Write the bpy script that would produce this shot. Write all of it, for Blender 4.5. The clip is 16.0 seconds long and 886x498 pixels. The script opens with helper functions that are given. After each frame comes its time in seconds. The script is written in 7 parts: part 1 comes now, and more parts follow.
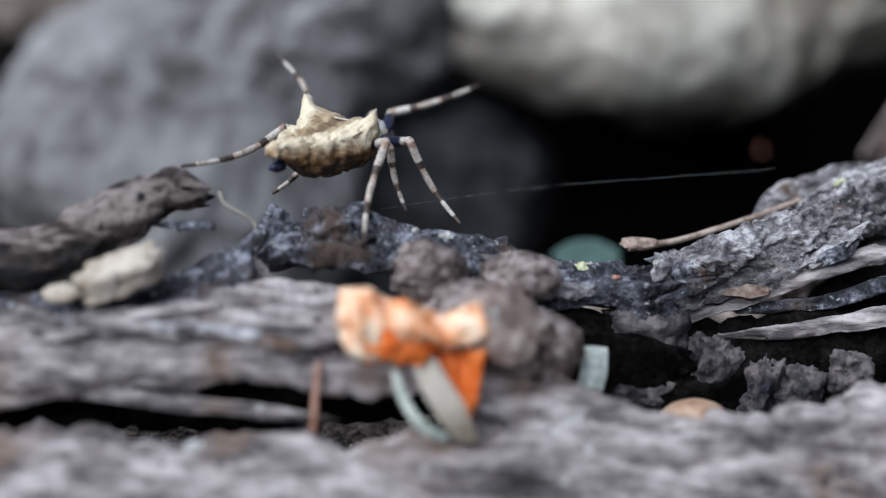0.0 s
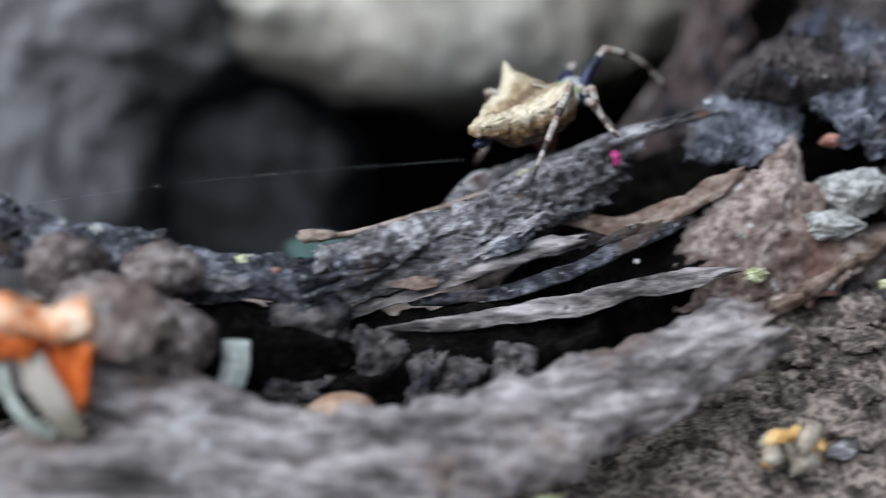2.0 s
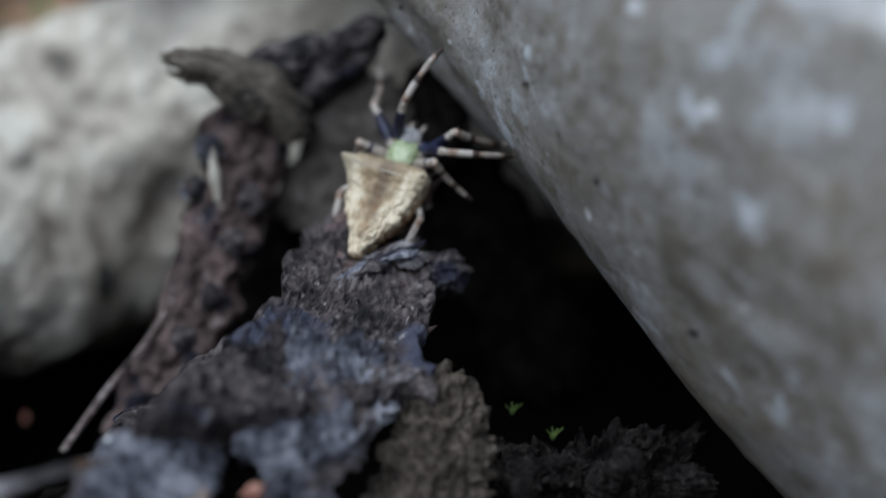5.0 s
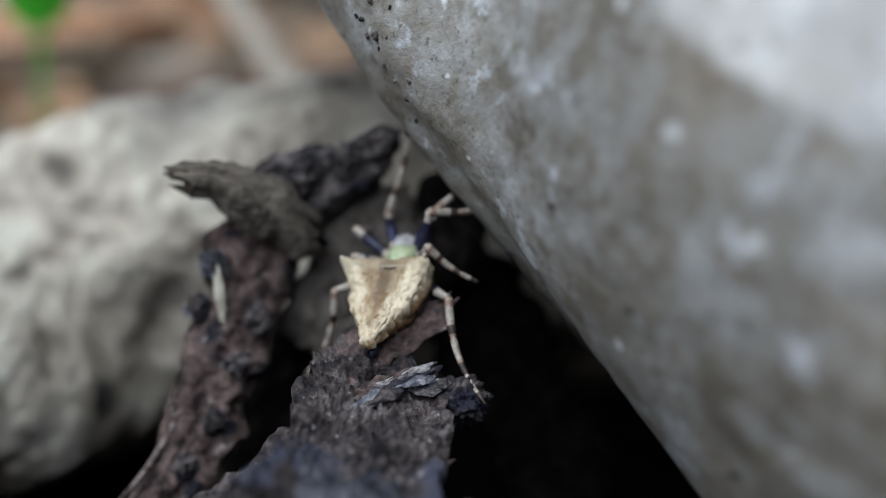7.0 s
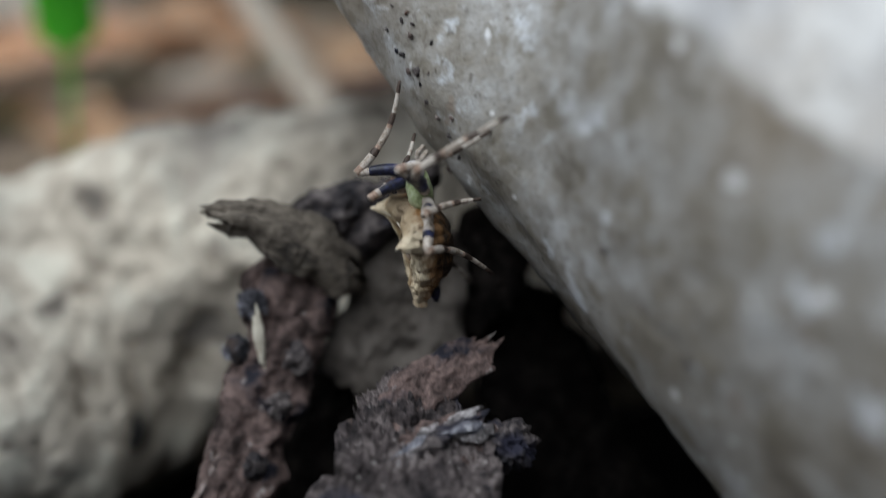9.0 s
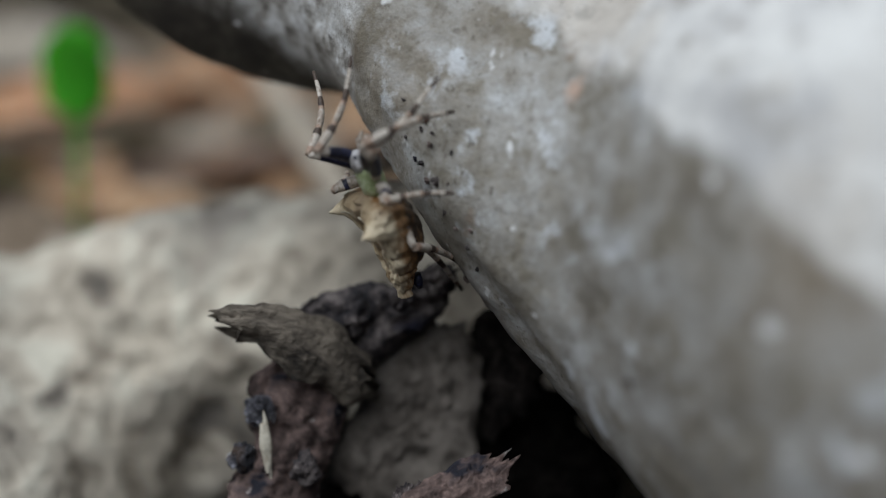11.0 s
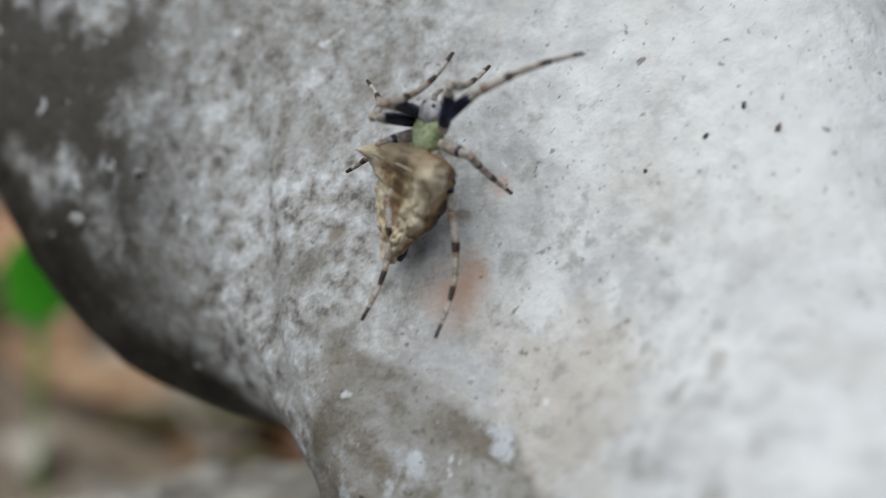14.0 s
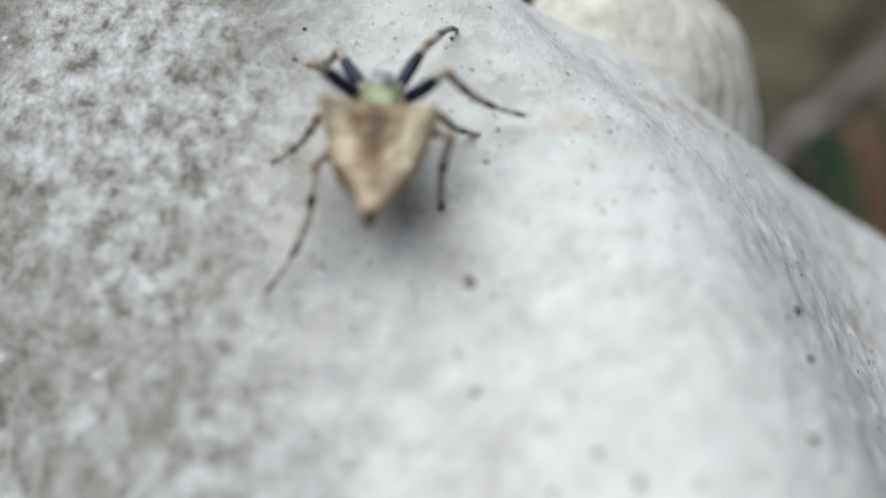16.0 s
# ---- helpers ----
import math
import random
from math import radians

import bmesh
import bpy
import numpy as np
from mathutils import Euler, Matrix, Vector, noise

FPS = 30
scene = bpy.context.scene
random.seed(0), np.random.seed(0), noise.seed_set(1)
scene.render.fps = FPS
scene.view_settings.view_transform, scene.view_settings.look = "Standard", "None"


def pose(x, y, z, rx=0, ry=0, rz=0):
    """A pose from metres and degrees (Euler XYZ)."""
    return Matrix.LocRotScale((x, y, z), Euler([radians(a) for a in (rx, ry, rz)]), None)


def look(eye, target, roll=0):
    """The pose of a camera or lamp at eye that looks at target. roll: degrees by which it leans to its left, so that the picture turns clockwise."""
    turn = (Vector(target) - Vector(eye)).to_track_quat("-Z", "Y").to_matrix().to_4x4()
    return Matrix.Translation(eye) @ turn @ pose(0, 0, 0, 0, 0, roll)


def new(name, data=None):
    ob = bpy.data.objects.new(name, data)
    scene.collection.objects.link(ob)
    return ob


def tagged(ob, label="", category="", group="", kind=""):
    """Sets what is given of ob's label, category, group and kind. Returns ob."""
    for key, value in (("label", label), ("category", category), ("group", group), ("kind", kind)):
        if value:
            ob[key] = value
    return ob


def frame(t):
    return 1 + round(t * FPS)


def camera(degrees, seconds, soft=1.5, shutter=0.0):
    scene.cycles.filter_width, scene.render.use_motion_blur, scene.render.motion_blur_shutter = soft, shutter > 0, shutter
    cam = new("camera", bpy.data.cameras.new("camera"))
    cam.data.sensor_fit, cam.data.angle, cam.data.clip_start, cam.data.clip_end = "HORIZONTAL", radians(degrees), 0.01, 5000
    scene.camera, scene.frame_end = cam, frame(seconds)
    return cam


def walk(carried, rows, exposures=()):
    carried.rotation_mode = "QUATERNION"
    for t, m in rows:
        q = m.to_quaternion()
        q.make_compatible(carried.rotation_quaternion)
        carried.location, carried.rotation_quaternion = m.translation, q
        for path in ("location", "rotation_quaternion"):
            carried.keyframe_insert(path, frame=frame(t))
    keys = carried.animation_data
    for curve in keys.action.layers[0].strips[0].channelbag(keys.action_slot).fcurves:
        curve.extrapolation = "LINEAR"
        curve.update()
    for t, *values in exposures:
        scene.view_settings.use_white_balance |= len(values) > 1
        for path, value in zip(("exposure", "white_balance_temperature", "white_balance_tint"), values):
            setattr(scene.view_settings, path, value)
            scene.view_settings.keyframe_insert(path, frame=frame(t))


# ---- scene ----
MM = 0.001

# camera: a lens close to the ground, carried after a small spider
cam = camera(39.986, 16.0, soft=0.9, shutter=0.4)
cam.data.dof.use_dof = True
cam.data.dof.focus_distance = 0.0965
cam.data.dof.aperture_fstop = 9.5
walk(cam, [
    (0, pose(-0.04994, -0.08998, 0.06006, 60.656, 0.042, -0.105)),
    (0.5, pose(-0.05057, -0.08864, 0.05969, 60.935, 0.596, -0.387)),
    (1, pose(-0.04975, -0.08832, 0.05928, 60.681, 0.485, -0.397)),
    (1.5, pose(-0.03946, -0.08971, 0.05929, 60.322, 0.703, 0.193)),
    (2, pose(-0.02579, -0.08922, 0.05904, 60.532, -0.279, -1.341)),
    (2.5, pose(-0.01824, -0.08647, 0.05961, 61.970, -0.911, -3.256)),
    (3, pose(-0.01591, -0.08107, 0.05834, 62.156, -2.039, -5.134)),
    (3.5, pose(-0.00860, -0.07761, 0.05867, 62.898, -3.426, -7.872)),
    (4, pose(-0.00208, -0.07434, 0.06207, 65.653, -5.097, -11.278)),
    (4.5, pose(-0.00119, -0.07041, 0.06100, 67.354, -5.713, -13.645)),
    (5, pose(0.00079, -0.06532, 0.06349, 67.848, -5.928, -13.459)),
    (5.2, pose(0.00177, -0.06441, 0.06370, 69.123, -6.091, -13.847)),
    (7.3, pose(0.00015, -0.05858, 0.06494, 71.518, -5.984, -13.479)),
    (7.5, pose(0.00004, -0.05882, 0.06432, 71.109, -5.888, -13.271)),
    (8, pose(0.00163, -0.05999, 0.06244, 70.910, -6.136, -13.466)),
    (8.5, pose(0.00110, -0.05810, 0.06161, 70.619, -5.450, -13.161)),
    (9, pose(-0.00061, -0.05486, 0.06699, 71.382, -5.044, -12.761)),
    (9.2, pose(-0.00143, -0.05416, 0.06894, 71.749, -4.857, -13.440)),
    (11.3, pose(-0.00111, -0.04836, 0.07247, 73.291, -6.331, -12.328)),
    (11.5, pose(-0.00238, -0.04698, 0.07698, 72.615, -6.491, -12.815)),
    (12, pose(-0.00601, -0.04486, 0.08039, 74.135, -6.836, -12.941)),
    (12.5, pose(-0.00621, -0.04363, 0.08383, 73.964, -6.980, -12.612)),
    (13, pose(-0.00306, -0.04455, 0.08873, 73.826, -6.994, -12.674)),
    (13.5, pose(-0.00346, -0.04383, 0.09131, 74.615, -7.277, -13.601)),
    (14, pose(-0.00190, -0.04234, 0.09813, 75.092, -7.324, -13.555)),
    (14.5, pose(0.00511, -0.04221, 0.10030, 76.209, -7.512, -14.221)),
    (15, pose(0.01263, -0.03553, 0.10406, 78.612, -6.926, -14.388)),
    (15.2, pose(0.01481, -0.03265, 0.10683, 80.630, -6.400, -13.729)),
    (15.5, pose(0.01430, -0.03015, 0.10568, 82.183, -5.382, -14.586)),
    (16, pose(0.01234, -0.02534, 0.10749, 83.613, -5.749, -15.856)),
], exposures=[(0.0, 0.40, 5900, 9), (1.5, 0.37, 5900, 9), (2.5, 0.24, 5850, 8), (3.3, 0.0, 5850, 8), (4.0, -0.22, 5750, 8), (5.2, -0.2, 5750, 8), (7.5, -0.12, 6100, 8),
              (9.2, -0.2, 6300, 8), (11.5, -0.45, 6350, 8), (13.0, -0.5, 6350, 8), (14.0, -0.48, 6450, 8), (14.7, -0.32, 6550, 8), (16.0, -0.27, 6550, 7)])

# soft daylight under a bright, hazy sky
world = bpy.data.worlds.new("sky")
scene.world = world
world.use_nodes = True
wn = world.node_tree.nodes
sky = wn.new("ShaderNodeTexSky")
sky.sky_type, sky.sun_disc = "NISHITA", False
sky.sun_elevation, sky.sun_rotation = radians(57), radians(-90)
wn["Background"].inputs["Strength"].default_value = 0.052
world.node_tree.links.new(sky.outputs[0], wn["Background"].inputs["Color"])
sun = new("sun", bpy.data.lights.new("sun", "SUN"))
sun.data.energy, sun.data.angle, sun.data.color = 4.2, radians(72), (0.965, 0.99, 1.0)
sun.matrix_world = look((-0.8, -0.5, 1.4), (0.0, 0.0, 0.0))


# ---------------------------------------------------------------- materials
def material(name, colours, scale, rough=0.85, bump=0.4, stretch=(1, 1, 1), spots=None, fine=4.0, gloss=0.35, detail=6, dist=0.0009, sss=0.0):
    """Mottled surface: two scales of noise over a ramp of colours, with grain in the relief. scale: blotches per metre."""
    m = bpy.data.materials.new(name)
    m.use_nodes = True
    n, l = m.node_tree.nodes, m.node_tree.links
    b = n["Principled BSDF"]
    co = n.new("ShaderNodeTexCoord")
    mp = n.new("ShaderNodeMapping")
    mp.inputs["Scale"].default_value = stretch
    l.new(co.outputs["Object"], mp.inputs["Vector"])
    n1 = n.new("ShaderNodeTexNoise")
    n1.inputs["Scale"].default_value, n1.inputs["Detail"].default_value, n1.inputs["Roughness"].default_value = scale, detail, 0.62
    n2 = n.new("ShaderNodeTexNoise")
    n2.inputs["Scale"].default_value, n2.inputs["Detail"].default_value, n2.inputs["Roughness"].default_value = scale * fine, 5, 0.7
    l.new(mp.outputs[0], n1.inputs["Vector"])
    l.new(mp.outputs[0], n2.inputs["Vector"])
    mx = n.new("ShaderNodeMath")
    mx.operation = "MULTIPLY_ADD"
    mx.inputs[1].default_value = 0.45
    l.new(n2.outputs["Fac"], mx.inputs[0])
    ms = n.new("ShaderNodeMath")
    ms.operation = "MULTIPLY"
    ms.inputs[1].default_value = 0.6
    l.new(n1.outputs["Fac"], ms.inputs[0])
    l.new(ms.outputs[0], mx.inputs[2])
    ramp = n.new("ShaderNodeValToRGB")
    e = ramp.color_ramp.elements
    stops = [0.395 + 0.225 * i / max(1, len(colours) - 1) for i in range(len(colours))]
    while len(e) < len(colours):
        e.new(0.5)
    for el, s, c in zip(e, stops, colours):
        el.position, el.color = s, (*c, 1)
    l.new(mx.outputs[0], ramp.inputs[0])
    colour = ramp.outputs[0]
    if spots:
        for sc, lo, hi, col in spots:
            ns = n.new("ShaderNodeTexNoise")
            ns.inputs["Scale"].default_value, ns.inputs["Detail"].default_value = sc, 3
            l.new(co.outputs["Object"], ns.inputs["Vector"])
            mr = n.new("ShaderNodeMapRange")
            mr.inputs["From Min"].default_value, mr.inputs["From Max"].default_value = lo, hi
            l.new(ns.outputs["Fac"], mr.inputs["Value"])
            mix = n.new("ShaderNodeMix")
            mix.data_type = "RGBA"
            l.new(mr.outputs[0], mix.inputs["Factor"])
            l.new(colour, mix.inputs["A"])
            mix.inputs["B"].default_value = (*col, 1)
            colour = mix.outputs["Result"]
    l.new(colour, b.inputs["Base Color"])
    rr = n.new("ShaderNodeMapRange")
    rr.inputs["To Min"].default_value, rr.inputs["To Max"].default_value = rough - 0.12, min(1.0, rough + 0.1)
    l.new(n2.outputs["Fac"], rr.inputs["Value"])
    l.new(rr.outputs[0], b.inputs["Roughness"])
    b.inputs["Specular IOR Level"].default_value = gloss
    if sss:
        b.inputs["Subsurface Weight"].default_value = sss
        b.inputs["Subsurface Radius"].default_value = (0.002, 0.001, 0.0006)
        b.inputs["Subsurface Scale"].default_value = 0.5
    if bump:
        bp = n.new("ShaderNodeBump")
        bp.inputs["Strength"].default_value, bp.inputs["Distance"].default_value = bump, dist
        l.new(mx.outputs[0], bp.inputs["Height"])
        l.new(bp.outputs[0], b.inputs["Normal"])
    return m


grey_wood = material("weathered_grey_wood", [(0.022, 0.0186, 0.0184), (0.1108, 0.0943, 0.0928), (0.2391, 0.2083, 0.2004), (0.4291, 0.3785, 0.3669)], 230, 0.8, 0.8, (0.3, 1, 1),
                     [(140, 0.57, 0.69, (0.17, 0.12, 0.095)), (420, 0.68, 0.74, (0.42, 0.41, 0.40)), (800, 0.66, 0.72, (0.03, 0.027, 0.027))])
ridge_bark = material("grey_brown_bark", [(0.0154, 0.0138, 0.0146), (0.0967, 0.0880, 0.0902), (0.2699, 0.2481, 0.2537), (0.5920, 0.5670, 0.5782)], 330, 0.8, 0.9, (0.6, 1, 1),
                      [(190, 0.62, 0.72, (0.13, 0.08, 0.055)), (1300, 0.62, 0.69, (0.46, 0.45, 0.45)), (900, 0.64, 0.70, (0.012, 0.012, 0.014))], fine=5.0, dist=0.0018)
dark_bark = material("dark_crusty_bark", [(0.0045, 0.0046, 0.0065), (0.0328, 0.0327, 0.0410), (0.1347, 0.1324, 0.1578), (0.4310, 0.4360, 0.4974)], 360, 0.7, 1.0, (1, 1, 1),
                     [(210, 0.55, 0.66, (0.10, 0.067, 0.052)), (1300, 0.63, 0.69, (0.44, 0.44, 0.45)), (900, 0.64, 0.70, (0.008, 0.008, 0.01))], fine=5.0, dist=0.0018)
snag_bark = material("dark_snag_bark", [(0.0045, 0.0046, 0.0078), (0.0240, 0.0207, 0.0233), (0.0665, 0.0553, 0.0553), (0.1306, 0.1122, 0.1090)], 230, 0.8, 0.9, (1, 1, 1),
                     [(170, 0.58, 0.66, (0.015, 0.015, 0.03))])
post_bark = material("pitted_brown_bark", [(0.0234, 0.0147, 0.0129), (0.0743, 0.0508, 0.0464), (0.1291, 0.0890, 0.0807), (0.2034, 0.1438, 0.1290)], 260, 0.8, 0.8, (1, 1, 1),
                     [(260, 0.56, 0.64, (0.012, 0.012, 0.02)), (700, 0.66, 0.72, (0.30, 0.27, 0.26))])
# dark brown with shade painted in, for soil and bark by the boulder
shade_brown = material("painted_shade_brown", [(0.0019, 0.0016, 0.0015), (0.0073, 0.0056, 0.0050), (0.0164, 0.0131, 0.0119), (0.0362, 0.0298, 0.0268)], 420, 0.95, 1.0, gloss=0.15)
# the grey stone's colour again, darkened to carry its shade
shade_stone = material("grey_stone_painted_shade", [(0.0164, 0.0164, 0.0172), (0.0410, 0.0410, 0.0426), (0.0655, 0.0647, 0.0671), (0.0983, 0.0974, 0.0999)], 45, 0.9, 0.8, dist=0.002)
slab_brown = material("brown_bark_slab", [(0.0019, 0.0017, 0.0015), (0.014, 0.009, 0.0075), (0.06, 0.042, 0.036), (0.26, 0.215, 0.195)], 230, 0.75, 1.0, (0.3, 1, 1),
                      [(140, 0.54, 0.64, (0.085, 0.035, 0.022)), (800, 0.62, 0.70, (0.006, 0.005, 0.005))], dist=0.0018)
# near-black that stands in for shade in the hollow and the log's gaps
gap_shade = material("gap_shade_black", [(0.0013, 0.0011, 0.0010), (0.0034, 0.0029, 0.0027), (0.0063, 0.0054, 0.0050), (0.0134, 0.0113, 0.0101)], 420, 0.95, 1.0, gloss=0.03)
rot_brown = material("brown_rotten_wood", [(0.0198, 0.014, 0.012), (0.0853, 0.0626, 0.0562), (0.1752, 0.1346, 0.1222), (0.3182, 0.2658, 0.2493)], 330, 0.85, 0.9, (1, 1, 1),
                     [(200, 0.6, 0.7, (0.15, 0.085, 0.065))])
blue_bark = material("blue_grey_lichened_bark", [(0.006, 0.0065, 0.010), (0.042, 0.043, 0.058), (0.115, 0.116, 0.142), (0.29, 0.292, 0.325)], 190, 0.7, 1.0, (1, 1, 1),
                     [(130, 0.54, 0.64, (0.115, 0.088, 0.08)), (600, 0.62, 0.70, (0.012, 0.012, 0.018)), (1000, 0.66, 0.72, (0.36, 0.36, 0.39))], fine=5.0, dist=0.0018)
trunk_bark = material("purple_brown_bark", [(0.0070, 0.0062, 0.0075), (0.0422, 0.0334, 0.0343), (0.1038, 0.0845, 0.0836), (0.2376, 0.2024, 0.1980)], 260, 0.8, 1.0, (0.7, 1, 1),
                      [(150, 0.56, 0.66, (0.075, 0.078, 0.115)), (900, 0.62, 0.70, (0.01, 0.009, 0.012)), (1200, 0.66, 0.72, (0.36, 0.33, 0.32))], fine=5.0, dist=0.0018)
brown_bark = material("brown_inner_bark", [(0.0413, 0.0225, 0.0152), (0.1155, 0.0713, 0.0483), (0.1815, 0.1237, 0.0966), (0.2722, 0.21, 0.1725)], 240, 0.75, 0.6, (1, 1, 1),
                      [(150, 0.6, 0.7, (0.16, 0.07, 0.035))])
inner_brown = material("smooth_inner_bark", [(0.0454, 0.0284, 0.0222), (0.1249, 0.0853, 0.0699), (0.2348, 0.1754, 0.1482), (0.4069, 0.3295, 0.2891)], 180, 0.75, 0.5, (1, 1, 1),
                       [(110, 0.50, 0.60, (0.145, 0.078, 0.06)), (600, 0.66, 0.72, (0.40, 0.38, 0.36)), (900, 0.64, 0.70, (0.05, 0.035, 0.03))])
sheet_brown = material("dull_brown_sheet", [(0.0400, 0.0336, 0.0288), (0.0760, 0.0640, 0.0544), (0.1120, 0.0960, 0.0840), (0.1600, 0.1400, 0.1240)], 140, 0.85, 0.5)
peg_wood = material("weathered_peg", [(0.0190, 0.0156, 0.0129), (0.0617, 0.0510, 0.0407), (0.1139, 0.0954, 0.0771), (0.1613, 0.1375, 0.1114)], 240, 0.8, 0.8, (0.4, 1, 1))
soil = material("grey_brown_soil", [(0.0103, 0.0082, 0.0067), (0.0621, 0.0473, 0.0389), (0.1766, 0.1392, 0.1151), (0.3766, 0.3037, 0.2535)], 380, 0.95, 1.0, (1, 1, 1),
                [(900, 0.66, 0.72, (0.33, 0.30, 0.265))])
leaf_mould = material("brown_leaf_mould", [(0.05, 0.032, 0.02), (0.15, 0.105, 0.07), (0.26, 0.2, 0.145), (0.38, 0.32, 0.25)], 90, 0.95, 1.0, dist=0.002)
crust = material("crumbly_soil_crust", [(0.0124, 0.0094, 0.0070), (0.0468, 0.0364, 0.0273), (0.0942, 0.0749, 0.0569), (0.1692, 0.1376, 0.1070)], 620, 0.95, 1.0)
pale_stone = material("pale_rough_stone", [(0.2033, 0.1717, 0.1355), (0.4470, 0.3943, 0.3243), (0.6095, 0.5490, 0.4596), (0.7314, 0.6937, 0.5901)], 55, 0.9, 1.0, (1, 1, 1),
                      [(38, 0.54, 0.68, (0.25, 0.225, 0.20)), (120, 0.60, 0.70, (0.17, 0.15, 0.13)), (75, 0.68, 0.72, (0.03, 0.03, 0.03))], dist=0.003)
grey_stone = material("grey_rough_stone", [(0.0595, 0.0561, 0.0561), (0.1445, 0.1360, 0.1326), (0.1870, 0.1768, 0.1734), (0.2465, 0.2355, 0.2321)], 40, 0.9, 0.8, (1, 1, 1),
                      [(50, 0.62, 0.72, (0.05, 0.045, 0.04))], dist=0.002)
cream_stone = material("cream_stone", [(0.2439, 0.1955, 0.1419), (0.3523, 0.2934, 0.2247), (0.4471, 0.3788, 0.3074), (0.5013, 0.4338, 0.3665)], 300, 0.85, 0.5)
white_stone = material("whitish_ribbed_stone", [(0.50, 0.47, 0.41), (0.62, 0.59, 0.53), (0.70, 0.67, 0.61), (0.78, 0.76, 0.71)], 120, 0.85, 0.5)
orange_petal = material("orange_dry_petal", [(0.5428, 0.1407, 0.0365), (0.7004, 0.2443, 0.0874), (0.78, 0.42, 0.25), (0.84, 0.62, 0.46)], 160, 0.6, 0.3, sss=0.3)
deep_orange = material("deep_orange_petal", [(0.4275, 0.0648, 0.0060), (0.6270, 0.1224, 0.0120), (0.7600, 0.1944, 0.0360)], 160, 0.6, 0.3, sss=0.3)
rust = material("rusty_stem", [(0.14, 0.06, 0.04), (0.3, 0.15, 0.10), (0.42, 0.25, 0.19)], 200, 0.7, 0.3)
sepal_green = material("grey_green_stalk", [(0.16, 0.18, 0.15), (0.32, 0.35, 0.3), (0.48, 0.5, 0.44)], 200, 0.7, 0.3)
husk_pale = material("pale_husk", [(0.25, 0.27, 0.24), (0.42, 0.45, 0.41), (0.58, 0.6, 0.55)], 250, 0.6, 0.4, (3, 3, 0.4))
seed_brown = material("tan_seed", [(0.17, 0.085, 0.051), (0.323, 0.1955, 0.1275), (0.425, 0.2975, 0.2125)], 130, 0.45, 0.2)
straw = material("pale_straw", [(0.255, 0.221, 0.17), (0.391, 0.3485, 0.2805), (0.51, 0.476, 0.3995)], 300, 0.7, 0.3)
twig_tan = material("tan_twig", [(0.12, 0.08, 0.06), (0.26, 0.19, 0.15), (0.4, 0.32, 0.27)], 300, 0.7, 0.4)
leaf_brown = material("dry_brown_leaf", [(0.10, 0.05, 0.025), (0.26, 0.14, 0.07), (0.38, 0.23, 0.13), (0.46, 0.34, 0.22)], 60, 0.75, 0.4)
leaf_orange = material("orange_brown_leaf", [(0.22, 0.09, 0.04), (0.42, 0.20, 0.10), (0.52, 0.30, 0.17), (0.56, 0.38, 0.25)], 60, 0.75, 0.4)
pale_litter = material("bleached_litter", [(0.24, 0.20, 0.15), (0.40, 0.35, 0.29), (0.52, 0.47, 0.40)], 60, 0.8, 0.4)
leaf_olive = material("olive_leaf", [(0.07, 0.065, 0.025), (0.16, 0.15, 0.06), (0.25, 0.23, 0.11)], 60, 0.7, 0.3)
leaf_green = material("green_leaf", [(0.039, 0.234, 0.0104), (0.065, 0.442, 0.0195), (0.117, 0.598, 0.039)], 60, 0.5, 0.2, sss=0.2)
leaf_deep = material("deep_green_leaf", [(0.0220, 0.0880, 0.0440), (0.0660, 0.1980, 0.1100), (0.1320, 0.3300, 0.1980)], 60, 0.5, 0.2)
moss_green = material("moss_green", [(0.04, 0.07, 0.015), (0.09, 0.14, 0.03), (0.16, 0.21, 0.06)], 300, 0.7, 0.3)
leaf_jade = material("jade_leaf", [(0.0436, 0.0772, 0.0681), (0.0726, 0.1226, 0.109), (0.1016, 0.1635, 0.1454)], 200, 0.6, 0.2)
bank_mat = material("dark_added_bank", [(0.0120, 0.0105, 0.0075), (0.0450, 0.0390, 0.0270), (0.1050, 0.0900, 0.0630), (0.2100, 0.1725, 0.1200)], 22, 0.95, 0.8, dist=0.01)
lichen_yellow = material("yellow_green_lichen", [(0.22, 0.23, 0.10), (0.45, 0.45, 0.24), (0.66, 0.65, 0.46)], 900, 0.8, 0.6)
lichen_pale = material("whitish_lichen", [(0.2975, 0.289, 0.2635), (0.4675, 0.459, 0.4335), (0.612, 0.6035, 0.578)], 700, 0.85, 0.6)
pink_petal = material("pink_scrap", [(0.35, 0.02, 0.12), (0.6, 0.05, 0.25), (0.75, 0.15, 0.38)], 500, 0.5, 0.3)
white_bit = material("white_bit", [(0.6, 0.62, 0.62), (0.75, 0.77, 0.77), (0.85, 0.86, 0.86)], 500, 0.4, 0.2)
red_scrap = material("red_brown_scrap", [(0.16, 0.06, 0.04), (0.32, 0.15, 0.11), (0.45, 0.26, 0.2)], 500, 0.7, 0.5)
mould_white = material("white_mould", [(0.2329, 0.2192, 0.2006), (0.4657, 0.4503, 0.4191), (0.6520, 0.6399, 0.6075)], 700, 0.95, 0.9)
curl_yellow = material("yellow_leaflet", [(0.22, 0.17, 0.035), (0.38, 0.31, 0.08), (0.52, 0.44, 0.18)], 300, 0.55, 0.3, sss=0.2)
curl_orange = material("orange_floret", [(0.45, 0.22, 0.05), (0.65, 0.38, 0.12), (0.75, 0.55, 0.28)], 400, 0.6, 0.4)
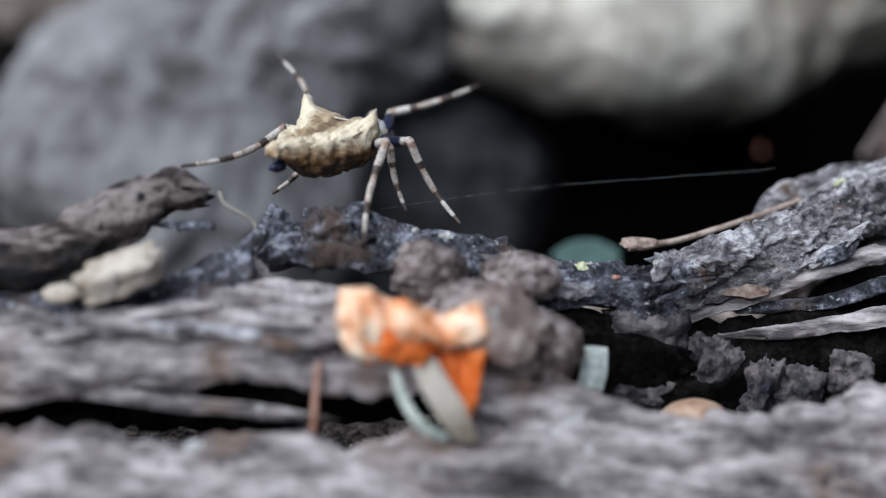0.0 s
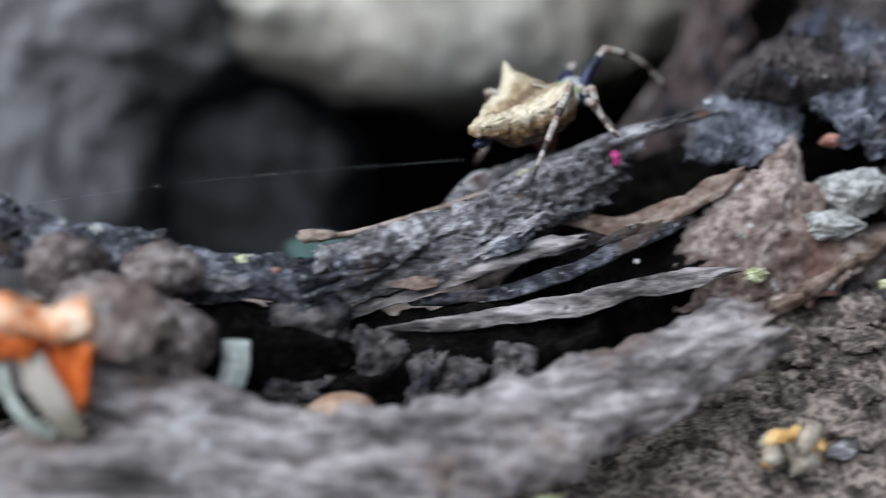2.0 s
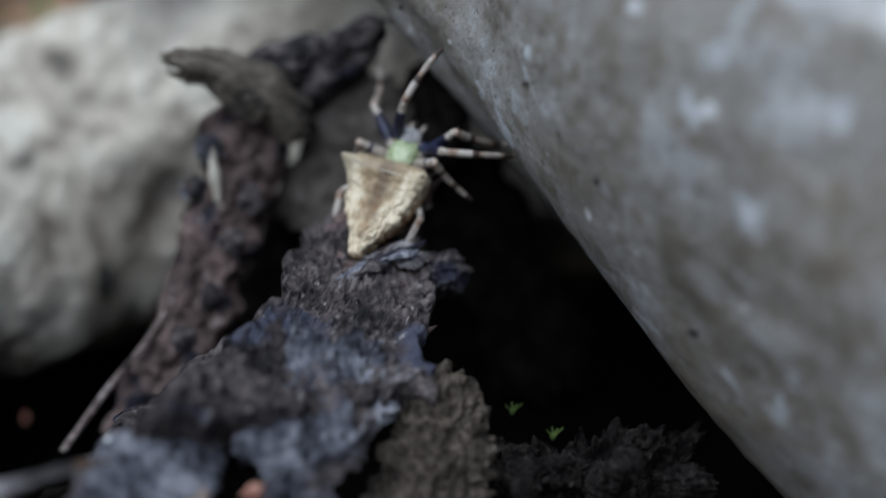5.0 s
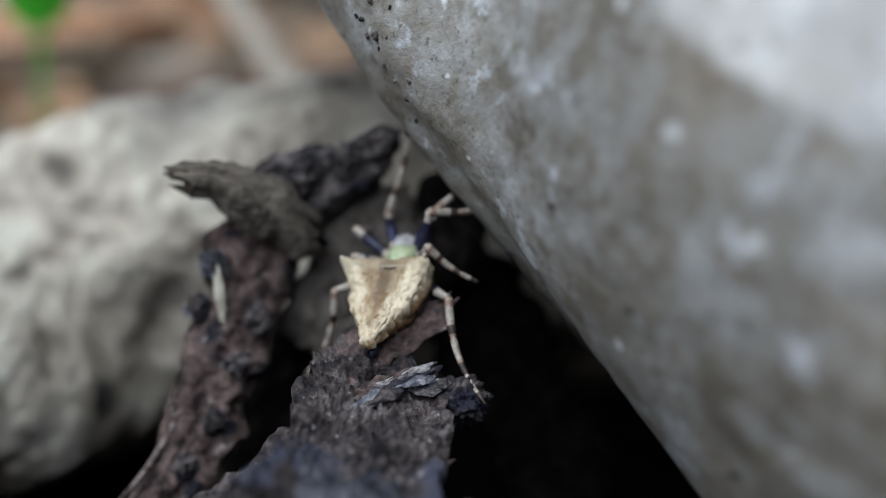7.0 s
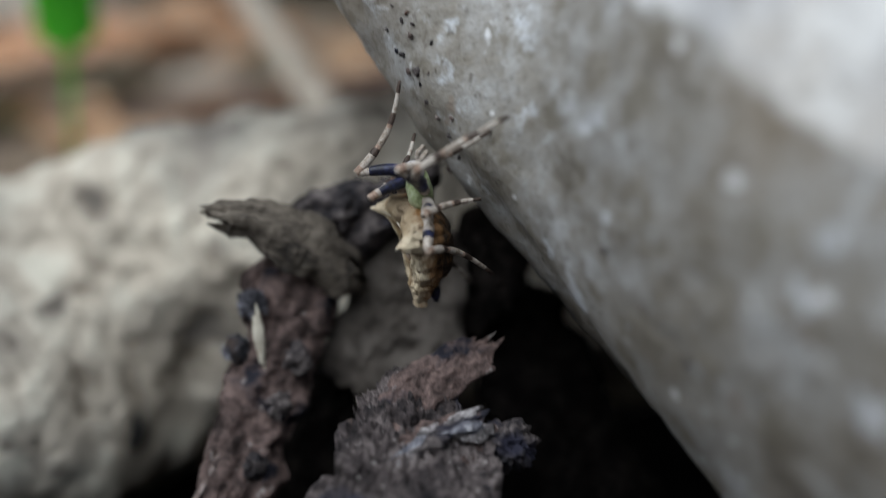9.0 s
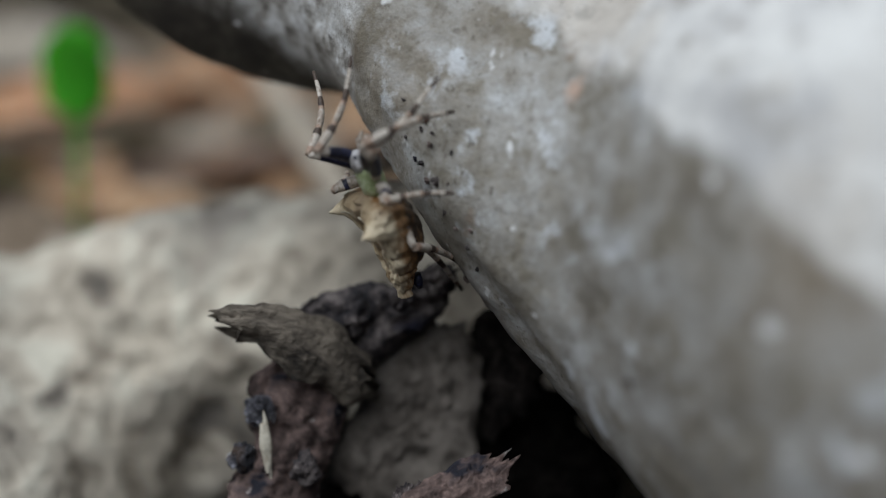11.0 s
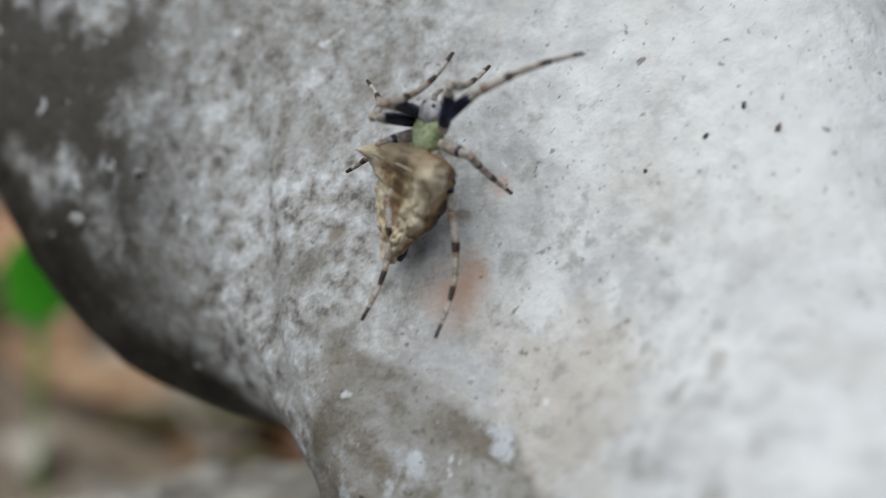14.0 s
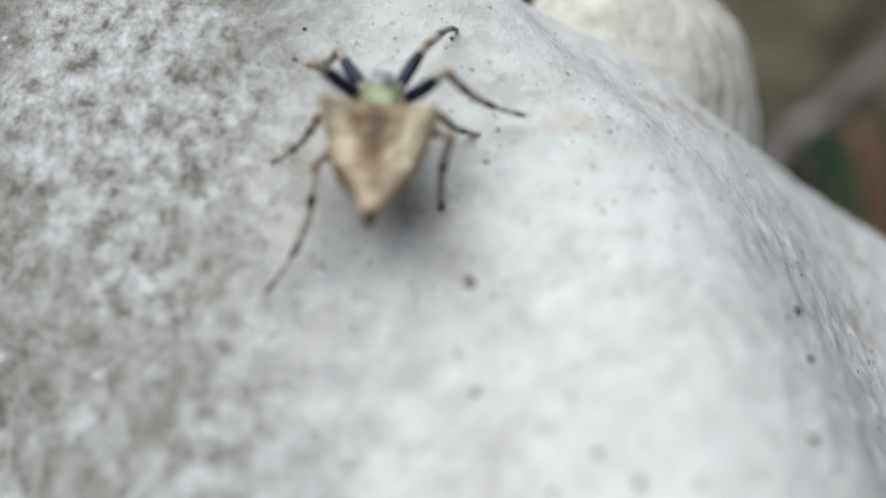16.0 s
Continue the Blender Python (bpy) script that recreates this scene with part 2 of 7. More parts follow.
salmon = material("salmon_petal", [(0.35, 0.07, 0.04), (0.58, 0.17, 0.10), (0.7, 0.3, 0.2)], 300, 0.55, 0.3, sss=0.2)
leg_pale = material("pale_grey_leg", [(0.1619, 0.1214, 0.0895), (0.3643, 0.3137, 0.2685), (0.5060, 0.4655, 0.4176)], 900, 0.6, 0.4, dist=0.0001)
leg_brown = material("brown_leg_band", [(0.0160, 0.0112, 0.0083), (0.0480, 0.0320, 0.0250), (0.0960, 0.0680, 0.0541)], 900, 0.55, 0.3, dist=0.0001)
leg_tan = material("tan_leg_joint", [(0.16, 0.10, 0.07), (0.3, 0.21, 0.16), (0.42, 0.33, 0.27)], 900, 0.55, 0.3, dist=0.0001)
carapace_green = material("pale_green_carapace", [(0.12, 0.14, 0.07), (0.28, 0.34, 0.17), (0.45, 0.5, 0.33)], 700, 0.45, 0.4, dist=0.0001)
head_grey = material("pale_grey_head", [(0.2, 0.19, 0.19), (0.4, 0.39, 0.4), (0.55, 0.54, 0.56)], 700, 0.5, 0.4, dist=0.0001)
black_leg = material("black_leg_band", [(0.004, 0.004, 0.009), (0.012, 0.013, 0.03), (0.03, 0.034, 0.085)], 900, 0.4, 0.2, dist=0.0001)


def abdomen_material():
    """Tan shield: a brown mark down its middle between two cream bands that meet at the tail, rusty flanks, a dark underside."""
    m = material("mottled_tan_abdomen", [(0.22, 0.14, 0.07), (0.40, 0.30, 0.175), (0.54, 0.44, 0.29), (0.68, 0.60, 0.45)], 420, 0.5, 0.7, (1, 0.6, 1), [(500, 0.6, 0.7, (0.20, 0.12, 0.055)), (1100, 0.62, 0.7, (0.12, 0.07, 0.035))], dist=0.0003)
    n, l = m.node_tree.nodes, m.node_tree.links
    b = n["Principled BSDF"]
    colour = b.inputs["Base Color"].links[0].from_socket
    co, sep, ns = (n.new("ShaderNode" + k) for k in ("TexCoord", "SeparateXYZ", "TexNoise"))
    l.new(co.outputs["Object"], sep.inputs[0])
    l.new(co.outputs["Object"], ns.inputs["Vector"])
    ns.inputs["Scale"].default_value, ns.inputs["Detail"].default_value = 900, 5

    def calc(op, a, c, d=0.0):
        k = n.new("ShaderNodeMath")
        k.operation = op
        for sock, v in zip(k.inputs, (a, c, d)):
            if isinstance(v, float):
                sock.default_value = v
            else:
                l.new(v, sock)
        return k.outputs[0]

    def ramp(v, lo, hi, most=1.0):
        r = n.new("ShaderNodeMapRange")
        r.inputs["From Min"].default_value, r.inputs["From Max"].default_value, r.inputs["To Max"].default_value = lo, hi, most
        l.new(v, r.inputs["Value"])
        return r.outputs[0]

    def over(colour, fac, top):
        mix = n.new("ShaderNodeMix")
        mix.data_type = "RGBA"
        l.new(fac, mix.inputs["Factor"])
        l.new(colour, mix.inputs["A"])
        mix.inputs["B"].default_value = (*top, 1)
        return mix.outputs["Result"]

    wob = calc("MULTIPLY_ADD", ns.outputs["Fac"], 0.0012, -0.0006)
    side = calc("ADD", calc("ABSOLUTE", sep.outputs["X"], 0.0), wob)
    # width of the brown mark: from nothing near the tail to the shoulders
    wide = calc("MULTIPLY_ADD", sep.outputs["Y"], 0.42, 0.0026)
    mark = ramp(calc("SUBTRACT", wide, side), -0.0003, 0.0005, 0.7)
    colour = over(colour, ramp(calc("SUBTRACT", side, wide), 0.0001, 0.0006, 0.6), (0.70, 0.61, 0.45))
    colour = over(colour, mark, (0.235, 0.165, 0.09))
    streak = calc("MULTIPLY", ramp(side, 0.0009, 0.0003, 0.8), ramp(sep.outputs["Y"], -0.006, -0.003))
    colour = over(colour, streak, (0.11, 0.07, 0.04))
    colour = over(colour, ramp(sep.outputs["Y"], -0.0012, 0.0002, 0.6), (0.30, 0.235, 0.16))
    # wrinkles along the flanks gather rust and black towards the belly
    along, wr = n.new("ShaderNodeMapping"), n.new("ShaderNodeTexNoise")
    along.inputs["Scale"].default_value = (1, 0.28, 1)
    l.new(co.outputs["Object"], along.inputs["Vector"])
    l.new(along.outputs[0], wr.inputs["Vector"])
    wr.inputs["Scale"].default_value, wr.inputs["Detail"].default_value, wr.inputs["Roughness"].default_value = 1500, 4, 0.65
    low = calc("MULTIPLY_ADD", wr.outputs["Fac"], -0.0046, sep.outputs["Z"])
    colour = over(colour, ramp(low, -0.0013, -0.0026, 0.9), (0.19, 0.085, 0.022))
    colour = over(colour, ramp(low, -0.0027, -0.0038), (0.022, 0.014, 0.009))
    l.new(colour, b.inputs["Base Color"])
    return m


abdomen_mat = abdomen_material()


def boulder_material():
    """White smooth stone: mottled grey-brown on its weathered side, an old grey stain below, rusty patches and dark pits."""
    m = material("smooth_pale_boulder", [(0.57, 0.565, 0.555), (0.66, 0.655, 0.645), (0.71, 0.71, 0.70), (0.75, 0.75, 0.74)], 95, 0.75, 0.55, (1, 1, 1),
                 [(80, 0.64, 0.73, (0.52, 0.40, 0.33)), (210, 0.68, 0.74, (0.78, 0.79, 0.80)), (520, 0.70, 0.74, (0.22, 0.19, 0.17))], dist=0.001)
    n, l = m.node_tree.nodes, m.node_tree.links
    b = n["Principled BSDF"]
    base = b.inputs["Base Color"].links[0].from_socket
    co = n.new("ShaderNodeTexCoord")

    def field(direction, at, soft, wobble, scale):
        """0 to 1 across a plane through the point at (mm), its edge broken up by noise."""
        d = n.new("ShaderNodeVectorMath")
        d.operation = "DOT_PRODUCT"
        d.inputs[1].default_value = direction
        l.new(co.outputs["Object"], d.inputs[0])
        ns = n.new("ShaderNodeTexNoise")
        ns.inputs["Scale"].default_value, ns.inputs["Detail"].default_value = scale, 6
        l.new(co.outputs["Object"], ns.inputs["Vector"])
        a = n.new("ShaderNodeMath")
        a.operation = "MULTIPLY_ADD"
        a.inputs[1].default_value = wobble * MM
        l.new(ns.outputs["Fac"], a.inputs[0])
        l.new(d.outputs["Value"], a.inputs[2])
        mid = sum(p * q for p, q in zip(direction, at)) * MM + 0.5 * wobble * MM
        r = n.new("ShaderNodeMapRange")
        r.inputs["From Min"].default_value, r.inputs["From Max"].default_value = mid - soft * MM, mid + soft * MM
        l.new(a.outputs[0], r.inputs["Value"])
        return r.outputs[0]

    def over(colour, fac, top):
        mix = n.new("ShaderNodeMix")
        mix.data_type = "RGBA"
        l.new(fac, mix.inputs["Factor"])
        l.new(colour, mix.inputs["A"])
        if isinstance(top, tuple):
            mix.inputs["B"].default_value = (*top, 1)
        else:
            l.new(top, mix.inputs["B"])
        return mix.outputs["Result"]

    def mottle(scale, colours, lo=0.36, hi=0.66):
        ns = n.new("ShaderNodeTexNoise")
        ns.inputs["Scale"].default_value, ns.inputs["Detail"].default_value, ns.inputs["Roughness"].default_value = scale, 8, 0.72
        l.new(co.outputs["Object"], ns.inputs["Vector"])
        r = n.new("ShaderNodeValToRGB")
        e = r.color_ramp.elements
        while len(e) < len(colours):
            e.new(0.5)
        for k, (el, c) in enumerate(zip(e, colours)):
            el.position, el.color = lo + (hi - lo) * k / (len(colours) - 1), (*c, 1)
        l.new(ns.outputs["Fac"], r.inputs[0])
        return r.outputs[0]

    def patches(scale, lo, hi, most):
        ns, r = n.new("ShaderNodeTexNoise"), n.new("ShaderNodeMapRange")
        ns.inputs["Scale"].default_value, ns.inputs["Detail"].default_value, ns.inputs["Roughness"].default_value = scale, 6, 0.65
        l.new(co.outputs["Object"], ns.inputs["Vector"])
        r.inputs["From Min"].default_value, r.inputs["From Max"].default_value, r.inputs["To Max"].default_value = lo, hi, most
        l.new(ns.outputs["Fac"], r.inputs["Value"])
        return r.outputs[0]

    # faint grey and tan weathering that fades out over the white side
    for scale, lo, hi, most, c in ((150, 0.46, 0.60, 0.75, (0.43, 0.43, 0.44)), (70, 0.50, 0.62, 0.65, (0.47, 0.42, 0.36)), (420, 0.54, 0.64, 0.7, (0.33, 0.31, 0.285))):
        both = n.new("ShaderNodeMath")
        both.operation = "MULTIPLY"
        l.new(field((-0.86, 0.12, -0.5), (39.0, 42.0, 83.0), 9, 12, 80), both.inputs[0])
        l.new(patches(scale, lo, hi, most), both.inputs[1])
        base = over(base, both.outputs[0], c)
    weathered = mottle(520, [(0.14, 0.13, 0.118), (0.37, 0.355, 0.335), (0.54, 0.54, 0.54), (0.72, 0.735, 0.75)], 0.37, 0.64)
    weathered = over(weathered, patches(75, 0.50, 0.62, 0.5), (0.24, 0.225, 0.20))
    weathered = over(weathered, patches(900, 0.62, 0.70, 0.7), (0.10, 0.09, 0.08))
    colour = over(base, field((-0.86, 0.5, -0.1), (24, 52, 82), 7, 16, 60), weathered)
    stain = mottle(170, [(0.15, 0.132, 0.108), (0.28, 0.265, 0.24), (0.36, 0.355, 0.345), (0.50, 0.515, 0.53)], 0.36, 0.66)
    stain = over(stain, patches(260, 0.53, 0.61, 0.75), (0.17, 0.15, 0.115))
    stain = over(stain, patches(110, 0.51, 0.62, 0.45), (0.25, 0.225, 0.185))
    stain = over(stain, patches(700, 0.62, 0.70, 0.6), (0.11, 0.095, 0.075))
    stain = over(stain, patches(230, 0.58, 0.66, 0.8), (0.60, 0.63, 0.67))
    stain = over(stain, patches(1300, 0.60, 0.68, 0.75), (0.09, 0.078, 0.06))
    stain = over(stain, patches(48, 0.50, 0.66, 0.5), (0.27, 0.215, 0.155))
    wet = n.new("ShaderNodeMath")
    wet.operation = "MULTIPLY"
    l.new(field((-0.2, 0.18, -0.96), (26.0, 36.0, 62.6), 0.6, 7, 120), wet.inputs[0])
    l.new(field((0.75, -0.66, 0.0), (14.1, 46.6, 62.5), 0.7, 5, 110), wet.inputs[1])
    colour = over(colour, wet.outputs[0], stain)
    # dark lichen patches over the far lobe, strengthened to hold its shade too
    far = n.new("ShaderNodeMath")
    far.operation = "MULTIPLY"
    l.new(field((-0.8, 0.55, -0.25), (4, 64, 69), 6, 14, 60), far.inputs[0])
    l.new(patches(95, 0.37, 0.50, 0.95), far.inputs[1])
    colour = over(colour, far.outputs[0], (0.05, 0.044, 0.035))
    # underside of the far lobe: shade painted in black, mottled like crusty lichen
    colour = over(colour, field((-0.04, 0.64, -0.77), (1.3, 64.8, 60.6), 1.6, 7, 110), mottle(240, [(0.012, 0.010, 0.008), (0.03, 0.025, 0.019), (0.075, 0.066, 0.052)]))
    # rusty patches
    for at, size in (((23.5, 45.3, 70.5), 3.4), ((24.5, 44.9, 70.9), 2.2), ((27.8, 31.9, 58.5), 1.3), ((27.3, 48.1, 78.9), 1.2), ((25.2, 45.6, 72.5), 2.0)):
        d, ns, a, r = (n.new("ShaderNode" + k) for k in ("VectorMath", "TexNoise", "Math", "MapRange"))
        d.operation = "DISTANCE"
        d.inputs[1].default_value = [v * MM for v in at]
        l.new(co.outputs["Object"], d.inputs[0])
        ns.inputs["Scale"].default_value, ns.inputs["Detail"].default_value, ns.inputs["Roughness"].default_value = 420, 6, 0.7
        l.new(co.outputs["Object"], ns.inputs["Vector"])
        a.operation = "MULTIPLY_ADD"
        a.inputs[1].default_value = 2.4 * size * MM
        l.new(ns.outputs["Fac"], a.inputs[0])
        l.new(d.outputs["Value"], a.inputs[2])
        r.inputs["From Min"].default_value, r.inputs["From Max"].default_value, r.inputs["To Min"].default_value, r.inputs["To Max"].default_value = 1.3 * size * MM, 2.2 * size * MM, 0.8, 0.0
        l.new(a.outputs[0], r.inputs["Value"])
        colour = over(colour, r.outputs[0], (0.50, 0.34, 0.26))
    # white flecks and brown blotches
    for scale, lo, hi, c in ((480, 0.70, 0.75, (0.78, 0.79, 0.81)), (300, 0.72, 0.78, (0.24, 0.19, 0.15)), (1500, 0.66, 0.74, (0.16, 0.14, 0.12))):
        ns, r = n.new("ShaderNodeTexNoise"), n.new("ShaderNodeMapRange")
        ns.inputs["Scale"].default_value, ns.inputs["Detail"].default_value = scale, 2
        l.new(co.outputs["Object"], ns.inputs["Vector"])
        r.inputs["From Min"].default_value, r.inputs["From Max"].default_value, r.inputs["To Max"].default_value = lo, hi, 0.7
        l.new(ns.outputs["Fac"], r.inputs["Value"])
        colour = over(colour, r.outputs[0], c)
    l.new(colour, b.inputs["Base Color"])
    return m


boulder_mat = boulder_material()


# ---------------------------------------------------------------- builders
def fbm(p, f, o=4):
    return noise.fractal(Vector(p) * f, 0.9, 2.1, o)


def link(name, verts, faces, mat, parent=None, label="", smooth=True, xf=None):
    me = bpy.data.meshes.new(name)
    me.from_pydata([tuple(v) for v in verts], [], faces)
    me.polygons.foreach_set("use_smooth", [smooth] * len(me.polygons))
    for mm in (mat if isinstance(mat, list) else [mat]):
        me.materials.append(mm)
    me.update()
    ob = new(name, me)
    if parent:
        ob.parent = parent
    if label:
        ob["label"] = label
    return ob


def spline(pts, n):
    """n points along a Catmull-Rom curve through pts."""
    p = [np.array(q, float) for q in pts]
    p = [2 * p[0] - p[1]] + p + [2 * p[-1] - p[-2]]
    out = []
    for i in range(n):
        s = i / (n - 1) * (len(p) - 3)
        k = min(int(s), len(p) - 4)
        t = s - k
        a, b, c, d = p[k:k + 4]
        out.append(0.5 * (2 * b + (c - a) * t + (2 * a - 5 * b + 4 * c - d) * t * t + (3 * b - a - 3 * c + d) * t ** 3))
    return np.array(out)


def strip(name, pts, width, thick, mat, parent=None, label="", up=(0, -0.45, 0.9), seed=0, rag=1.0, rough=0.5, ends=3.0, nu=110, nv=13, taper=(0.4, 0.4), fibre=1.0, grain=0.25):
    """A splintered strip of wood along pts (mm). width, thick in mm, width one number or one per point."""
    sp = spline(pts, nu)
    w = np.interp(np.linspace(0, 1, nu), np.linspace(0, 1, len(width)), width) if isinstance(width, (list, tuple)) else np.full(nu, float(width))
    tan = np.gradient(sp, axis=0)
    tan /= np.linalg.norm(tan, axis=1)[:, None]
    up = np.array(up, float)
    side = np.cross(tan, up)
    side /= np.linalg.norm(side, axis=1)[:, None]
    nor = np.cross(side, tan)
    ln = np.r_[0, np.cumsum(np.linalg.norm(np.diff(sp, axis=0), axis=1))]
    verts, faces, ring = [], [], 2 * nv
    for i in range(nu):
        u = i / (nu - 1)
        tp = min(1.0, taper[0] + u * 9) * min(1.0, taper[1] + (1 - u) * 9)
        for j in range(ring):
            top = j < nv
            v = (j / (nv - 1) if top else (ring - 1 - j) / (nv - 1)) * 2 - 1
            edge = math.sqrt(max(0.0, 1 - abs(v) ** 3))
            q = (ln[i] * grain, v * w[i] * 0.5, seed * 7.1)
            jag = 1 + 0.35 * rag * fbm((ln[i] * 0.5, (1 if v > 0 else -1) * 3.3, seed * 3.7), 0.5, 4)
            h = thick * 0.5 * edge * (1 if top else -1) * (0.45 + 0.55 * tp)
            if top:
                h += rough * (0.9 * fbm((q[0] * 0.6, q[1] * 1.3, q[2]), 0.7, 3) + fibre * 0.35 * fbm((ln[i] * 0.12, v * w[i] * 1.5, seed * 5.0), 1.3, 3) + 0.30 * fbm((ln[i], v * w[i], seed), 1.1, 3) + 0.22 * fbm((ln[i], v * w[i], seed + 4.0), 2.8, 3))
            else:
                h += rough * 0.6 * fbm((q[0], q[1], q[2] + 9), 0.8, 3)
            along = 0.0
            if u < 0.12 or u > 0.88:
                k = (0.12 - u) / 0.12 if u < 0.12 else (u - 0.88) / 0.12
                along = (-1 if u < 0.12 else 1) * k * ends * (fbm((v * w[i] * 0.8, seed * 2.3 + (5 if u < 0.5 else 0), 0.3), 0.9, 4))
            p = sp[i] + side[i] * (v * w[i] * 0.5 * jag * tp) + nor[i] * h + tan[i] * along
            verts.append(p * MM)
    for i in range(nu - 1):
        for j in range(ring):
            a, b = i * ring + j, i * ring + (j + 1) % ring
            faces.append((a, b, b + ring, a + ring))
    faces.append(tuple(range(ring - 1, -1, -1)))
    faces.append(tuple((nu - 1) * ring + j for j in range(ring)))
    return link(name, verts, faces, mat, parent, label)


def plate(name, centre, normal, along, size, thick, mat, parent=None, label="", seed=0, rag=0.35, rough=0.8, curl=0.0, nr=26, na=72, scale=0.35):
    """A ragged flake of bark: size (half length along, half width) in mm."""
    c = np.array(centre, float)
    n = np.array(normal, float)
    n /= np.linalg.norm(n)
    a = np.array(along, float)
    a -= n * (a @ n)
    a /= np.linalg.norm(a)
    b = np.cross(n, a)
    verts, faces = [], []
    for s in (1, -1):
        for i in range(nr + 1):
            for j in range(na):
                th = 2 * math.pi * j / na
                edge = 1 + rag * fbm((math.cos(th) * 2.0, math.sin(th) * 2.0, seed * 3.1), 0.8, 5) + rag * 0.5 * fbm((math.cos(th) * 6, math.sin(th) * 6, seed), 1.0, 4)
                r = i / nr * edge
                x, y = r * math.cos(th) * size[0], r * math.sin(th) * size[1]
                h = rough * (fbm((x * scale, y * scale, seed * 5.3), 1.0, 5) + 0.25 * fbm((x, y, seed), 1.4, 3)) + curl * (r * math.sin(th)) ** 2 + s * thick * 0.5 * math.sqrt(max(0.02, 1 - (i / nr) ** 4))
                verts.append((c + a * x + b * y + n * h) * MM)
    o = (nr + 1) * na
    for i in range(nr):
        for j in range(na):
            k = (j + 1) % na
            faces.append((i * na + j, (i + 1) * na + j, (i + 1) * na + k, i * na + k))
            faces.append((o + i * na + j, o + i * na + k, o + (i + 1) * na + k, o + (i + 1) * na + j))
    for j in range(na):
        k = (j + 1) % na
        faces.append((nr * na + j, o + nr * na + j, o + nr * na + k, nr * na + k))
    return link(name, verts, faces, mat, parent, label)


def chunk(name, centre, radii, mat, parent=None, label="", seed=0, rough=0.25, freq=1.2, sub=4, turn=(0, 0, 0), square=2.0):
    """A lump: an ellipsoid of those radii (mm), knocked about by noise."""
    bm = bmesh.new()
    bmesh.ops.create_icosphere(bm, subdivisions=sub, radius=1)
    e = Euler([radians(v) for v in turn]).to_matrix()
    for v in bm.verts:
        d = v.co.normalized()
        k = (abs(d.x) ** square + abs(d.y) ** square + abs(d.z) ** square) ** (-1 / square)
        k *= 1 + rough * fbm((d.x + seed * 3.3, d.y, d.z), freq, 5) + 0.3 * rough * fbm((d.x, d.y + seed, d.z), freq * 3.7, 3)
        v.co = (Vector(centre) + e @ Vector((d.x * k * radii[0], d.y * k * radii[1], d.z * k * radii[2]))) * MM
    me = bpy.data.meshes.new(name)
    bm.to_mesh(me)
    bm.free()
    me.polygons.foreach_set("use_smooth", [True] * len(me.polygons))
    me.materials.append(mat)
    ob = new(name, me)
    if parent:
        ob.parent = parent
    if label:
        ob["label"] = label
    return ob


def thing(name, label, category, group="", kind=""):
    return tagged(new(name), label, category, group, kind)


# ---------------------------------------------------------------- ground
def smooth(a, b, v):
    t = min(1.0, max(0.0, (v - a) / (b - a)))
    return t * t * (3 - 2 * t)


def ground_height(x, y):
    """Height of the soil in mm: level by the log, a deep hollow between the log and the stones, level again behind."""
    r = math.hypot(x, y)
    h = 1.5 * fbm((x * 0.05, y * 0.05, 0), 1, 3) + 0.8 * fbm((x * 0.3, y * 0.3, 3), 1, 4) - 2.0
    if r > 150:
        h += (r - 150) * 0.02 * fbm((x * 0.004, y * 0.004, 8), 1, 3)
    h += 6.5 * math.exp(-((x - 14) / 24) ** 2 - ((y + 3) / 13) ** 2) + 9.0 * math.exp(-((x - 38) / 13) ** 2 - ((y - 6) / 7) ** 2)
    pit = smooth(8, 21, y + 0.05 * x) * (1 - smooth(95, 120, y)) * smooth(-190, -130, x) * (1 - smooth(90, 150, x))
    return h - 42 * pit


def ground():
    verts, faces = [], []
    xs = np.r_[-40000, -8000, -2000, -700, -350, np.linspace(-200, -75, 60), np.linspace(-74, 70, 330), np.linspace(71, 190, 50), 350, 700, 2000, 8000, 40000]
    ys = np.r_[-40000, -8000, -2000, -500, np.linspace(-140, -36, 40), np.linspace(-35, 30, 190), np.linspace(32, 220, 80), 350, 700, 2000, 8000, 40000]
    for y in ys:
        for x in xs:
            verts.append((x * MM, y * MM, ground_height(x, y) * MM))
    n = len(xs)
    for j in range(len(ys) - 1):
        for i in range(n - 1):
            faces.append((j * n + i, j * n + i + 1, (j + 1) * n + i + 1, (j + 1) * n + i))
    ob = link("ground", verts, faces, [soil, gap_shade, shade_brown, leaf_mould])
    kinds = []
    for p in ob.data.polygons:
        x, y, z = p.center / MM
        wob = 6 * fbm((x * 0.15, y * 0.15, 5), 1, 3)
        # the hollow's floor takes a black that holds its shade
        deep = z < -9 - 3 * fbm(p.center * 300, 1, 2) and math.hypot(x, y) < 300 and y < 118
        # soil on the right takes the brown that holds the boulder's shade
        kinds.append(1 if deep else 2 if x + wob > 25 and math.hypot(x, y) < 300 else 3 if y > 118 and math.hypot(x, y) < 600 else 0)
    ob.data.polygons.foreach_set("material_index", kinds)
    tagged(ob, "grey crumbly soil with a deep hollow painted black for its shade", "ground", kind="structure")


ground()

# ---------------------------------------------------------------- boulder
LOBES = [((81.3, -3.4, 28.6), (66.0, 29.5, 33.1), (22.3, 32.7, -33.5)),
         ((62.3, 92.6, 60.1), (53.4, 26.1, 70.3), (-36.2, 71.6, 46.2)),
         ((14.8, 76.6, 91.6), (32.9, 9.7, 40.7), (-17.1, 4.5, -24.5)),
         ((96.4, 144.7, 87.3), (27.7, 26.9, 22.8), (23.0, 11.2, 33.3)),
         ((70.1, 56.6, 64.9), (55.5, 9.7, 44.6), (-36.1, 0.4, 4.3))]


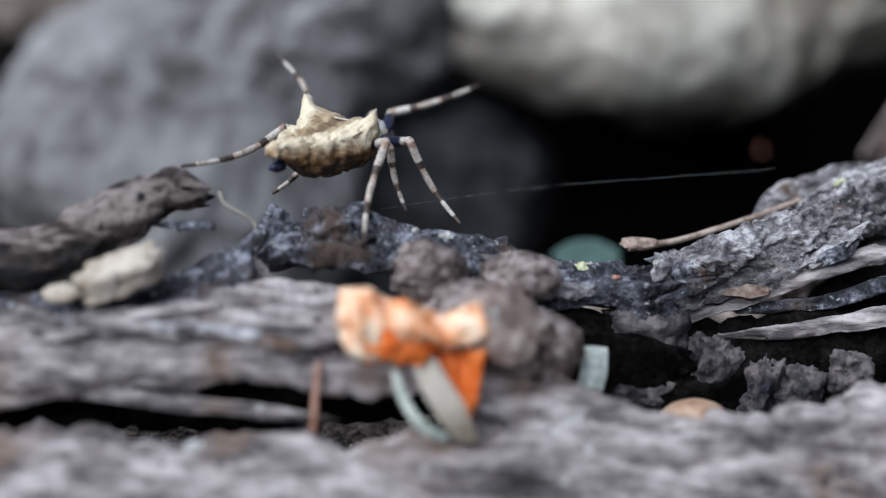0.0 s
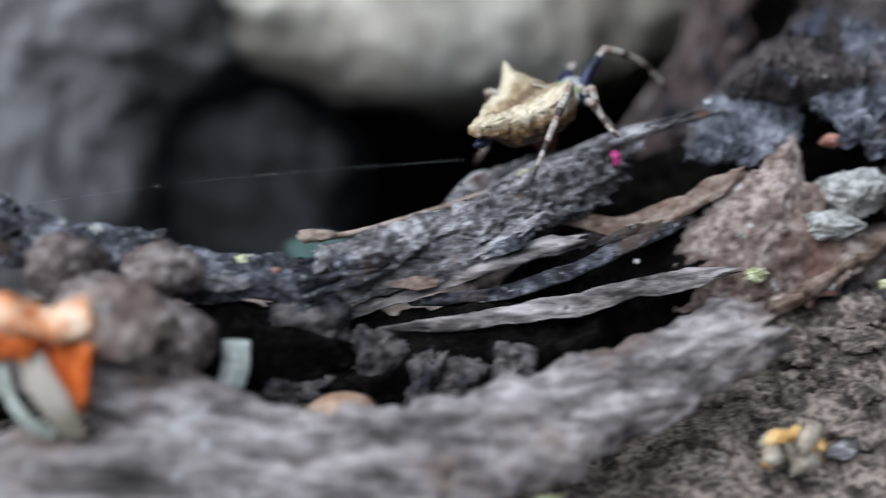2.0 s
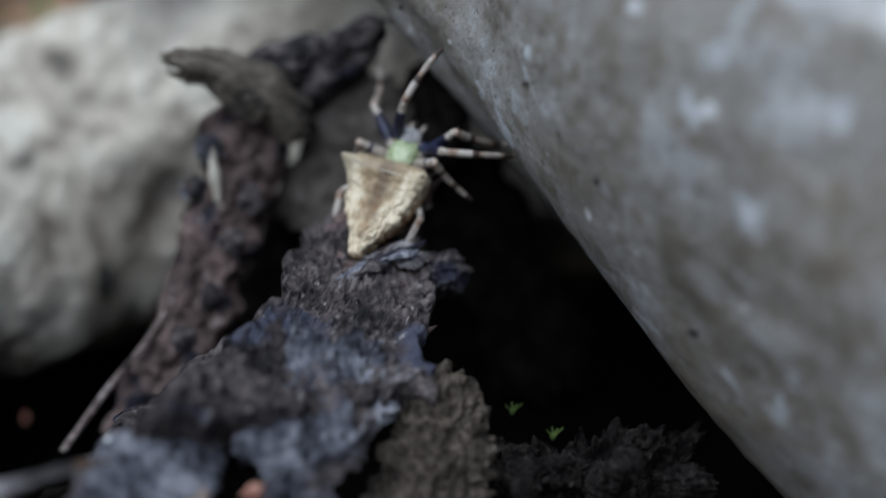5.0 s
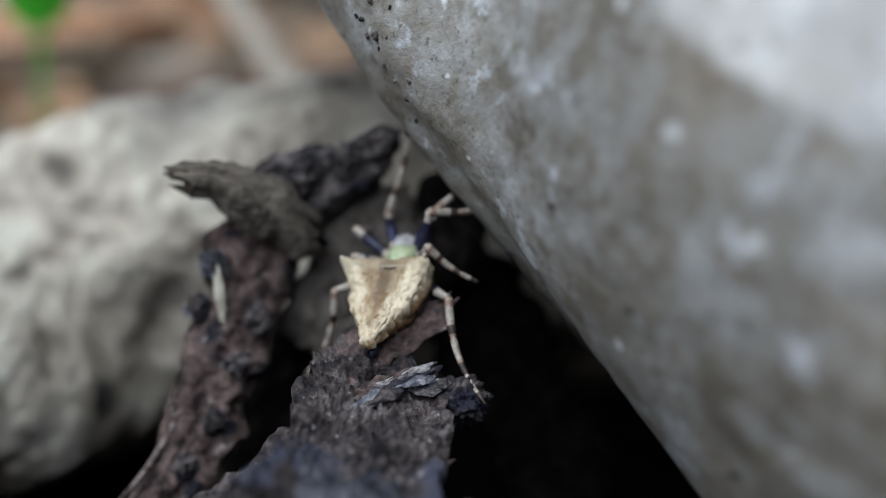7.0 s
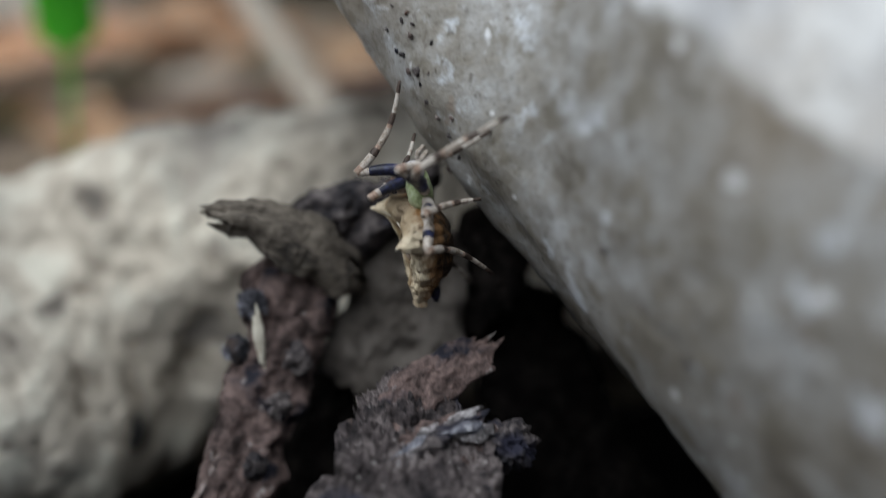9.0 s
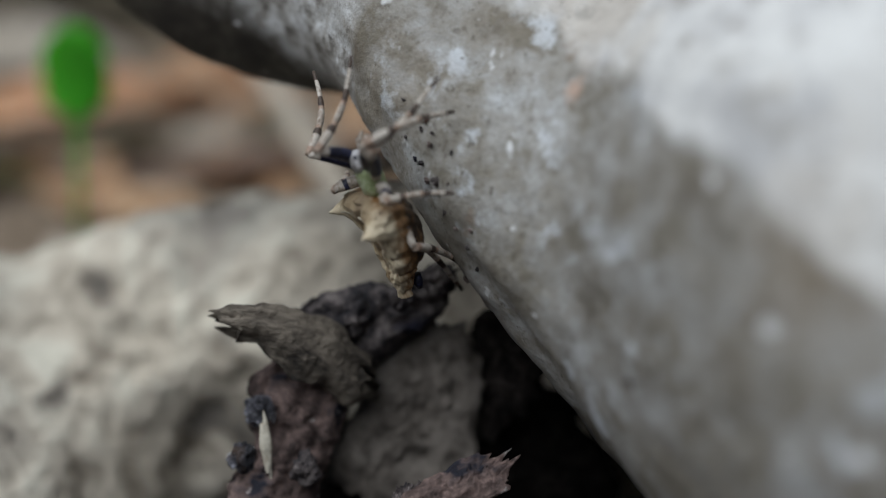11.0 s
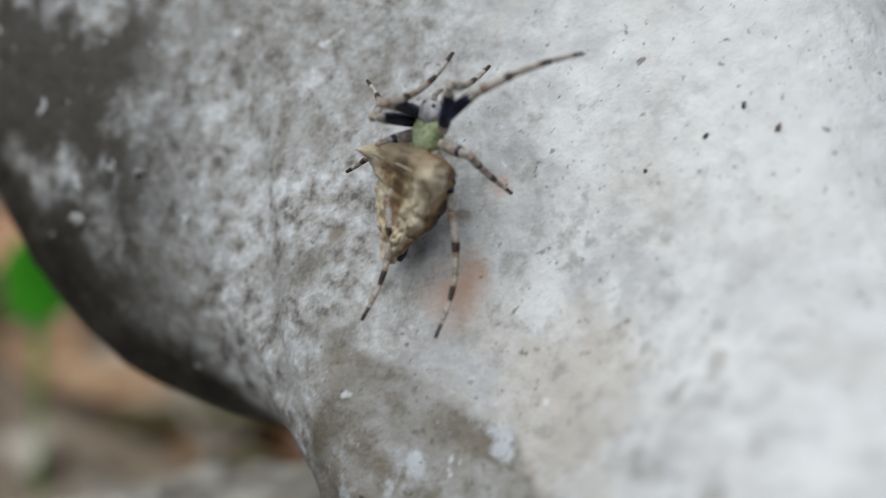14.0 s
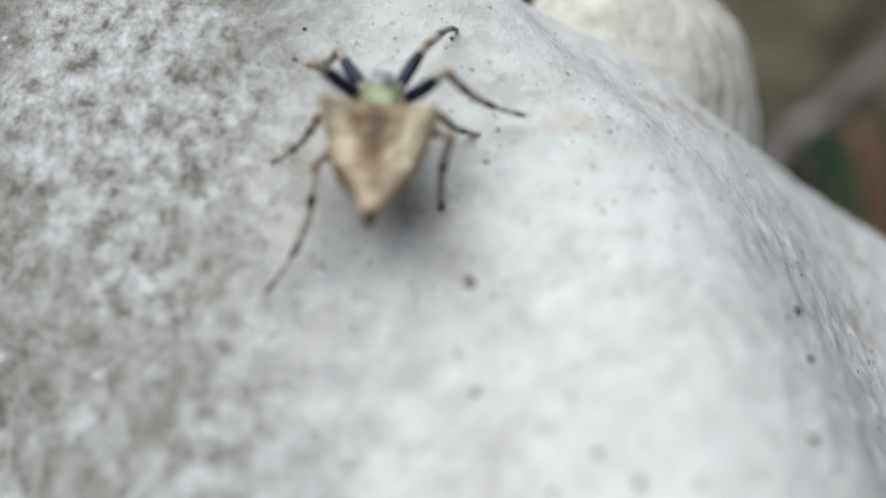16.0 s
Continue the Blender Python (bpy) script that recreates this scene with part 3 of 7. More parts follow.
def lobes_distance(p, lobes, k):
    ds = []
    for c, r, a in lobes:
        m = np.array(Euler([radians(v) for v in a]).to_matrix())
        q = (p - np.array(c)) @ m
        r = np.array(r)
        g = np.sqrt(((q / r) ** 2).sum(-1) + 1e-9)
        ds.append(g * (g - 1) / np.sqrt(((q / r ** 2) ** 2).sum(-1) + 1e-12))
    ds = np.stack(ds)
    low = ds.min(0)
    return low - k * np.log(np.exp(-(ds - low) / k).sum(0))


def lobed_stone(name, lobes, centre, mat, relief, k=7.0, sub=7, reach=150.0):
    """A stone of rounded lobes that run into one another. relief: (height, per mm, octaves) of each scale of its lumps, mm."""
    bm = bmesh.new()
    bmesh.ops.create_icosphere(bm, subdivisions=sub, radius=1)
    d = np.array([v.co.normalized() for v in bm.verts])
    c = np.array(centre)
    r = np.full(len(d), reach)
    for _ in range(110):
        f = lobes_distance(c + d * r[:, None], lobes, k)
        r -= np.clip(f * 0.6, -1.0, 5.0)
    p = c + d * r[:, None]
    for v, q, n in zip(bm.verts, p, d):
        h = sum(a * fbm(q, f, o) for a, f, o in relief)
        v.co = (Vector(q) + Vector(n) * h) * MM
    me = bpy.data.meshes.new(name)
    bm.to_mesh(me)
    bm.free()
    me.polygons.foreach_set("use_smooth", [True] * len(me.polygons))
    me.materials.append(mat)
    return new(name, me)


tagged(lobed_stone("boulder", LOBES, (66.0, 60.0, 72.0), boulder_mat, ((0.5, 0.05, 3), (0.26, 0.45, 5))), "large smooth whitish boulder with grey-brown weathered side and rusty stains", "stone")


# ---------------------------------------------------------------- stones and litter behind
def back_stones():
    s = lobed_stone("pale_stone", [((-32.4, 87.1, 8.5), (40.5, 35.9, 17.9), (-0.9, 15.7, 4.3)), ((8.8, 88.2, 13.5), (30.8, 14.3, 20.2), (12.4, -5.3, -0.8)), ((50.4, 83.8, 17.2), (45.5, 14.0, 22.1), (11.7, 9.6, 12.3))],
                    (4.0, 88.0, 12.5), pale_stone, ((2.0, 0.06, 3), (1.25, 0.16, 5)), 4.0, 7, 110.0)
    tagged(s, "broad pale beige stone lying behind the log", "stone")
    s = lobed_stone("grey_stone", [((-83.9, 58.0, -12.7), (25.4, 25.5, 21.3), (4.4, 44.9, 10.8)), ((-61.4, 71.9, 11.7), (17.0, 20.0, 47.0), (-7.9, 62.6, 3.5)), ((-55.0, 79.0, 15.0), (22.0, 17.0, 19.0), (0.0, 35.0, 0.0))],
                    (-74.0, 65.0, 0.0), grey_stone, ((2.0, 0.06, 3), (1.6, 0.16, 5)), 4.0, 7, 90.0)
    tagged(s, "rough grey stone lying behind the log", "stone")
    # shaded lower right of the grey stone, made as a darker lump
    s = chunk("shade_stone", (-61.7, 72.5, -18.7), (26, 14, 20), shade_stone, None, "", 14, 0.2, 1.2, 6, (0, 30, 0), 3.0)
    tagged(s, "shaded lower part of the grey stone, its shade put into the colour", "stone")
    s = chunk("ribbed_stone", (61.8, 83.7, 107.2), (13.1, 9.5, 17.1), white_stone, None, "", 12, 0.05, 1.2, 6, (-2, -2, -1), 2.0)
    for v in s.data.vertices:
        v.co.x += 0.0003 * math.sin(v.co.y * 2600 + v.co.x * 2100)
    tagged(s, "cream coloured ribbed stone beside the boulder", "stone")


back_stones()


def stick(name, pts, r0, r1, mat, label, category="stick", parent=None, n=40, rough=0.12, seed=0):
    """A twig along pts (mm) that tapers from r0 to r1."""
    sp = spline(pts, n)
    verts, faces, m = [], [], 12
    for i in range(n):
        d = Vector(sp[min(i + 1, n - 1)] - sp[max(i - 1, 0)]).normalized()
        x = d.cross(Vector((0.2, 0.1, 1))).normalized()
        z = x.cross(d)
        r = r0 + (r1 - r0) * i / (n - 1)
        for j in range(m):
            a = 2 * math.pi * j / m
            k = r * (1 + rough * fbm((math.cos(a) + seed, math.sin(a), i * 0.15), 1.5, 3))
            verts.append((Vector(sp[i]) + (x * math.cos(a) + z * math.sin(a)) * k) * MM)
    for i in range(n - 1):
        for j in range(m):
            k = (j + 1) % m
            faces.append((i * m + j, i * m + k, (i + 1) * m + k, (i + 1) * m + j))
    faces += [tuple(range(m - 1, -1, -1)), tuple((n - 1) * m + j for j in range(m))]
    ob = link(name, verts, faces, mat, parent, "" if not parent else label)
    return ob if parent else tagged(ob, label, category)


def dry_leaf(centre, size, turn, mat, label, name="dry_leaf"):
    """A curled leaf: a bent oval blade with a raised midrib."""
    verts, faces, n, m = [], [], 24, 13
    e = Euler([radians(v) for v in turn]).to_matrix()
    for k in (0, 1):
        for i in range(n):
            u = i / (n - 1)
            w = math.sin(math.pi * (0.03 + 0.94 * u) ** 0.85) ** 0.8
            for j in range(m):
                v = j / (m - 1) * 2 - 1
                x, y = (u - 0.5) * size[0], v * w * size[1] * 0.5 * (1 + 0.08 * math.sin(u * 40 + v))
                z = 0.16 * size[1] * (v * v) - 0.10 * size[0] * (2 * u - 1) ** 2 + 0.05 * size[1] * fbm((u * 3, v * 2, size[0]), 1, 3) + (0.25 if k == 0 else -0.25) * size[1] / 14
                verts.append((Vector(centre) + e @ Vector((x, y, z))) * MM)
    o = n * m
    for i in range(n - 1):
        for j in range(m - 1):
            a = i * m + j
            faces += [(a, a + m, a + m + 1, a + 1), (o + a, o + a + 1, o + a + m + 1, o + a + m)]
    for i in range(n - 1):
        for j, fl in ((0, 0), (m - 1, 1)):
            a = i * m + j
            q = (a, o + a, o + a + m, a + m)
            faces.append(q[::-1] if fl else q)
    leaf = tagged(link(name, verts, faces, mat), label, "leaf", "litter leaves")
    rib = [tuple(Vector(centre) + e @ Vector(((u - 0.5) * size[0], 0, -0.10 * size[0] * (2 * u - 1) ** 2 + 0.03 * size[1]))) for u in (-0.12, 0.0, 0.25, 0.5, 0.75, 1.0)]
    stick("midrib", rib, 0.028 * size[1], 0.01 * size[1], straw, "", parent=leaf, n=14)
    return leaf


def litter():
    dry_leaf((-18.9, 262.9, 8.6), (60, 26), (12, -8, 10), leaf_orange, "curled orange-brown dry leaf on the soil")
    dry_leaf((19.8, 282.3, 13.2), (50, 24), (15, 10, 40), leaf_orange, "curled orange-brown dry leaf on the soil")
    dry_leaf((-26.5, 247.1, -1.5), (50, 22), (10, 5, -15), leaf_orange, "curled orange-brown dry leaf on the soil")
    dry_leaf((23.5, 226.0, 2.2), (46, 20), (10, 5, 20), leaf_brown, "curled brown dry leaf on the soil")
    dry_leaf((-26.2, 206.0, -16.7), (40, 18), (5, 8, 35), leaf_brown, "curled brown dry leaf on the soil")
    dry_leaf((4.1, 202.5, -1.5), (44, 16), (12, 0, -30), pale_litter, "bleached pale dry leaf on the soil")
    dry_leaf((37.2, 302.5, -5.0), (60, 26), (12, 0, 30), pale_litter, "bleached pale dry leaf on the soil")
    dry_leaf((-39.3, 361.7, 4.3), (60, 30), (25, 0, 10), pale_litter, "bleached pale dry leaf on the soil")
    dry_leaf((2.1, 328.3, -10.5), (70, 30), (20, 0, 10), leaf_olive, "olive green withered leaf")
    leaf = thing("grass_tuft", "bright green upright blade of grass behind the stone", "grass")
    strip("blade", [(-11.6, 149.5, -6.0), (-12.2, 149.0, 8.0), (-12.8, 148.6, 22.0), (-13.1, 148.5, 29.0), (-13.3, 148.4, 32.0), (-13.6, 148.2, 37.0), (-14.2, 147.8, 44.0)], [0.5, 0.6, 0.8, 1.2, 9.5, 10.0, 9.5], 0.5, leaf_green, leaf, seed=91, rough=0.15, rag=0.2, ends=0.5, up=(0.1, -1, 0.1), nu=50, nv=9, fibre=0.6)
    leaf = dry_leaf((162.3, 197.0, 100.5), (40, 16), (60, 40, 30), leaf_deep, "dark green leaf behind the boulder", "green_leaf")
    stick("stalk", [(158, 200, -6), (159, 199, 45), (162, 197, 98)], 0.9, 0.5, moss_green, "", parent=leaf, n=16)
    leaf = dry_leaf((180.1, 209.6, 100.9), (30, 14), (60, 70, 0), leaf_brown, "brown dry leaf behind the boulder")
    stick("stalk", [(184, 214, -6), (182, 212, 45), (180, 210, 99)], 0.9, 0.5, twig_tan, "", parent=leaf, n=16)
    stick("dry_stick", [(14.4, 200.0, 38.8), (23.9, 174.8, 26.6), (31.9, 150.8, 16.5), (34.3, 138.9, 10.8)], 2.6, 3.2, pale_litter, "bleached pale dry stick leaning behind the stone")
    stick("dry_stick", [(-67.2, 221.9, -12.2), (-20.4, 222.4, -2.6), (24.4, 223.4, 6.8), (69.4, 224.2, 15.9)], 4.0, 3.5, brown_bark, "brown fallen branch on the soil")
    stick("dry_stick", [(122, 194, -5), (126, 185, 55), (132.0, 179.1, 99.6), (151.3, 184.3, 116.3), (172.6, 189.1, 135.4)], 2.2, 2.6, grey_wood, "grey dry stick behind the boulder")
    for i in range(26):
        x, y = random.uniform(-260, 330), random.uniform(150, 420)
        if 40 < x < 140 and y < 190:
            continue
        s = random.uniform(30, 60)
        dry_leaf((x, y, ground_height(x, y) + 5), (s, s * random.uniform(0.35, 0.5)), (random.uniform(-15, 15), random.uniform(-15, 15), random.uniform(0, 180)),
                 random.choice([leaf_brown, leaf_orange, pale_litter, leaf_olive]), "curled dry leaf on the soil")
    rnd = random.Random(77)
    for i in range(80):
        x, y = rnd.uniform(-110, 70), rnd.uniform(128, 270)
        if x > 5 and y < 150:
            continue
        size = rnd.uniform(16, 40)
        dry_leaf((x, y, ground_height(x, y) + rnd.uniform(2.5, 7)), (size, size * rnd.uniform(0.3, 0.5)), (rnd.uniform(-25, 25), rnd.uniform(-25, 25), rnd.uniform(0, 180)),
                 rnd.choice([leaf_brown, leaf_orange, pale_litter, pale_litter, leaf_olive, leaf_brown]), "curled dry leaf on the soil")
    # dark bank that closes the view; its unseen part is added to block low light
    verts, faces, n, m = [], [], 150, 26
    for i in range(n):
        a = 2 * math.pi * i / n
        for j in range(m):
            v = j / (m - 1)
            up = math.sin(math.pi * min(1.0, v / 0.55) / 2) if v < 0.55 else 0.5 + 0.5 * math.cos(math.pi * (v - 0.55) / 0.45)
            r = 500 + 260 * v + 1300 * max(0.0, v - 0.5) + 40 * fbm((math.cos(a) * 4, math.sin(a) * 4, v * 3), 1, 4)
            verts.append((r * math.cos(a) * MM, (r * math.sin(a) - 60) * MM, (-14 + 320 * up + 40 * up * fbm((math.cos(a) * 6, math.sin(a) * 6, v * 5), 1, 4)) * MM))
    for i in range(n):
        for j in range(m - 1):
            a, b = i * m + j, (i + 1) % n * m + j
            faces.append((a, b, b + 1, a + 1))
    tagged(link("backdrop", verts, faces, bank_mat), "dark bank of earth and litter, added all round to block low light", "backdrop", kind="structure")


litter()

# ---------------------------------------------------------------- rotten log
log = thing("rotten_log", "weathered grey rotten log with splintered layers and crusty bark", "log")


def flake(name, rows, mat, parent, label, thick, seed=0, rough=0.6, rag=1.0, fine=0.45, n=64, m=52):
    """A torn flake of bark or crust through rows of points (mm): rough face, jagged rim, real thickness."""
    grid = np.array([spline(r, n) for r in rows])
    full = np.array([spline(grid[:, k], m) for k in range(n)]).transpose(1, 0, 2)
    du, dv = np.gradient(full, axis=1), np.gradient(full, axis=0)
    nor = np.cross(du, dv)
    nor /= np.linalg.norm(nor, axis=2)[:, :, None] + 1e-9
    if nor[m // 2, n // 2, 1] > 0:
        nor = -nor
    mid = full.mean((0, 1))
    verts, faces = [], []
    for s in (0, 1):
        for i in range(m):
            for j in range(n):
                p = full[i, j]
                rim = min(i, m - 1 - i, j, n - 1 - j)
                q = Vector(p)
                e = rough * (fbm(q, 0.35, 3) + fine * fbm(q + Vector((seed, 0, 0)), 1.6, 4))
                out = (p - mid) / (np.linalg.norm(p - mid) + 1e-9)
                w = max(0.0, 1 - rim / 7)
                p = p + out * rag * w * (fbm((p[0] * 0.7, p[2] * 0.7, seed * 3.0), 1.0, 4) + 0.4 * fbm((p[0], p[2], seed), 2.5, 2))
                h = thick * min(1.0, 0.35 + 0.25 * rim)
                verts.append((p + nor[i, j] * (e if s == 0 else 0.6 * e - h)) * MM)
    o = m * n
    for i in range(m - 1):
        for j in range(n - 1):
            a = i * n + j
            faces += [(a, a + n, a + n + 1, a + 1), (o + a, o + a + 1, o + a + n + 1, o + a + n)]
    rim = list(range(n)) + [i * n + n - 1 for i in range(1, m)] + [(m - 1) * n + j for j in range(n - 2, -1, -1)] + [i * n for i in range(m - 2, 0, -1)]
    for a, b in zip(rim, rim[1:] + rim[:1]):
        faces.append((a, b, o + b, o + a))
    return link(name, verts, faces, mat, parent, label)


def scatter_splinters(path, count, spread, lift, size, mats, seed, name="wood_splinter"):
    """Small splinters lying along a path on the log."""
    rnd = random.Random(seed)
    sp = spline(path, 60)
    for k in range(count):
        i = rnd.randrange(4, 55)
        t = sp[i + 1] - sp[i]
        t /= np.linalg.norm(t)
        t = t + np.array([rnd.uniform(-0.15, 0.15), rnd.uniform(-0.3, 0.3), rnd.uniform(-0.15, 0.2)])
        c = sp[i] + np.array([0, -1, 0]) * rnd.uniform(-spread, spread) * 0.8 + np.array([0, 0, 1]) * (rnd.uniform(-spread, spread) * 0.25 + lift)
        ln = rnd.uniform(*size)
        bend = np.array([0, 0, rnd.uniform(-0.1, 0.2) * ln])
        strip(name, [c - t * ln / 2, c + bend * 0.4, c + t * ln / 2 + bend * 0.2], [0.4, rnd.uniform(0.7, 1.7), 0.5], rnd.uniform(0.3, 0.8), rnd.choice(mats), log, seed=seed * 50 + k, rough=0.3, ends=1.5, nu=36, nv=6)


def build_log():
    # weathered layers nearest to the open side
    strip("wood_layer", [(-97.5, -29.1, 5.1), (-82.8, -28.6, 5.2), (-68.1, -27.7, 5.2), (-49.3, -26.5, 4.7), (-32.8, -24.6, 4.7), (-19.8, -21.3, 5.3), (-9.0, -15.8, 6.5), (0.8, -13.1, 8.7)],
          [13, 12.5, 11, 10, 8.5, 7.5, 7, 6], 4.0, grey_wood, log, seed=1, rough=0.8, up=(0, -0.6, 0.8), nu=220, nv=19, taper=(1, 0.75))
    strip("wood_layer", [(-100.5, -19.6, 11.6), (-84.7, -19.4, 12.1), (-70.9, -19.2, 12.4), (-60.3, -19.0, 12.0), (-50.8, -19.0, 11.1), (-41.2, -19.5, 8.5)],
          [6, 6, 6, 6, 5.5, 3], 2.6, grey_wood, log, seed=2, rough=0.7, up=(0, -0.6, 0.8), nu=180, nv=17, taper=(1, 0.3))
    strip("wood_layer", [(-95.9, -22.2, 9.6), (-82.3, -22.2, 9.8), (-75.8, -21.3, 10.4), (-68.7, -22.1, 9.9), (-58.6, -22.7, 8.8)],
          [2.2, 1.6, 1.3, 1.2, 0.8], 0.9, grey_wood, log, seed=3, rough=0.3, nu=120)
    strip("wood_layer", [(-47.6, -21.6, 8.3), (-41.3, -21.5, 7.6), (-35.8, -22.2, 7.3), (-29.5, -22.3, 7.1)], [6, 5, 3.5, 2], 2.0, grey_wood, log, seed=4, rough=0.5, nu=100, up=(0, -0.6, 0.8))
    strip("wood_layer", [(-48.4, -20.5, 14.4), (-46.9, -20.3, 15.1), (-45.0, -19.8, 14.5), (-42.8, -19.0, 13.0)], [3.4, 5.2, 5.0, 3.0], 1.6, inner_brown, log, "pale smooth wood below the rot", seed=44, rough=0.35, nu=90, up=(0, -0.6, 0.8))
    chunk("rot_lump", (-46.8, -17.0, 11.2), (6.6, 3.0, 4.6), rot_brown, log, "crumbly brown rotten wood", 3, 0.2, 0.9, 5, (0, 10, 0))
    chunk("rot_lump", (-50.8, -13.0, 14.9), (3.0, 2.4, 2.2), rot_brown, log, "crumbly brown rotten wood", 5, 0.26, 1.0, 5)
    chunk("rot_lump", (-44.2, -13.0, 14.0), (3.0, 2.4, 2.0), rot_brown, log, "crumbly brown rotten wood", 6, 0.26, 1.0, 5)
    # black filling inside the log, painted shade for its gaps
    strip("shade_fill", [(-104.5, -15.3, 5.5), (-83.2, -15.1, 5.9), (-66.4, -13.8, 6.5), (-49.1, -12.7, 6.7), (-31.3, -10.8, 4.9)], [9, 9, 9, 9, 8], 7.0, gap_shade, log, "black filling that stands for shade in the log", seed=15, rough=1.2, nu=120, nv=13)
    strip("shade_fill", [(-40.2, -11.1, 4.5), (-28.7, -9.7, 3.5), (-14.0, -7.2, 4.5), (-13.8, -3.7, 5.2), (0.8, -0.2, 7.3)], [8, 9, 9, 9, 8], 6.0, gap_shade, log, "black filling that stands for shade in the log", seed=16, rough=1.2, nu=140, nv=13)
    for i, (c, r) in enumerate((((-34.0, -10.1, 7.0), (2.8, 1.6, 2.4)), ((-35.1, -13.3, 3.9), (2.6, 1.6, 1.6)), ((-28.9, -11.4, 4.7), (2.0, 1.5, 2.6)), ((-25.1, -12.4, 3.8), (1.2, 1.2, 2.4)), ((-21.7, -12.4, 3.8), (2.2, 1.5, 1.8)), ((-17.9, -11.1, 4.5), (2.4, 1.5, 1.6)))):
        chunk("rot_chunk", c, r, snag_bark, log, "", 20 + i, 0.28, 2.0, 5, (0, 6 * i, 15 * i), 7.0)
    # grey slope on the left with its torn upper edge
    strip("wood_layer", [(-89.4, -16.7, 13.4), (-79.1, -16.3, 13.2), (-70.3, -15.5, 13.8), (-65.7, -13.5, 14.8), (-63.8, -11.4, 16.0)], [4, 4.5, 4.5, 4, 1.6], 2.2, dark_bark, log, seed=18, rough=0.7, nu=120)
    strip("wood_layer", [(-69.3, -16.7, 13.4), (-62.2, -15.6, 13.7), (-55.7, -15.4, 13.3)], [4, 4, 3], 2.0, grey_wood, log, seed=19, rough=0.5, nu=80)
    # crusty bark ridge
    strip("bark_ridge", [(-63.9, -10.1, 14.0), (-61.1, -9.5, 14.9), (-57.3, -9.0, 15.1), (-49.1, -8.9, 13.5), (-40.4, -9.1, 11.4), (-31.3, -7.9, 10.1)],
          [1.5, 3.5, 5, 5, 4.2, 3.8], 2.6, dark_bark, log, seed=5, rough=1.2, up=(0, -0.5, 0.85), nu=200, nv=19, fibre=0.5)
    strip("bark_ridge", [(-36.6, -7.9, 10.1), (-29.3, -7.0, 10.1), (-21.5, -3.9, 11.2), (-21.0, 2.1, 11.8), (-16.3, 4.3, 13.0), (-12.0, 5.7, 13.9)],
          [2.5, 3.8, 4.0, 4.2, 4.2, 2.6], 2.2, ridge_bark, log, seed=6, rough=0.9, up=(0, -0.5, 0.85), nu=180, nv=19)
    flake("bark_ridge", [[(-33.1, -7.0, 12.9), (-27.0, -5.0, 14.2), (-20.8, -2.0, 14.2), (-16.6, 0.5, 15.8), (-10.9, 3.0, 16.6), (-6.4, 5.0, 18.0)], [(-33.0, -8.5, 12.4), (-27.0, -7.0, 13.1), (-21.0, -4.5, 13.0), (-16.3, -2.2, 14.4), (-10.8, 0.5, 14.9), (-7.3, 2.8, 16.6)], [(-33.2, -8.0, 10.8), (-27.1, -7.0, 10.8), (-21.4, -5.0, 10.8), (-16.0, -3.0, 11.9), (-10.5, 0.0, 12.2), (-8.0, 2.5, 14.2)]],
          ridge_bark, log, "rough grey bark of the ridge", 2.0, seed=42, rough=0.75, rag=0.9, fine=0.9, n=120, m=40)
    flake("wood_layer", [[(-70.0, -13.0, 13.8), (-67.2, -12.0, 14.8), (-64.6, -11.5, 16.6), (-63.8, -11.5, 15.8)], [(-71.5, -15.0, 13.1), (-67.6, -14.5, 13.9), (-64.0, -13.5, 14.5), (-61.7, -13.0, 13.5)], [(-73.2, -17.5, 12.7), (-67.7, -17.0, 13.1), (-62.9, -16.5, 13.3), (-58.9, -16.0, 13.5)]],
          grey_wood, log, "torn grey sheet of wood with a raised tip", 0.9, seed=43, rough=0.5, rag=0.6, fine=0.7)
    chunk("bark_knob", (-57.8, -8.2, 15.5), (2.6, 2.2, 2.0), dark_bark, log, "", 7, 0.5, 2.0, 5)
    chunk("bark_knob", (-62.5, -8.0, 16.0), (1.2, 1.2, 1.3), dark_bark, log, "", 8, 0.5, 1.8, 4)
    chunk("bark_knob", (-46.5, -8.4, 13.5), (2.2, 1.6, 1.2), dark_bark, log, "", 9, 0.5, 2.0, 5)
    chunk("bark_knob", (-30.8, -7.1, 11.5), (2.4, 1.6, 1.3), dark_bark, log, "", 10, 0.45, 2.0, 5)
    chunk("bark_knob", (-34.1, -9.4, 9.2), (2.2, 1.4, 1.1), dark_bark, log, "", 11, 0.45, 2.0, 5)
    strip("bark_ridge", [(-19.9, -0.7, 13.7), (-15.5, 1.6, 15.2), (-10.1, 2.9, 16.7), (-5.1, 4.1, 18.1), (-0.2, 5.4, 18.6)], [2.4, 2.2, 1.6, 1.1, 0.7], 0.8, ridge_bark, log, seed=13, rough=0.6, nu=140, ends=1.0)
    # splintered layers on the slope
    strip("wood_splinter", [(-32.7, -8.4, 6.7), (-27.5, -7.2, 8.4), (-20.3, -5.5, 10.2), (-12.9, -4.1, 11.6)], [0.5, 1.8, 2.0, 1.8], 0.9, grey_wood, log, seed=11, rough=0.4, nu=120)
    strip("wood_splinter", [(-27.4, -10.5, 7.6), (-20.5, -9.8, 7.8), (-13.0, -8.7, 8.6), (-7.5, -7.1, 9.1), (-1.5, -5.7, 9.5)], [0.5, 1.4, 1.8, 1.9, 1.6], 1.1, grey_wood, log, seed=12, rough=0.4, nu=120)
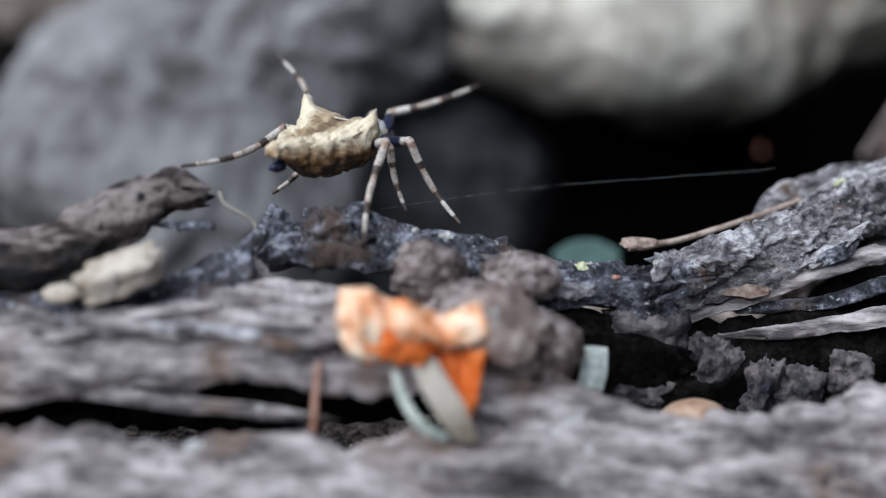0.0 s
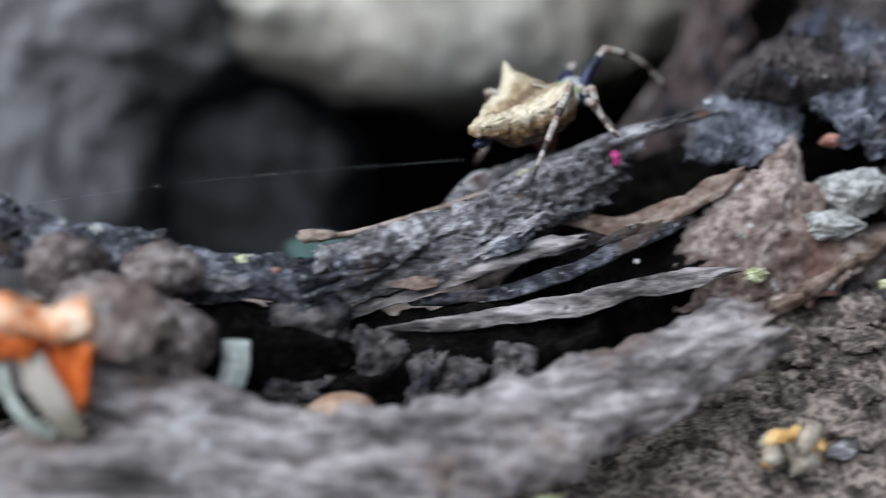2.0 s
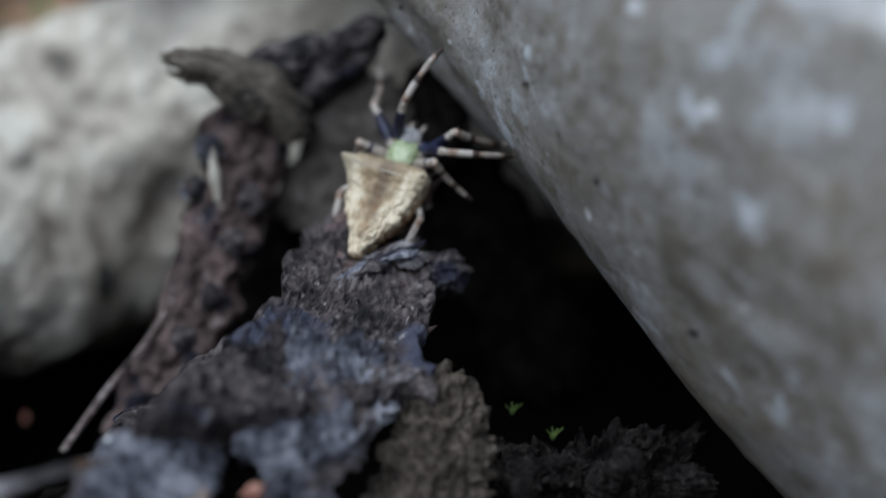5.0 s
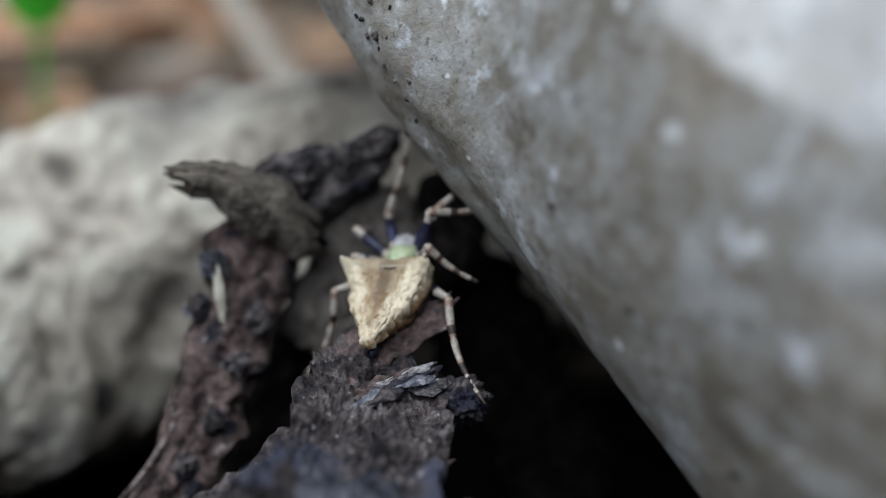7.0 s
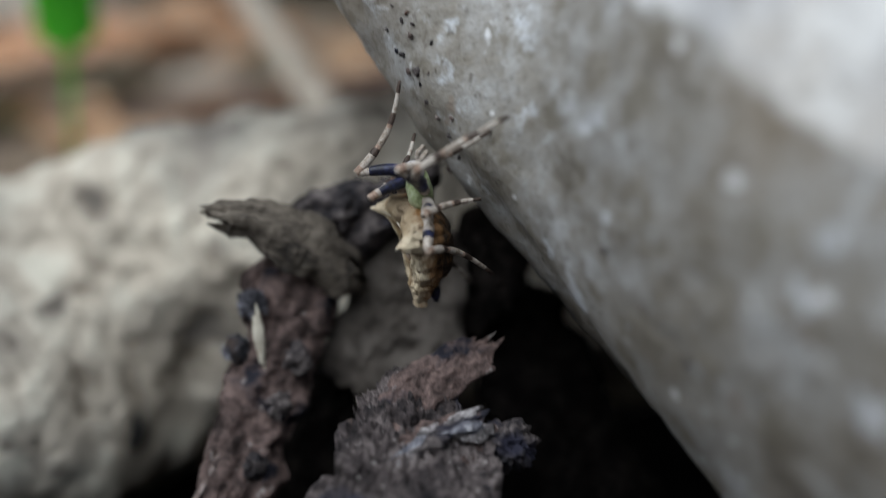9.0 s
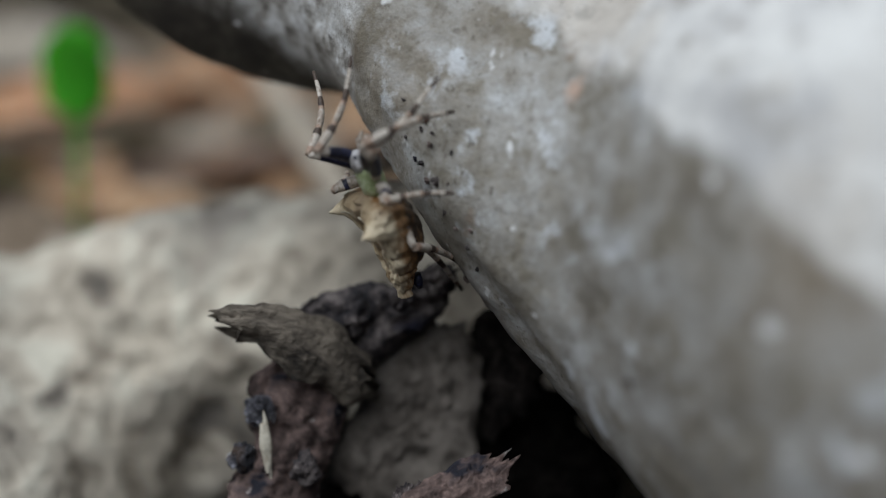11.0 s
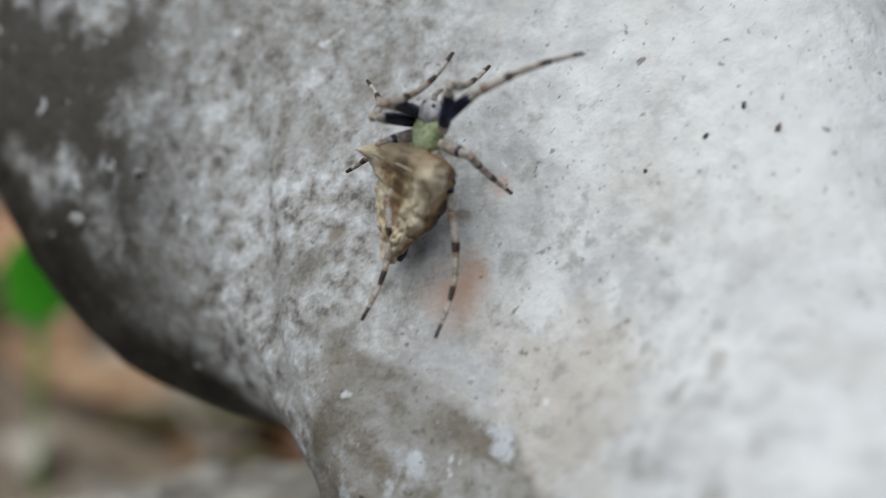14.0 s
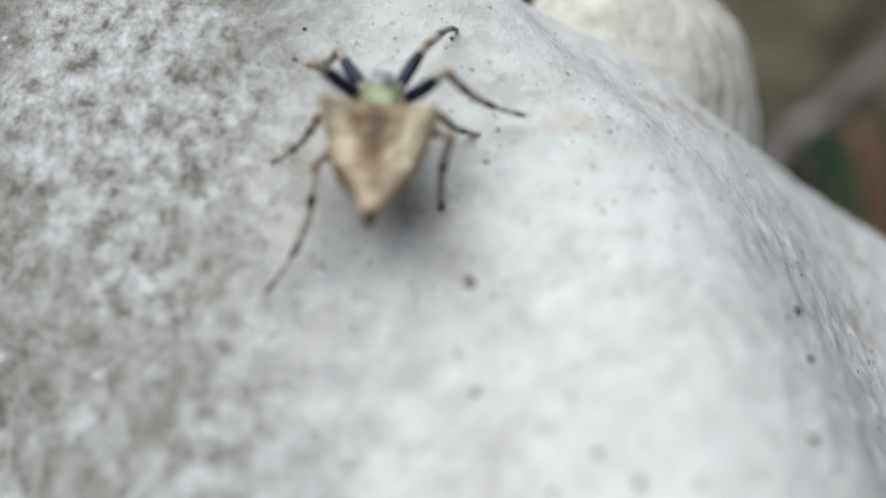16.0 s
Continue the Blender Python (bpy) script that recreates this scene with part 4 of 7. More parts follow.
    strip("wood_splinter", [(-25.7, -7.1, 7.8), (-18.6, -6.9, 8.6), (-11.8, -5.4, 10.2), (-7.8, -3.5, 11.3), (-3.7, -1.8, 12.0)], [0.8, 1.3, 1.4, 1.5, 1.4], 0.9, dark_bark, log, seed=14, rough=0.5, nu=120)
    strip("wood_splinter", [(-35.1, -4.9, 9.4), (-29.3, -4.3, 10.0), (-22.1, -2.7, 11.7), (-13.8, -0.6, 12.5)], [1.0, 1.6, 1.7, 1.4], 0.9, dark_bark, log, seed=17, rough=0.6, nu=120)
    strip("wood_splinter", [(-13.7, -0.1, 11.7), (-8.6, -0.6, 11.1), (-2.9, 0.5, 12.8)], [1.4, 2.0, 1.2], 0.8, brown_bark, log, seed=27, rough=0.4, nu=80)
    strip("wood_bed", [(-20.5, 0.3, 3.3), (-10.0, 0.9, 6.1), (1.6, 0.6, 7.5), (10.6, 0.8, 7.1), (17.8, 2.4, 6.9)], [5, 7, 7, 6, 5], 3.0, rot_brown, log, "crumbly brown rotten wood", seed=33, rough=0.9, nu=140, nv=17)
    # torn sheet of brown inner bark with its pointed tip
    flake("inner_bark", [[(5.5, 3.3, 16.8), (5.8, 3.5, 17.1), (6.1, 3.4, 16.7)], [(3.4, 2.1, 15.6), (5.2, 1.4, 15.8), (6.4, 2.2, 14.9)], [(0.2, 0.7, 14.7), (3.7, -0.3, 14.7), (8.0, 1.0, 13.1)],
                          [(-2.5, -1.0, 12.4), (2.8, -2.2, 12.7), (9.1, -0.1, 11.3)], [(-4.2, -2.0, 9.9), (2.3, -3.3, 10.5), (12.8, -1.2, 9.8)], [(-6.2, -3.4, 7.4), (2.0, -4.1, 7.8), (11.0, -3.1, 8.1)], [(-7.9, -4.8, 5.0), (1.1, -5.2, 5.4), (7.4, -5.0, 6.0)]],
          inner_brown, log, "torn sheet of brown inner bark", 0.9, seed=21, rough=0.55, rag=0.9, fine=0.6)
    strip("inner_bark", [(1.1, -5.4, 5.0), (5.3, -4.9, 6.5), (9.8, -2.7, 8.4), (13.7, -0.3, 9.6), (16.6, 1.4, 11.0)], [1.6, 1.6, 1.5, 1.3, 1.0], 1.0, brown_bark, log, "rolled brown edge of the inner bark", seed=29, rough=0.7, nu=110, taper=(1, 1), rag=1.6)
    strip("inner_bark", [(-7.8, -2.4, 10.7), (-4.6, -1.4, 12.7), (-1.2, -0.2, 14.3), (1.3, 0.9, 15.3)], [1.4, 2.0, 1.8, 0.8], 1.1, brown_bark, log, "torn reddish edge of the inner bark", seed=28, rough=0.4, nu=80)
    # blue-grey plates with a crack between them
    flake("bark_plate", [[(1.3, 10.5, 19.0), (4.9, 11.6, 20.3), (7.8, 12.6, 21.5), (10.8, 14.6, 23.4), (12.2, 15.3, 24.4)], [(1.6, 9.1, 18.1), (4.8, 9.5, 19.1), (7.6, 10.3, 19.8), (10.4, 11.5, 21.0), (11.5, 12.1, 21.6)],
                         [(2.5, 6.9, 17.1), (4.6, 7.2, 17.4), (6.4, 7.7, 17.9), (8.1, 8.4, 19.1), (10.2, 10.4, 20.8)]], trunk_bark, log, "grey-brown lichened bark plate", 1.0, seed=22, rough=0.9, rag=1.2, fine=0.8, n=80, m=60)
    flake("bark_plate", [[(12.6, 15.1, 24.1), (14.1, 14.7, 23.8), (15.8, 13.6, 23.1), (17.8, 13.9, 23.5), (19.2, 13.3, 22.8)], [(12.0, 11.6, 21.8), (14.0, 11.4, 22.2), (15.8, 11.1, 22.0), (18.0, 11.1, 21.8), (19.4, 11.0, 21.2)],
                         [(10.3, 9.0, 20.0), (12.6, 8.3, 20.3), (15.3, 7.8, 20.3), (17.7, 8.2, 19.8), (19.2, 8.5, 19.1)], [(8.1, 6.1, 18.4), (10.4, 5.5, 18.9), (13.0, 5.0, 18.8), (15.4, 5.3, 18.2), (16.8, 5.9, 17.9)],
                         [(9.0, 5.2, 17.8), (10.4, 3.9, 17.6), (12.3, 3.0, 17.4), (14.0, 3.5, 17.0), (15.2, 4.2, 17.0)], [(11.5, 2.7, 16.5), (12.1, 2.1, 16.3), (12.7, 1.8, 15.9), (13.3, 2.1, 16.1), (13.8, 2.8, 16.5)]],
          blue_bark, log, "blue-grey lichened bark plate", 1.0, seed=23, rough=1.1, rag=1.3, fine=0.7, n=80, m=80)
    flake("bark_plate", [[(18.3, 11.2, 22.1), (20.5, 11.0, 21.9), (22.3, 11.1, 22.1)], [(18.1, 10.1, 20.9), (20.0, 10.1, 21.0), (21.9, 10.8, 21.8)]], ridge_bark, log, "pale torn tongue of bark", 0.5, seed=30, rough=0.25, rag=0.4)
    flake("bark_plate", [[(-0.9, 8.6, 17.6), (1.4, 9.0, 18.4), (4.4, 8.6, 18.4), (7.4, 7.4, 18.0)], [(-2.7, 5.2, 16.2), (0.0, 5.2, 16.9), (3.4, 5.2, 17.1), (7.2, 5.4, 17.0)], [(-3.2, 3.4, 15.2), (-0.2, 2.5, 15.1), (2.6, 2.6, 15.4), (6.0, 3.8, 15.9)]],
          blue_bark, log, "blue-grey lichened bark plate", 0.8, seed=26, rough=0.8, rag=1.0, fine=0.7)
    # crumbly crust of soil beside the plates
    flake("soil_crust", [[(19.7, 10.6, 18.6), (21.9, 11.5, 20.2), (24.0, 12.9, 21.6), (26.1, 13.0, 20.7)], [(18.9, 8.4, 16.1), (21.3, 8.1, 17.2), (24.2, 8.6, 18.0), (27.6, 9.4, 17.1)], [(17.5, 6.8, 14.4), (20.5, 5.9, 15.3), (23.7, 5.9, 15.5), (26.6, 6.9, 14.7)],
                         [(15.5, 5.5, 13.0), (18.0, 4.4, 13.6), (22.1, 4.0, 13.2), (26.0, 5.1, 13.0)]], crust, log, "crumbly grey-brown soil crust", 3.0, seed=24, rough=0.7, rag=0.9, fine=1.0, n=80, m=70)
    flake("soil_crust", [[(13.6, 5.5, 13.3), (16.3, 5.3, 13.8), (19.0, 4.6, 13.4), (21.0, 4.3, 12.5)], [(12.9, 3.9, 11.9), (15.4, 2.6, 12.1), (18.1, 2.4, 11.6), (20.1, 2.7, 10.9)], [(14.3, 1.9, 10.3), (16.0, 0.7, 10.4), (17.9, 0.6, 10.0), (19.5, 1.1, 9.5)]],
          crust, log, "crumbly grey-brown soil crust", 2.4, seed=25, rough=0.7, rag=0.9, fine=1.0)
    # shelf under the boulder, the overhang's shade put into its colour
    flake("soil_shelf", [[(29.1, 15.1, 12.7), (38.2, 14.4, 13.3), (46.4, 14.0, 14.3)], [(28.0, 9.2, 10.3), (36.3, 8.4, 10.6), (44.6, 8.9, 11.3)], [(26.0, 2.8, 6.5), (34.2, 1.6, 7.0), (42.0, 1.7, 7.8)]], shade_brown, log, "crumbly soil shelf coloured dark for its shade", 3.0, seed=35, rough=1.5, rag=2.0, fine=0.7)
    # black filling behind the plates, in place of the shade there
    strip("shade_fill", [(-15.9, 12.0, 1.6), (-6.8, 13.6, 5.0), (2.7, 15.0, 9.0), (11.4, 15.2, 12.0), (18.5, 20.7, 15.0), (21.2, 29.5, 14.9), (24.7, 34.8, 16.3)], [6, 7, 8, 9, 9, 8, 6], 6.0, gap_shade, log, "black filling that stands for shade in the log", seed=31, rough=1.2, nu=140, nv=13)
    # broad crumbling back of the log below the snag
    flake("bark_back", [[(16.5, 32.5, 24.0), (19.9, 34.0, 25.6), (23.3, 33.0, 25.9)], [(14.2, 28.0, 23.2), (19.4, 29.0, 24.5), (24.9, 28.0, 23.7)], [(12.4, 21.2, 22.6), (18.9, 25.1, 22.6), (25.8, 22.5, 22.6)], [(8.7, 15.7, 22.3), (16.2, 18.1, 22.3), (23.7, 17.9, 22.3)], [(4.8, 10.6, 21.8), (13.1, 12.5, 21.8), (22.0, 13.7, 21.8)], [(2.1, 7.0, 21.2), (10.0, 7.2, 21.2), (23.8, 10.8, 21.2)]],
          trunk_bark, log, "crumbling purple-brown bark", 3.0, seed=40, rough=1.1, rag=1.6, fine=0.8, n=90, m=90)
    # ridge that climbs towards the boulder
    strip("bark_ridge", [(-0.4, 19.5, 10.5), (5.7, 20.9, 13.5), (12.0, 23.5, 17.1), (17.3, 25.9, 19.7), (21.6, 29.3, 21.6), (20.3, 37.1, 22.0)],
          [3, 5.0, 6.5, 6.0, 5.0, 2.5], 2.2, trunk_bark, log, seed=32, rough=1.1, up=(0.1, -0.6, 0.8), nu=180, nv=19)
    strip("bark_ridge", [(15.9, 21.4, 17.1), (20.5, 24.9, 19.4), (23.4, 27.7, 21.2)], [4, 5, 3], 1.5, post_bark, log, seed=34, rough=0.9, up=(0.2, -0.7, 0.7), nu=100, nv=15)
    plate("bark_plate", (19.7, 26.1, 22.0), (-0.2, -0.6, 0.75), (1, 0.2, 0.15), (6.0, 3.0), 0.9, post_bark, log, "flaking dark brown bark plate", 33, 0.35, 0.9)
    plate("bark_plate", (18.8, 31.2, 22.6), (-0.2, -0.6, 0.75), (1, 0.2, 0.15), (4.4, 2.0), 0.8, post_bark, log, "flaking brown bark plate", 35, 0.35, 0.8)
    plate("bark_plate", (16.4, 20.0, 18.1), (-0.2, -0.6, 0.75), (1, 0.2, 0.3), (8.0, 4.0), 1.0, post_bark, log, "flaking dark brown bark plate", 36, 0.35, 1.0)
    plate("bark_plate", (21.6, 31.5, 25.6), (-0.2, -0.6, 0.75), (1, 0.4, 0.4), (6.5, 2.0), 0.9, post_bark, log, "flaking dark brown bark plate", 37, 0.35, 0.9)
    chunk("bark_knob", (26.9, 26.9, 22.1), (2.4, 2.0, 1.8), snag_bark, log, "", 38, 0.5, 2.0, 5)
    chunk("bark_knob", (15.5, 30.9, 22.0), (1.2, 0.8, 0.6), dark_bark, log, "", 39, 0.5, 2.0, 4)
    scatter_splinters([(-61.8, -10.9, 15.2), (-49.1, -10.6, 14.0), (-36.1, -10.4, 10.9), (-22.1, -6.4, 11.0), (-14.9, -2.4, 13.0)], 8, 1.2, 0.5, (3.0, 7.0), [dark_bark, ridge_bark], 61)
    scatter_splinters([(-31.8, -7.6, 9.0), (-20.8, -6.5, 10.2), (-9.5, -4.1, 11.8), (-2.4, -2.0, 12.6)], 4, 1.4, 0.0, (3.0, 6.0), [dark_bark, brown_bark], 62)
    scatter_splinters([(-88.1, -20.0, 13.7), (-68.7, -19.7, 14.2), (-57.0, -19.7, 13.4)], 12, 1.5, 0.2, (4.0, 10.0), [grey_wood, ridge_bark], 63)
    scatter_splinters([(2.2, 18.6, 12.4), (10.9, 21.1, 17.4), (20.1, 25.9, 21.5)], 16, 1.6, 0.5, (1.5, 4.5), [ridge_bark, dark_bark, blue_bark], 64)
    scatter_splinters([(10.7, 22.8, 19.0), (19.6, 25.5, 22.8), (25.3, 27.2, 24.4)], 16, 1.6, 0.5, (1.5, 4.0), [ridge_bark, snag_bark, blue_bark], 65)


build_log()

# a broken slab of bark that lies across the log
slab = thing("bark_slab", "broken brown slab of bark lying on the log", "bark")
strip("slab_body", [(-91.8, -15.7, 15.2), (-84.1, -14.3, 16.0), (-77.2, -12.4, 16.8), (-73.0, -10.0, 18.4), (-70.4, -8.9, 19.2), (-68.4, -8.9, 19.0)], [4.2, 4.2, 4.0, 3.8, 3.4, 2.8], 3.2, slab_brown, slab, seed=51, rough=0.75, rag=1.5, ends=2.5, up=(0.1, -0.7, 0.7), nu=130, nv=15)
strip("slab_lip", [(-86.6, -11.5, 16.5), (-81.6, -11.5, 16.6), (-79.3, -11.2, 17.1)], [1.6, 2.4, 1.0], 1.2, slab_brown, slab, seed=52, rough=0.4, nu=60)
strip("slab_splinter", [(-70.1, -10.6, 17.4), (-67.6, -10.6, 17.4), (-66.4, -10.6, 17.3)], [1.0, 0.8, 0.3], 0.5, dark_bark, slab, seed=53, rough=0.2, nu=40)
stick("fibre", [(-66.4, -9.3, 19.6), (-65.9, -9.6, 18.7), (-64.0, -9.7, 17.3), (-64.0, -10.0, 15.9)], 0.13, 0.1, straw, "pale torn fibre", parent=slab, n=24)

# ---------------------------------------------------------------- dead stump behind
stump = thing("bark_stump", "dark upright snag of rotten bark with a broken peg", "wood")


def build_stump():
    strip("bark_post", [(0.7, 34.2, -1.4), (5.3, 36.7, 9.3), (8.6, 40.5, 17.3), (11.0, 43.8, 23.5), (12.0, 46.1, 28.1), (13.6, 48.8, 31.6)], [7, 7.2, 7.2, 7.4, 8.0, 6], 3.4, post_bark, stump, seed=41, rough=1.1, fibre=0.1, grain=0.9, up=(0, -1, 0.2), nu=160, nv=17)
    strip("peg", [(5.1, 44.9, 35.1), (9.0, 44.6, 34.6), (13.1, 44.6, 32.6), (17.4, 45.3, 29.9)], [2.4, 5.2, 5.8, 5.2], 3.6, peg_wood, stump, "broken grey peg of wood", seed=42, rough=0.5, up=(0.2, -0.8, 0.6), nu=90, nv=15)
    for i, (c, r) in enumerate((((10.5, 39.1, 20.1), 1.0), ((8.4, 37.1, 15.6), 0.9), ((6.1, 36.0, 11.9), 1.0), ((12.2, 40.8, 23.6), 1.2), ((16.2, 46.5, 35.1), 1.3), ((20.1, 46.2, 37.2), 1.2), ((23.0, 46.0, 38.9), 1.3))):
        chunk("bark_knob", c, (r, r * 0.8, r * 1.1), snag_bark, stump, "", 130 + i, 0.5, 1.6, 4)
    chunk("bark_knob", (7.0, 42.3, 24.0), (1.1, 1.0, 1.3), dark_bark, stump, "", 45, 0.4, 1.8, 4)
    chunk("bark_knob", (8.4, 44.1, 27.4), (1.3, 1.0, 1.4), dark_bark, stump, "", 46, 0.4, 1.8, 4)
    strip("bark_sliver", [(8.5, 42.7, 27.6), (8.9, 41.8, 25.3), (9.3, 41.2, 22.4)], [0.5, 1.0, 0.4], 0.4, straw, stump, "pale sliver of wood", seed=47, rough=0.2, nu=40, nv=7)
    plate("bark_sheet", (22.1, 46.2, 25.5), (-0.1, -0.95, 0.25), (0.3, 0, 1), (9.5, 6.0), 1.2, sheet_brown, stump, "dull brown sheet of dead bark", 43, 0.22, 0.8)
    # second sheet is coloured dark in place of the shade on it
    plate("bark_sheet", (29.4, 48.2, 28.9), (-0.2, -0.9, 0.25), (0.4, 0, 1), (7, 4.4), 1.2, shade_brown, stump, "sheet of dead bark coloured dark for its shade", 48, 0.3, 0.8)
    # two black fillings painted as the shade behind the snag
    strip("shade_fill", [(17.8, 51.2, 20.6), (15.7, 47.2, 12.8), (12.9, 42.8, 6.1), (10.1, 36.7, -0.2)], [5, 7, 8, 8], 3.0, gap_shade, stump, "black filling that stands for shade behind the snag", seed=49, rough=0.8, up=(0, -1, 0.2), nu=80, nv=13)
    strip("shade_fill", [(30.7, 55.4, 26.5), (35.7, 49.1, 20.5), (39.4, 42.8, 13.5), (42.7, 35.3, 5.3)], [9, 11, 11, 10], 3.0, gap_shade, stump, "black filling that stands for shade behind the snag", seed=50, rough=0.8, up=(0, -1, 0.2), nu=80, nv=13)
    strip("bark_arm", [(12.5, 48.4, 32.2), (17.0, 47.9, 34.2), (20.9, 47.4, 36.1), (24.1, 47.5, 38.6)], [7, 7.5, 5.5, 3.0], 3.2, snag_bark, stump, seed=44, rough=1.0, fibre=0.1, grain=0.9, up=(0, -1, 0.2), nu=80, nv=13)
    stick("root_fibre", [(-4.3, 30.2, 3.9), (-0.6, 33.7, 8.0), (3.3, 36.3, 12.3), (6.4, 39.4, 17.1)], 0.35, 0.25, rot_brown, "thin brown root", parent=stump, n=30)


build_stump()


# ---------------------------------------------------------------- small things
def sheet(name, rows, mat, label, category="petal", thick=0.25, parent=None, n=20, ruffle=0.0, seed=0):
    """A thin curled petal or leaf through rows of points (mm), given thickness."""
    grid = np.array([spline(r, n) for r in rows])
    m = 16
    full = np.array([spline(grid[:, k], m) for k in range(n)]).transpose(1, 0, 2)
    verts, faces = [], []
    for s in (0, 1):
        for i in range(m):
            for j in range(n):
                p = full[i, j]
                a = full[min(i + 1, m - 1), j] - full[max(i - 1, 0), j]
                b = full[i, min(j + 1, n - 1)] - full[i, max(j - 1, 0)]
                q = np.cross(a, b)
                q /= np.linalg.norm(q) + 1e-9
                e = ruffle * fbm((i * 0.25, j * 0.3, seed), 1.0, 3)
                verts.append((p + q * (e + (0.5 - s) * thick)) * MM)
    o = m * n
    for i in range(m - 1):
        for j in range(n - 1):
            a = i * n + j
            faces += [(a, a + n, a + n + 1, a + 1), (o + a, o + a + 1, o + a + n + 1, o + a + n)]
    rim = [j for j in range(n)] + [i * n + n - 1 for i in range(1, m)] + [(m - 1) * n + j for j in range(n - 2, -1, -1)] + [i * n for i in range(m - 2, 0, -1)]
    for a, b in zip(rim, rim[1:] + rim[:1]):
        faces.append((a, b, o + b, o + a))
    ob = link(name, verts, faces, mat, parent, label if parent else "")
    return ob if parent else tagged(ob, label, category)


def orange_flower():
    f = thing("dried_flower", "crumpled orange dried flower with pale stalks on the log", "flower")
    sheet("petal", [[(-56.8, -19.7, 17.5), (-54.9, -20.3, 17.8), (-53.4, -20.0, 16.8), (-52.2, -20.9, 17.2), (-50.0, -20.7, 16.1), (-47.4, -20.9, 17.2)],
                    [(-56.9, -21.4, 16.4), (-54.8, -22.3, 16.5), (-53.4, -22.0, 15.4), (-52.2, -22.8, 16.6), (-49.6, -22.5, 15.3), (-46.9, -21.8, 15.7)],
                    [(-56.7, -21.6, 14.3), (-54.9, -22.9, 13.8), (-53.4, -21.9, 13.8), (-51.9, -22.0, 14.5), (-49.6, -21.7, 14.1), (-46.7, -21.5, 14.4)]], orange_petal, "crumpled orange petal", parent=f, ruffle=0.5, seed=1, n=40)
    sheet("petal", [[(-51.5, -21.1, 14.4), (-49.2, -20.5, 14.5), (-46.9, -20.9, 15.6)], [(-50.4, -22.4, 12.9), (-48.9, -21.8, 13.0), (-47.0, -22.2, 14.2)], [(-49.2, -23.3, 11.3), (-48.3, -23.0, 11.0), (-47.3, -22.8, 12.3)], [(-48.5, -23.7, 9.7), (-48.0, -23.7, 9.7), (-47.6, -23.3, 10.4)]], deep_orange, "deep orange folded petal", parent=f, ruffle=0.6, seed=2)
    sheet("petal", [[(-55.3, -21.0, 16.1), (-53.0, -21.7, 15.9), (-50.8, -21.6, 15.2)], [(-55.7, -22.1, 15.1), (-53.4, -22.8, 14.8), (-50.4, -22.5, 14.4)], [(-54.9, -22.6, 13.3), (-53.4, -22.7, 13.7), (-51.5, -22.7, 13.2)]], deep_orange, "deep orange folded petal", parent=f, ruffle=0.6, seed=3)
    sheet("stalk", [[(-53.4, -22.5, 12.8), (-52.9, -22.5, 12.8)], [(-52.8, -23.8, 11.2), (-52.2, -23.7, 11.4)], [(-51.5, -24.8, 9.5), (-51.0, -24.5, 10.0)], [(-49.6, -24.9, 8.5), (-49.4, -24.6, 8.9)]], sepal_green, "grey-green stalk", parent=f)
    sheet("stalk", [[(-52.0, -22.2, 13.4), (-50.3, -22.2, 13.6)], [(-51.4, -23.5, 12.2), (-49.4, -23.3, 12.4)], [(-50.6, -24.3, 10.9), (-48.4, -24.1, 11.1)], [(-49.5, -24.8, 9.5), (-47.9, -24.6, 9.8)], [(-48.4, -25.0, 8.4), (-47.4, -24.9, 8.6)]], pale_litter, "pale dry stalk", parent=f, ruffle=0.35, seed=4)
    stick("stem", [(-58.3, -21.5, 12.8), (-58.5, -22.9, 11.0), (-58.6, -24.5, 9.1)], 0.2, 0.25, rust, "thin rusty stem", parent=f, n=20)


orange_flower()
tagged(chunk("stone_crumb", (-72.4, -16.6, 16.9), (3.0, 1.5, 1.15), cream_stone, None, "", 71, 0.3, 1.6, 5, (0, -20, 0), 4.5), "cream coloured crumb of stone on the log", "stone")
tagged(chunk("stone_crumb", (-76.4, -17.0, 15.6), (1.6, 1.0, 0.5), cream_stone, None, "", 72, 0.3, 1.6, 4), "cream coloured crumb of stone on the log", "stone")
sheet("seed_husk", [[(-39.7, -15.7, 10.1), (-38.8, -15.7, 10.1), (-37.8, -15.7, 10.0)], [(-39.7, -16.4, 8.8), (-38.8, -16.9, 8.8), (-37.9, -16.6, 8.4)], [(-40.1, -17.2, 7.3), (-39.1, -17.8, 7.2), (-38.4, -17.5, 7.0)], [(-40.5, -18.0, 6.1), (-39.7, -18.4, 6.1), (-39.2, -17.9, 6.2)]], husk_pale, "pale green-white curved seed husk", "husk", 0.4)
tagged(chunk("round_seed", (-31.2, -17.8, 4.6), (2.75, 2.2, 1.7), seed_brown, None, "", 73, 0.06, 1.2, 5), "smooth round tan seed lying in the log", "seed")
sheet("leaf_scrap", [[(-38.9, 17.2, -0.8), (-37.1, 17.7, 0.2), (-35.1, 17.9, 0.5), (-33.4, 17.7, 0.2), (-31.9, 17.3, -0.6)], [(-38.0, 16.6, -1.8), (-35.1, 17.2, -0.8), (-31.9, 16.8, -1.5)], [(-38.0, 15.8, -3.3), (-35.2, 15.8, -3.3), (-32.3, 15.8, -3.3)]], leaf_jade, "pale blue-green scrap of leaf behind the ridge", "leaf", 0.2)
stick("thin_twig", [(-34.8, -3.7, 11.6), (-30.5, -2.2, 11.5), (-24.4, 0.1, 12.2), (-19.3, 2.1, 13.1)], 0.28, 0.22, twig_tan, "thin tan dry twig lying on the ridge", "twig")
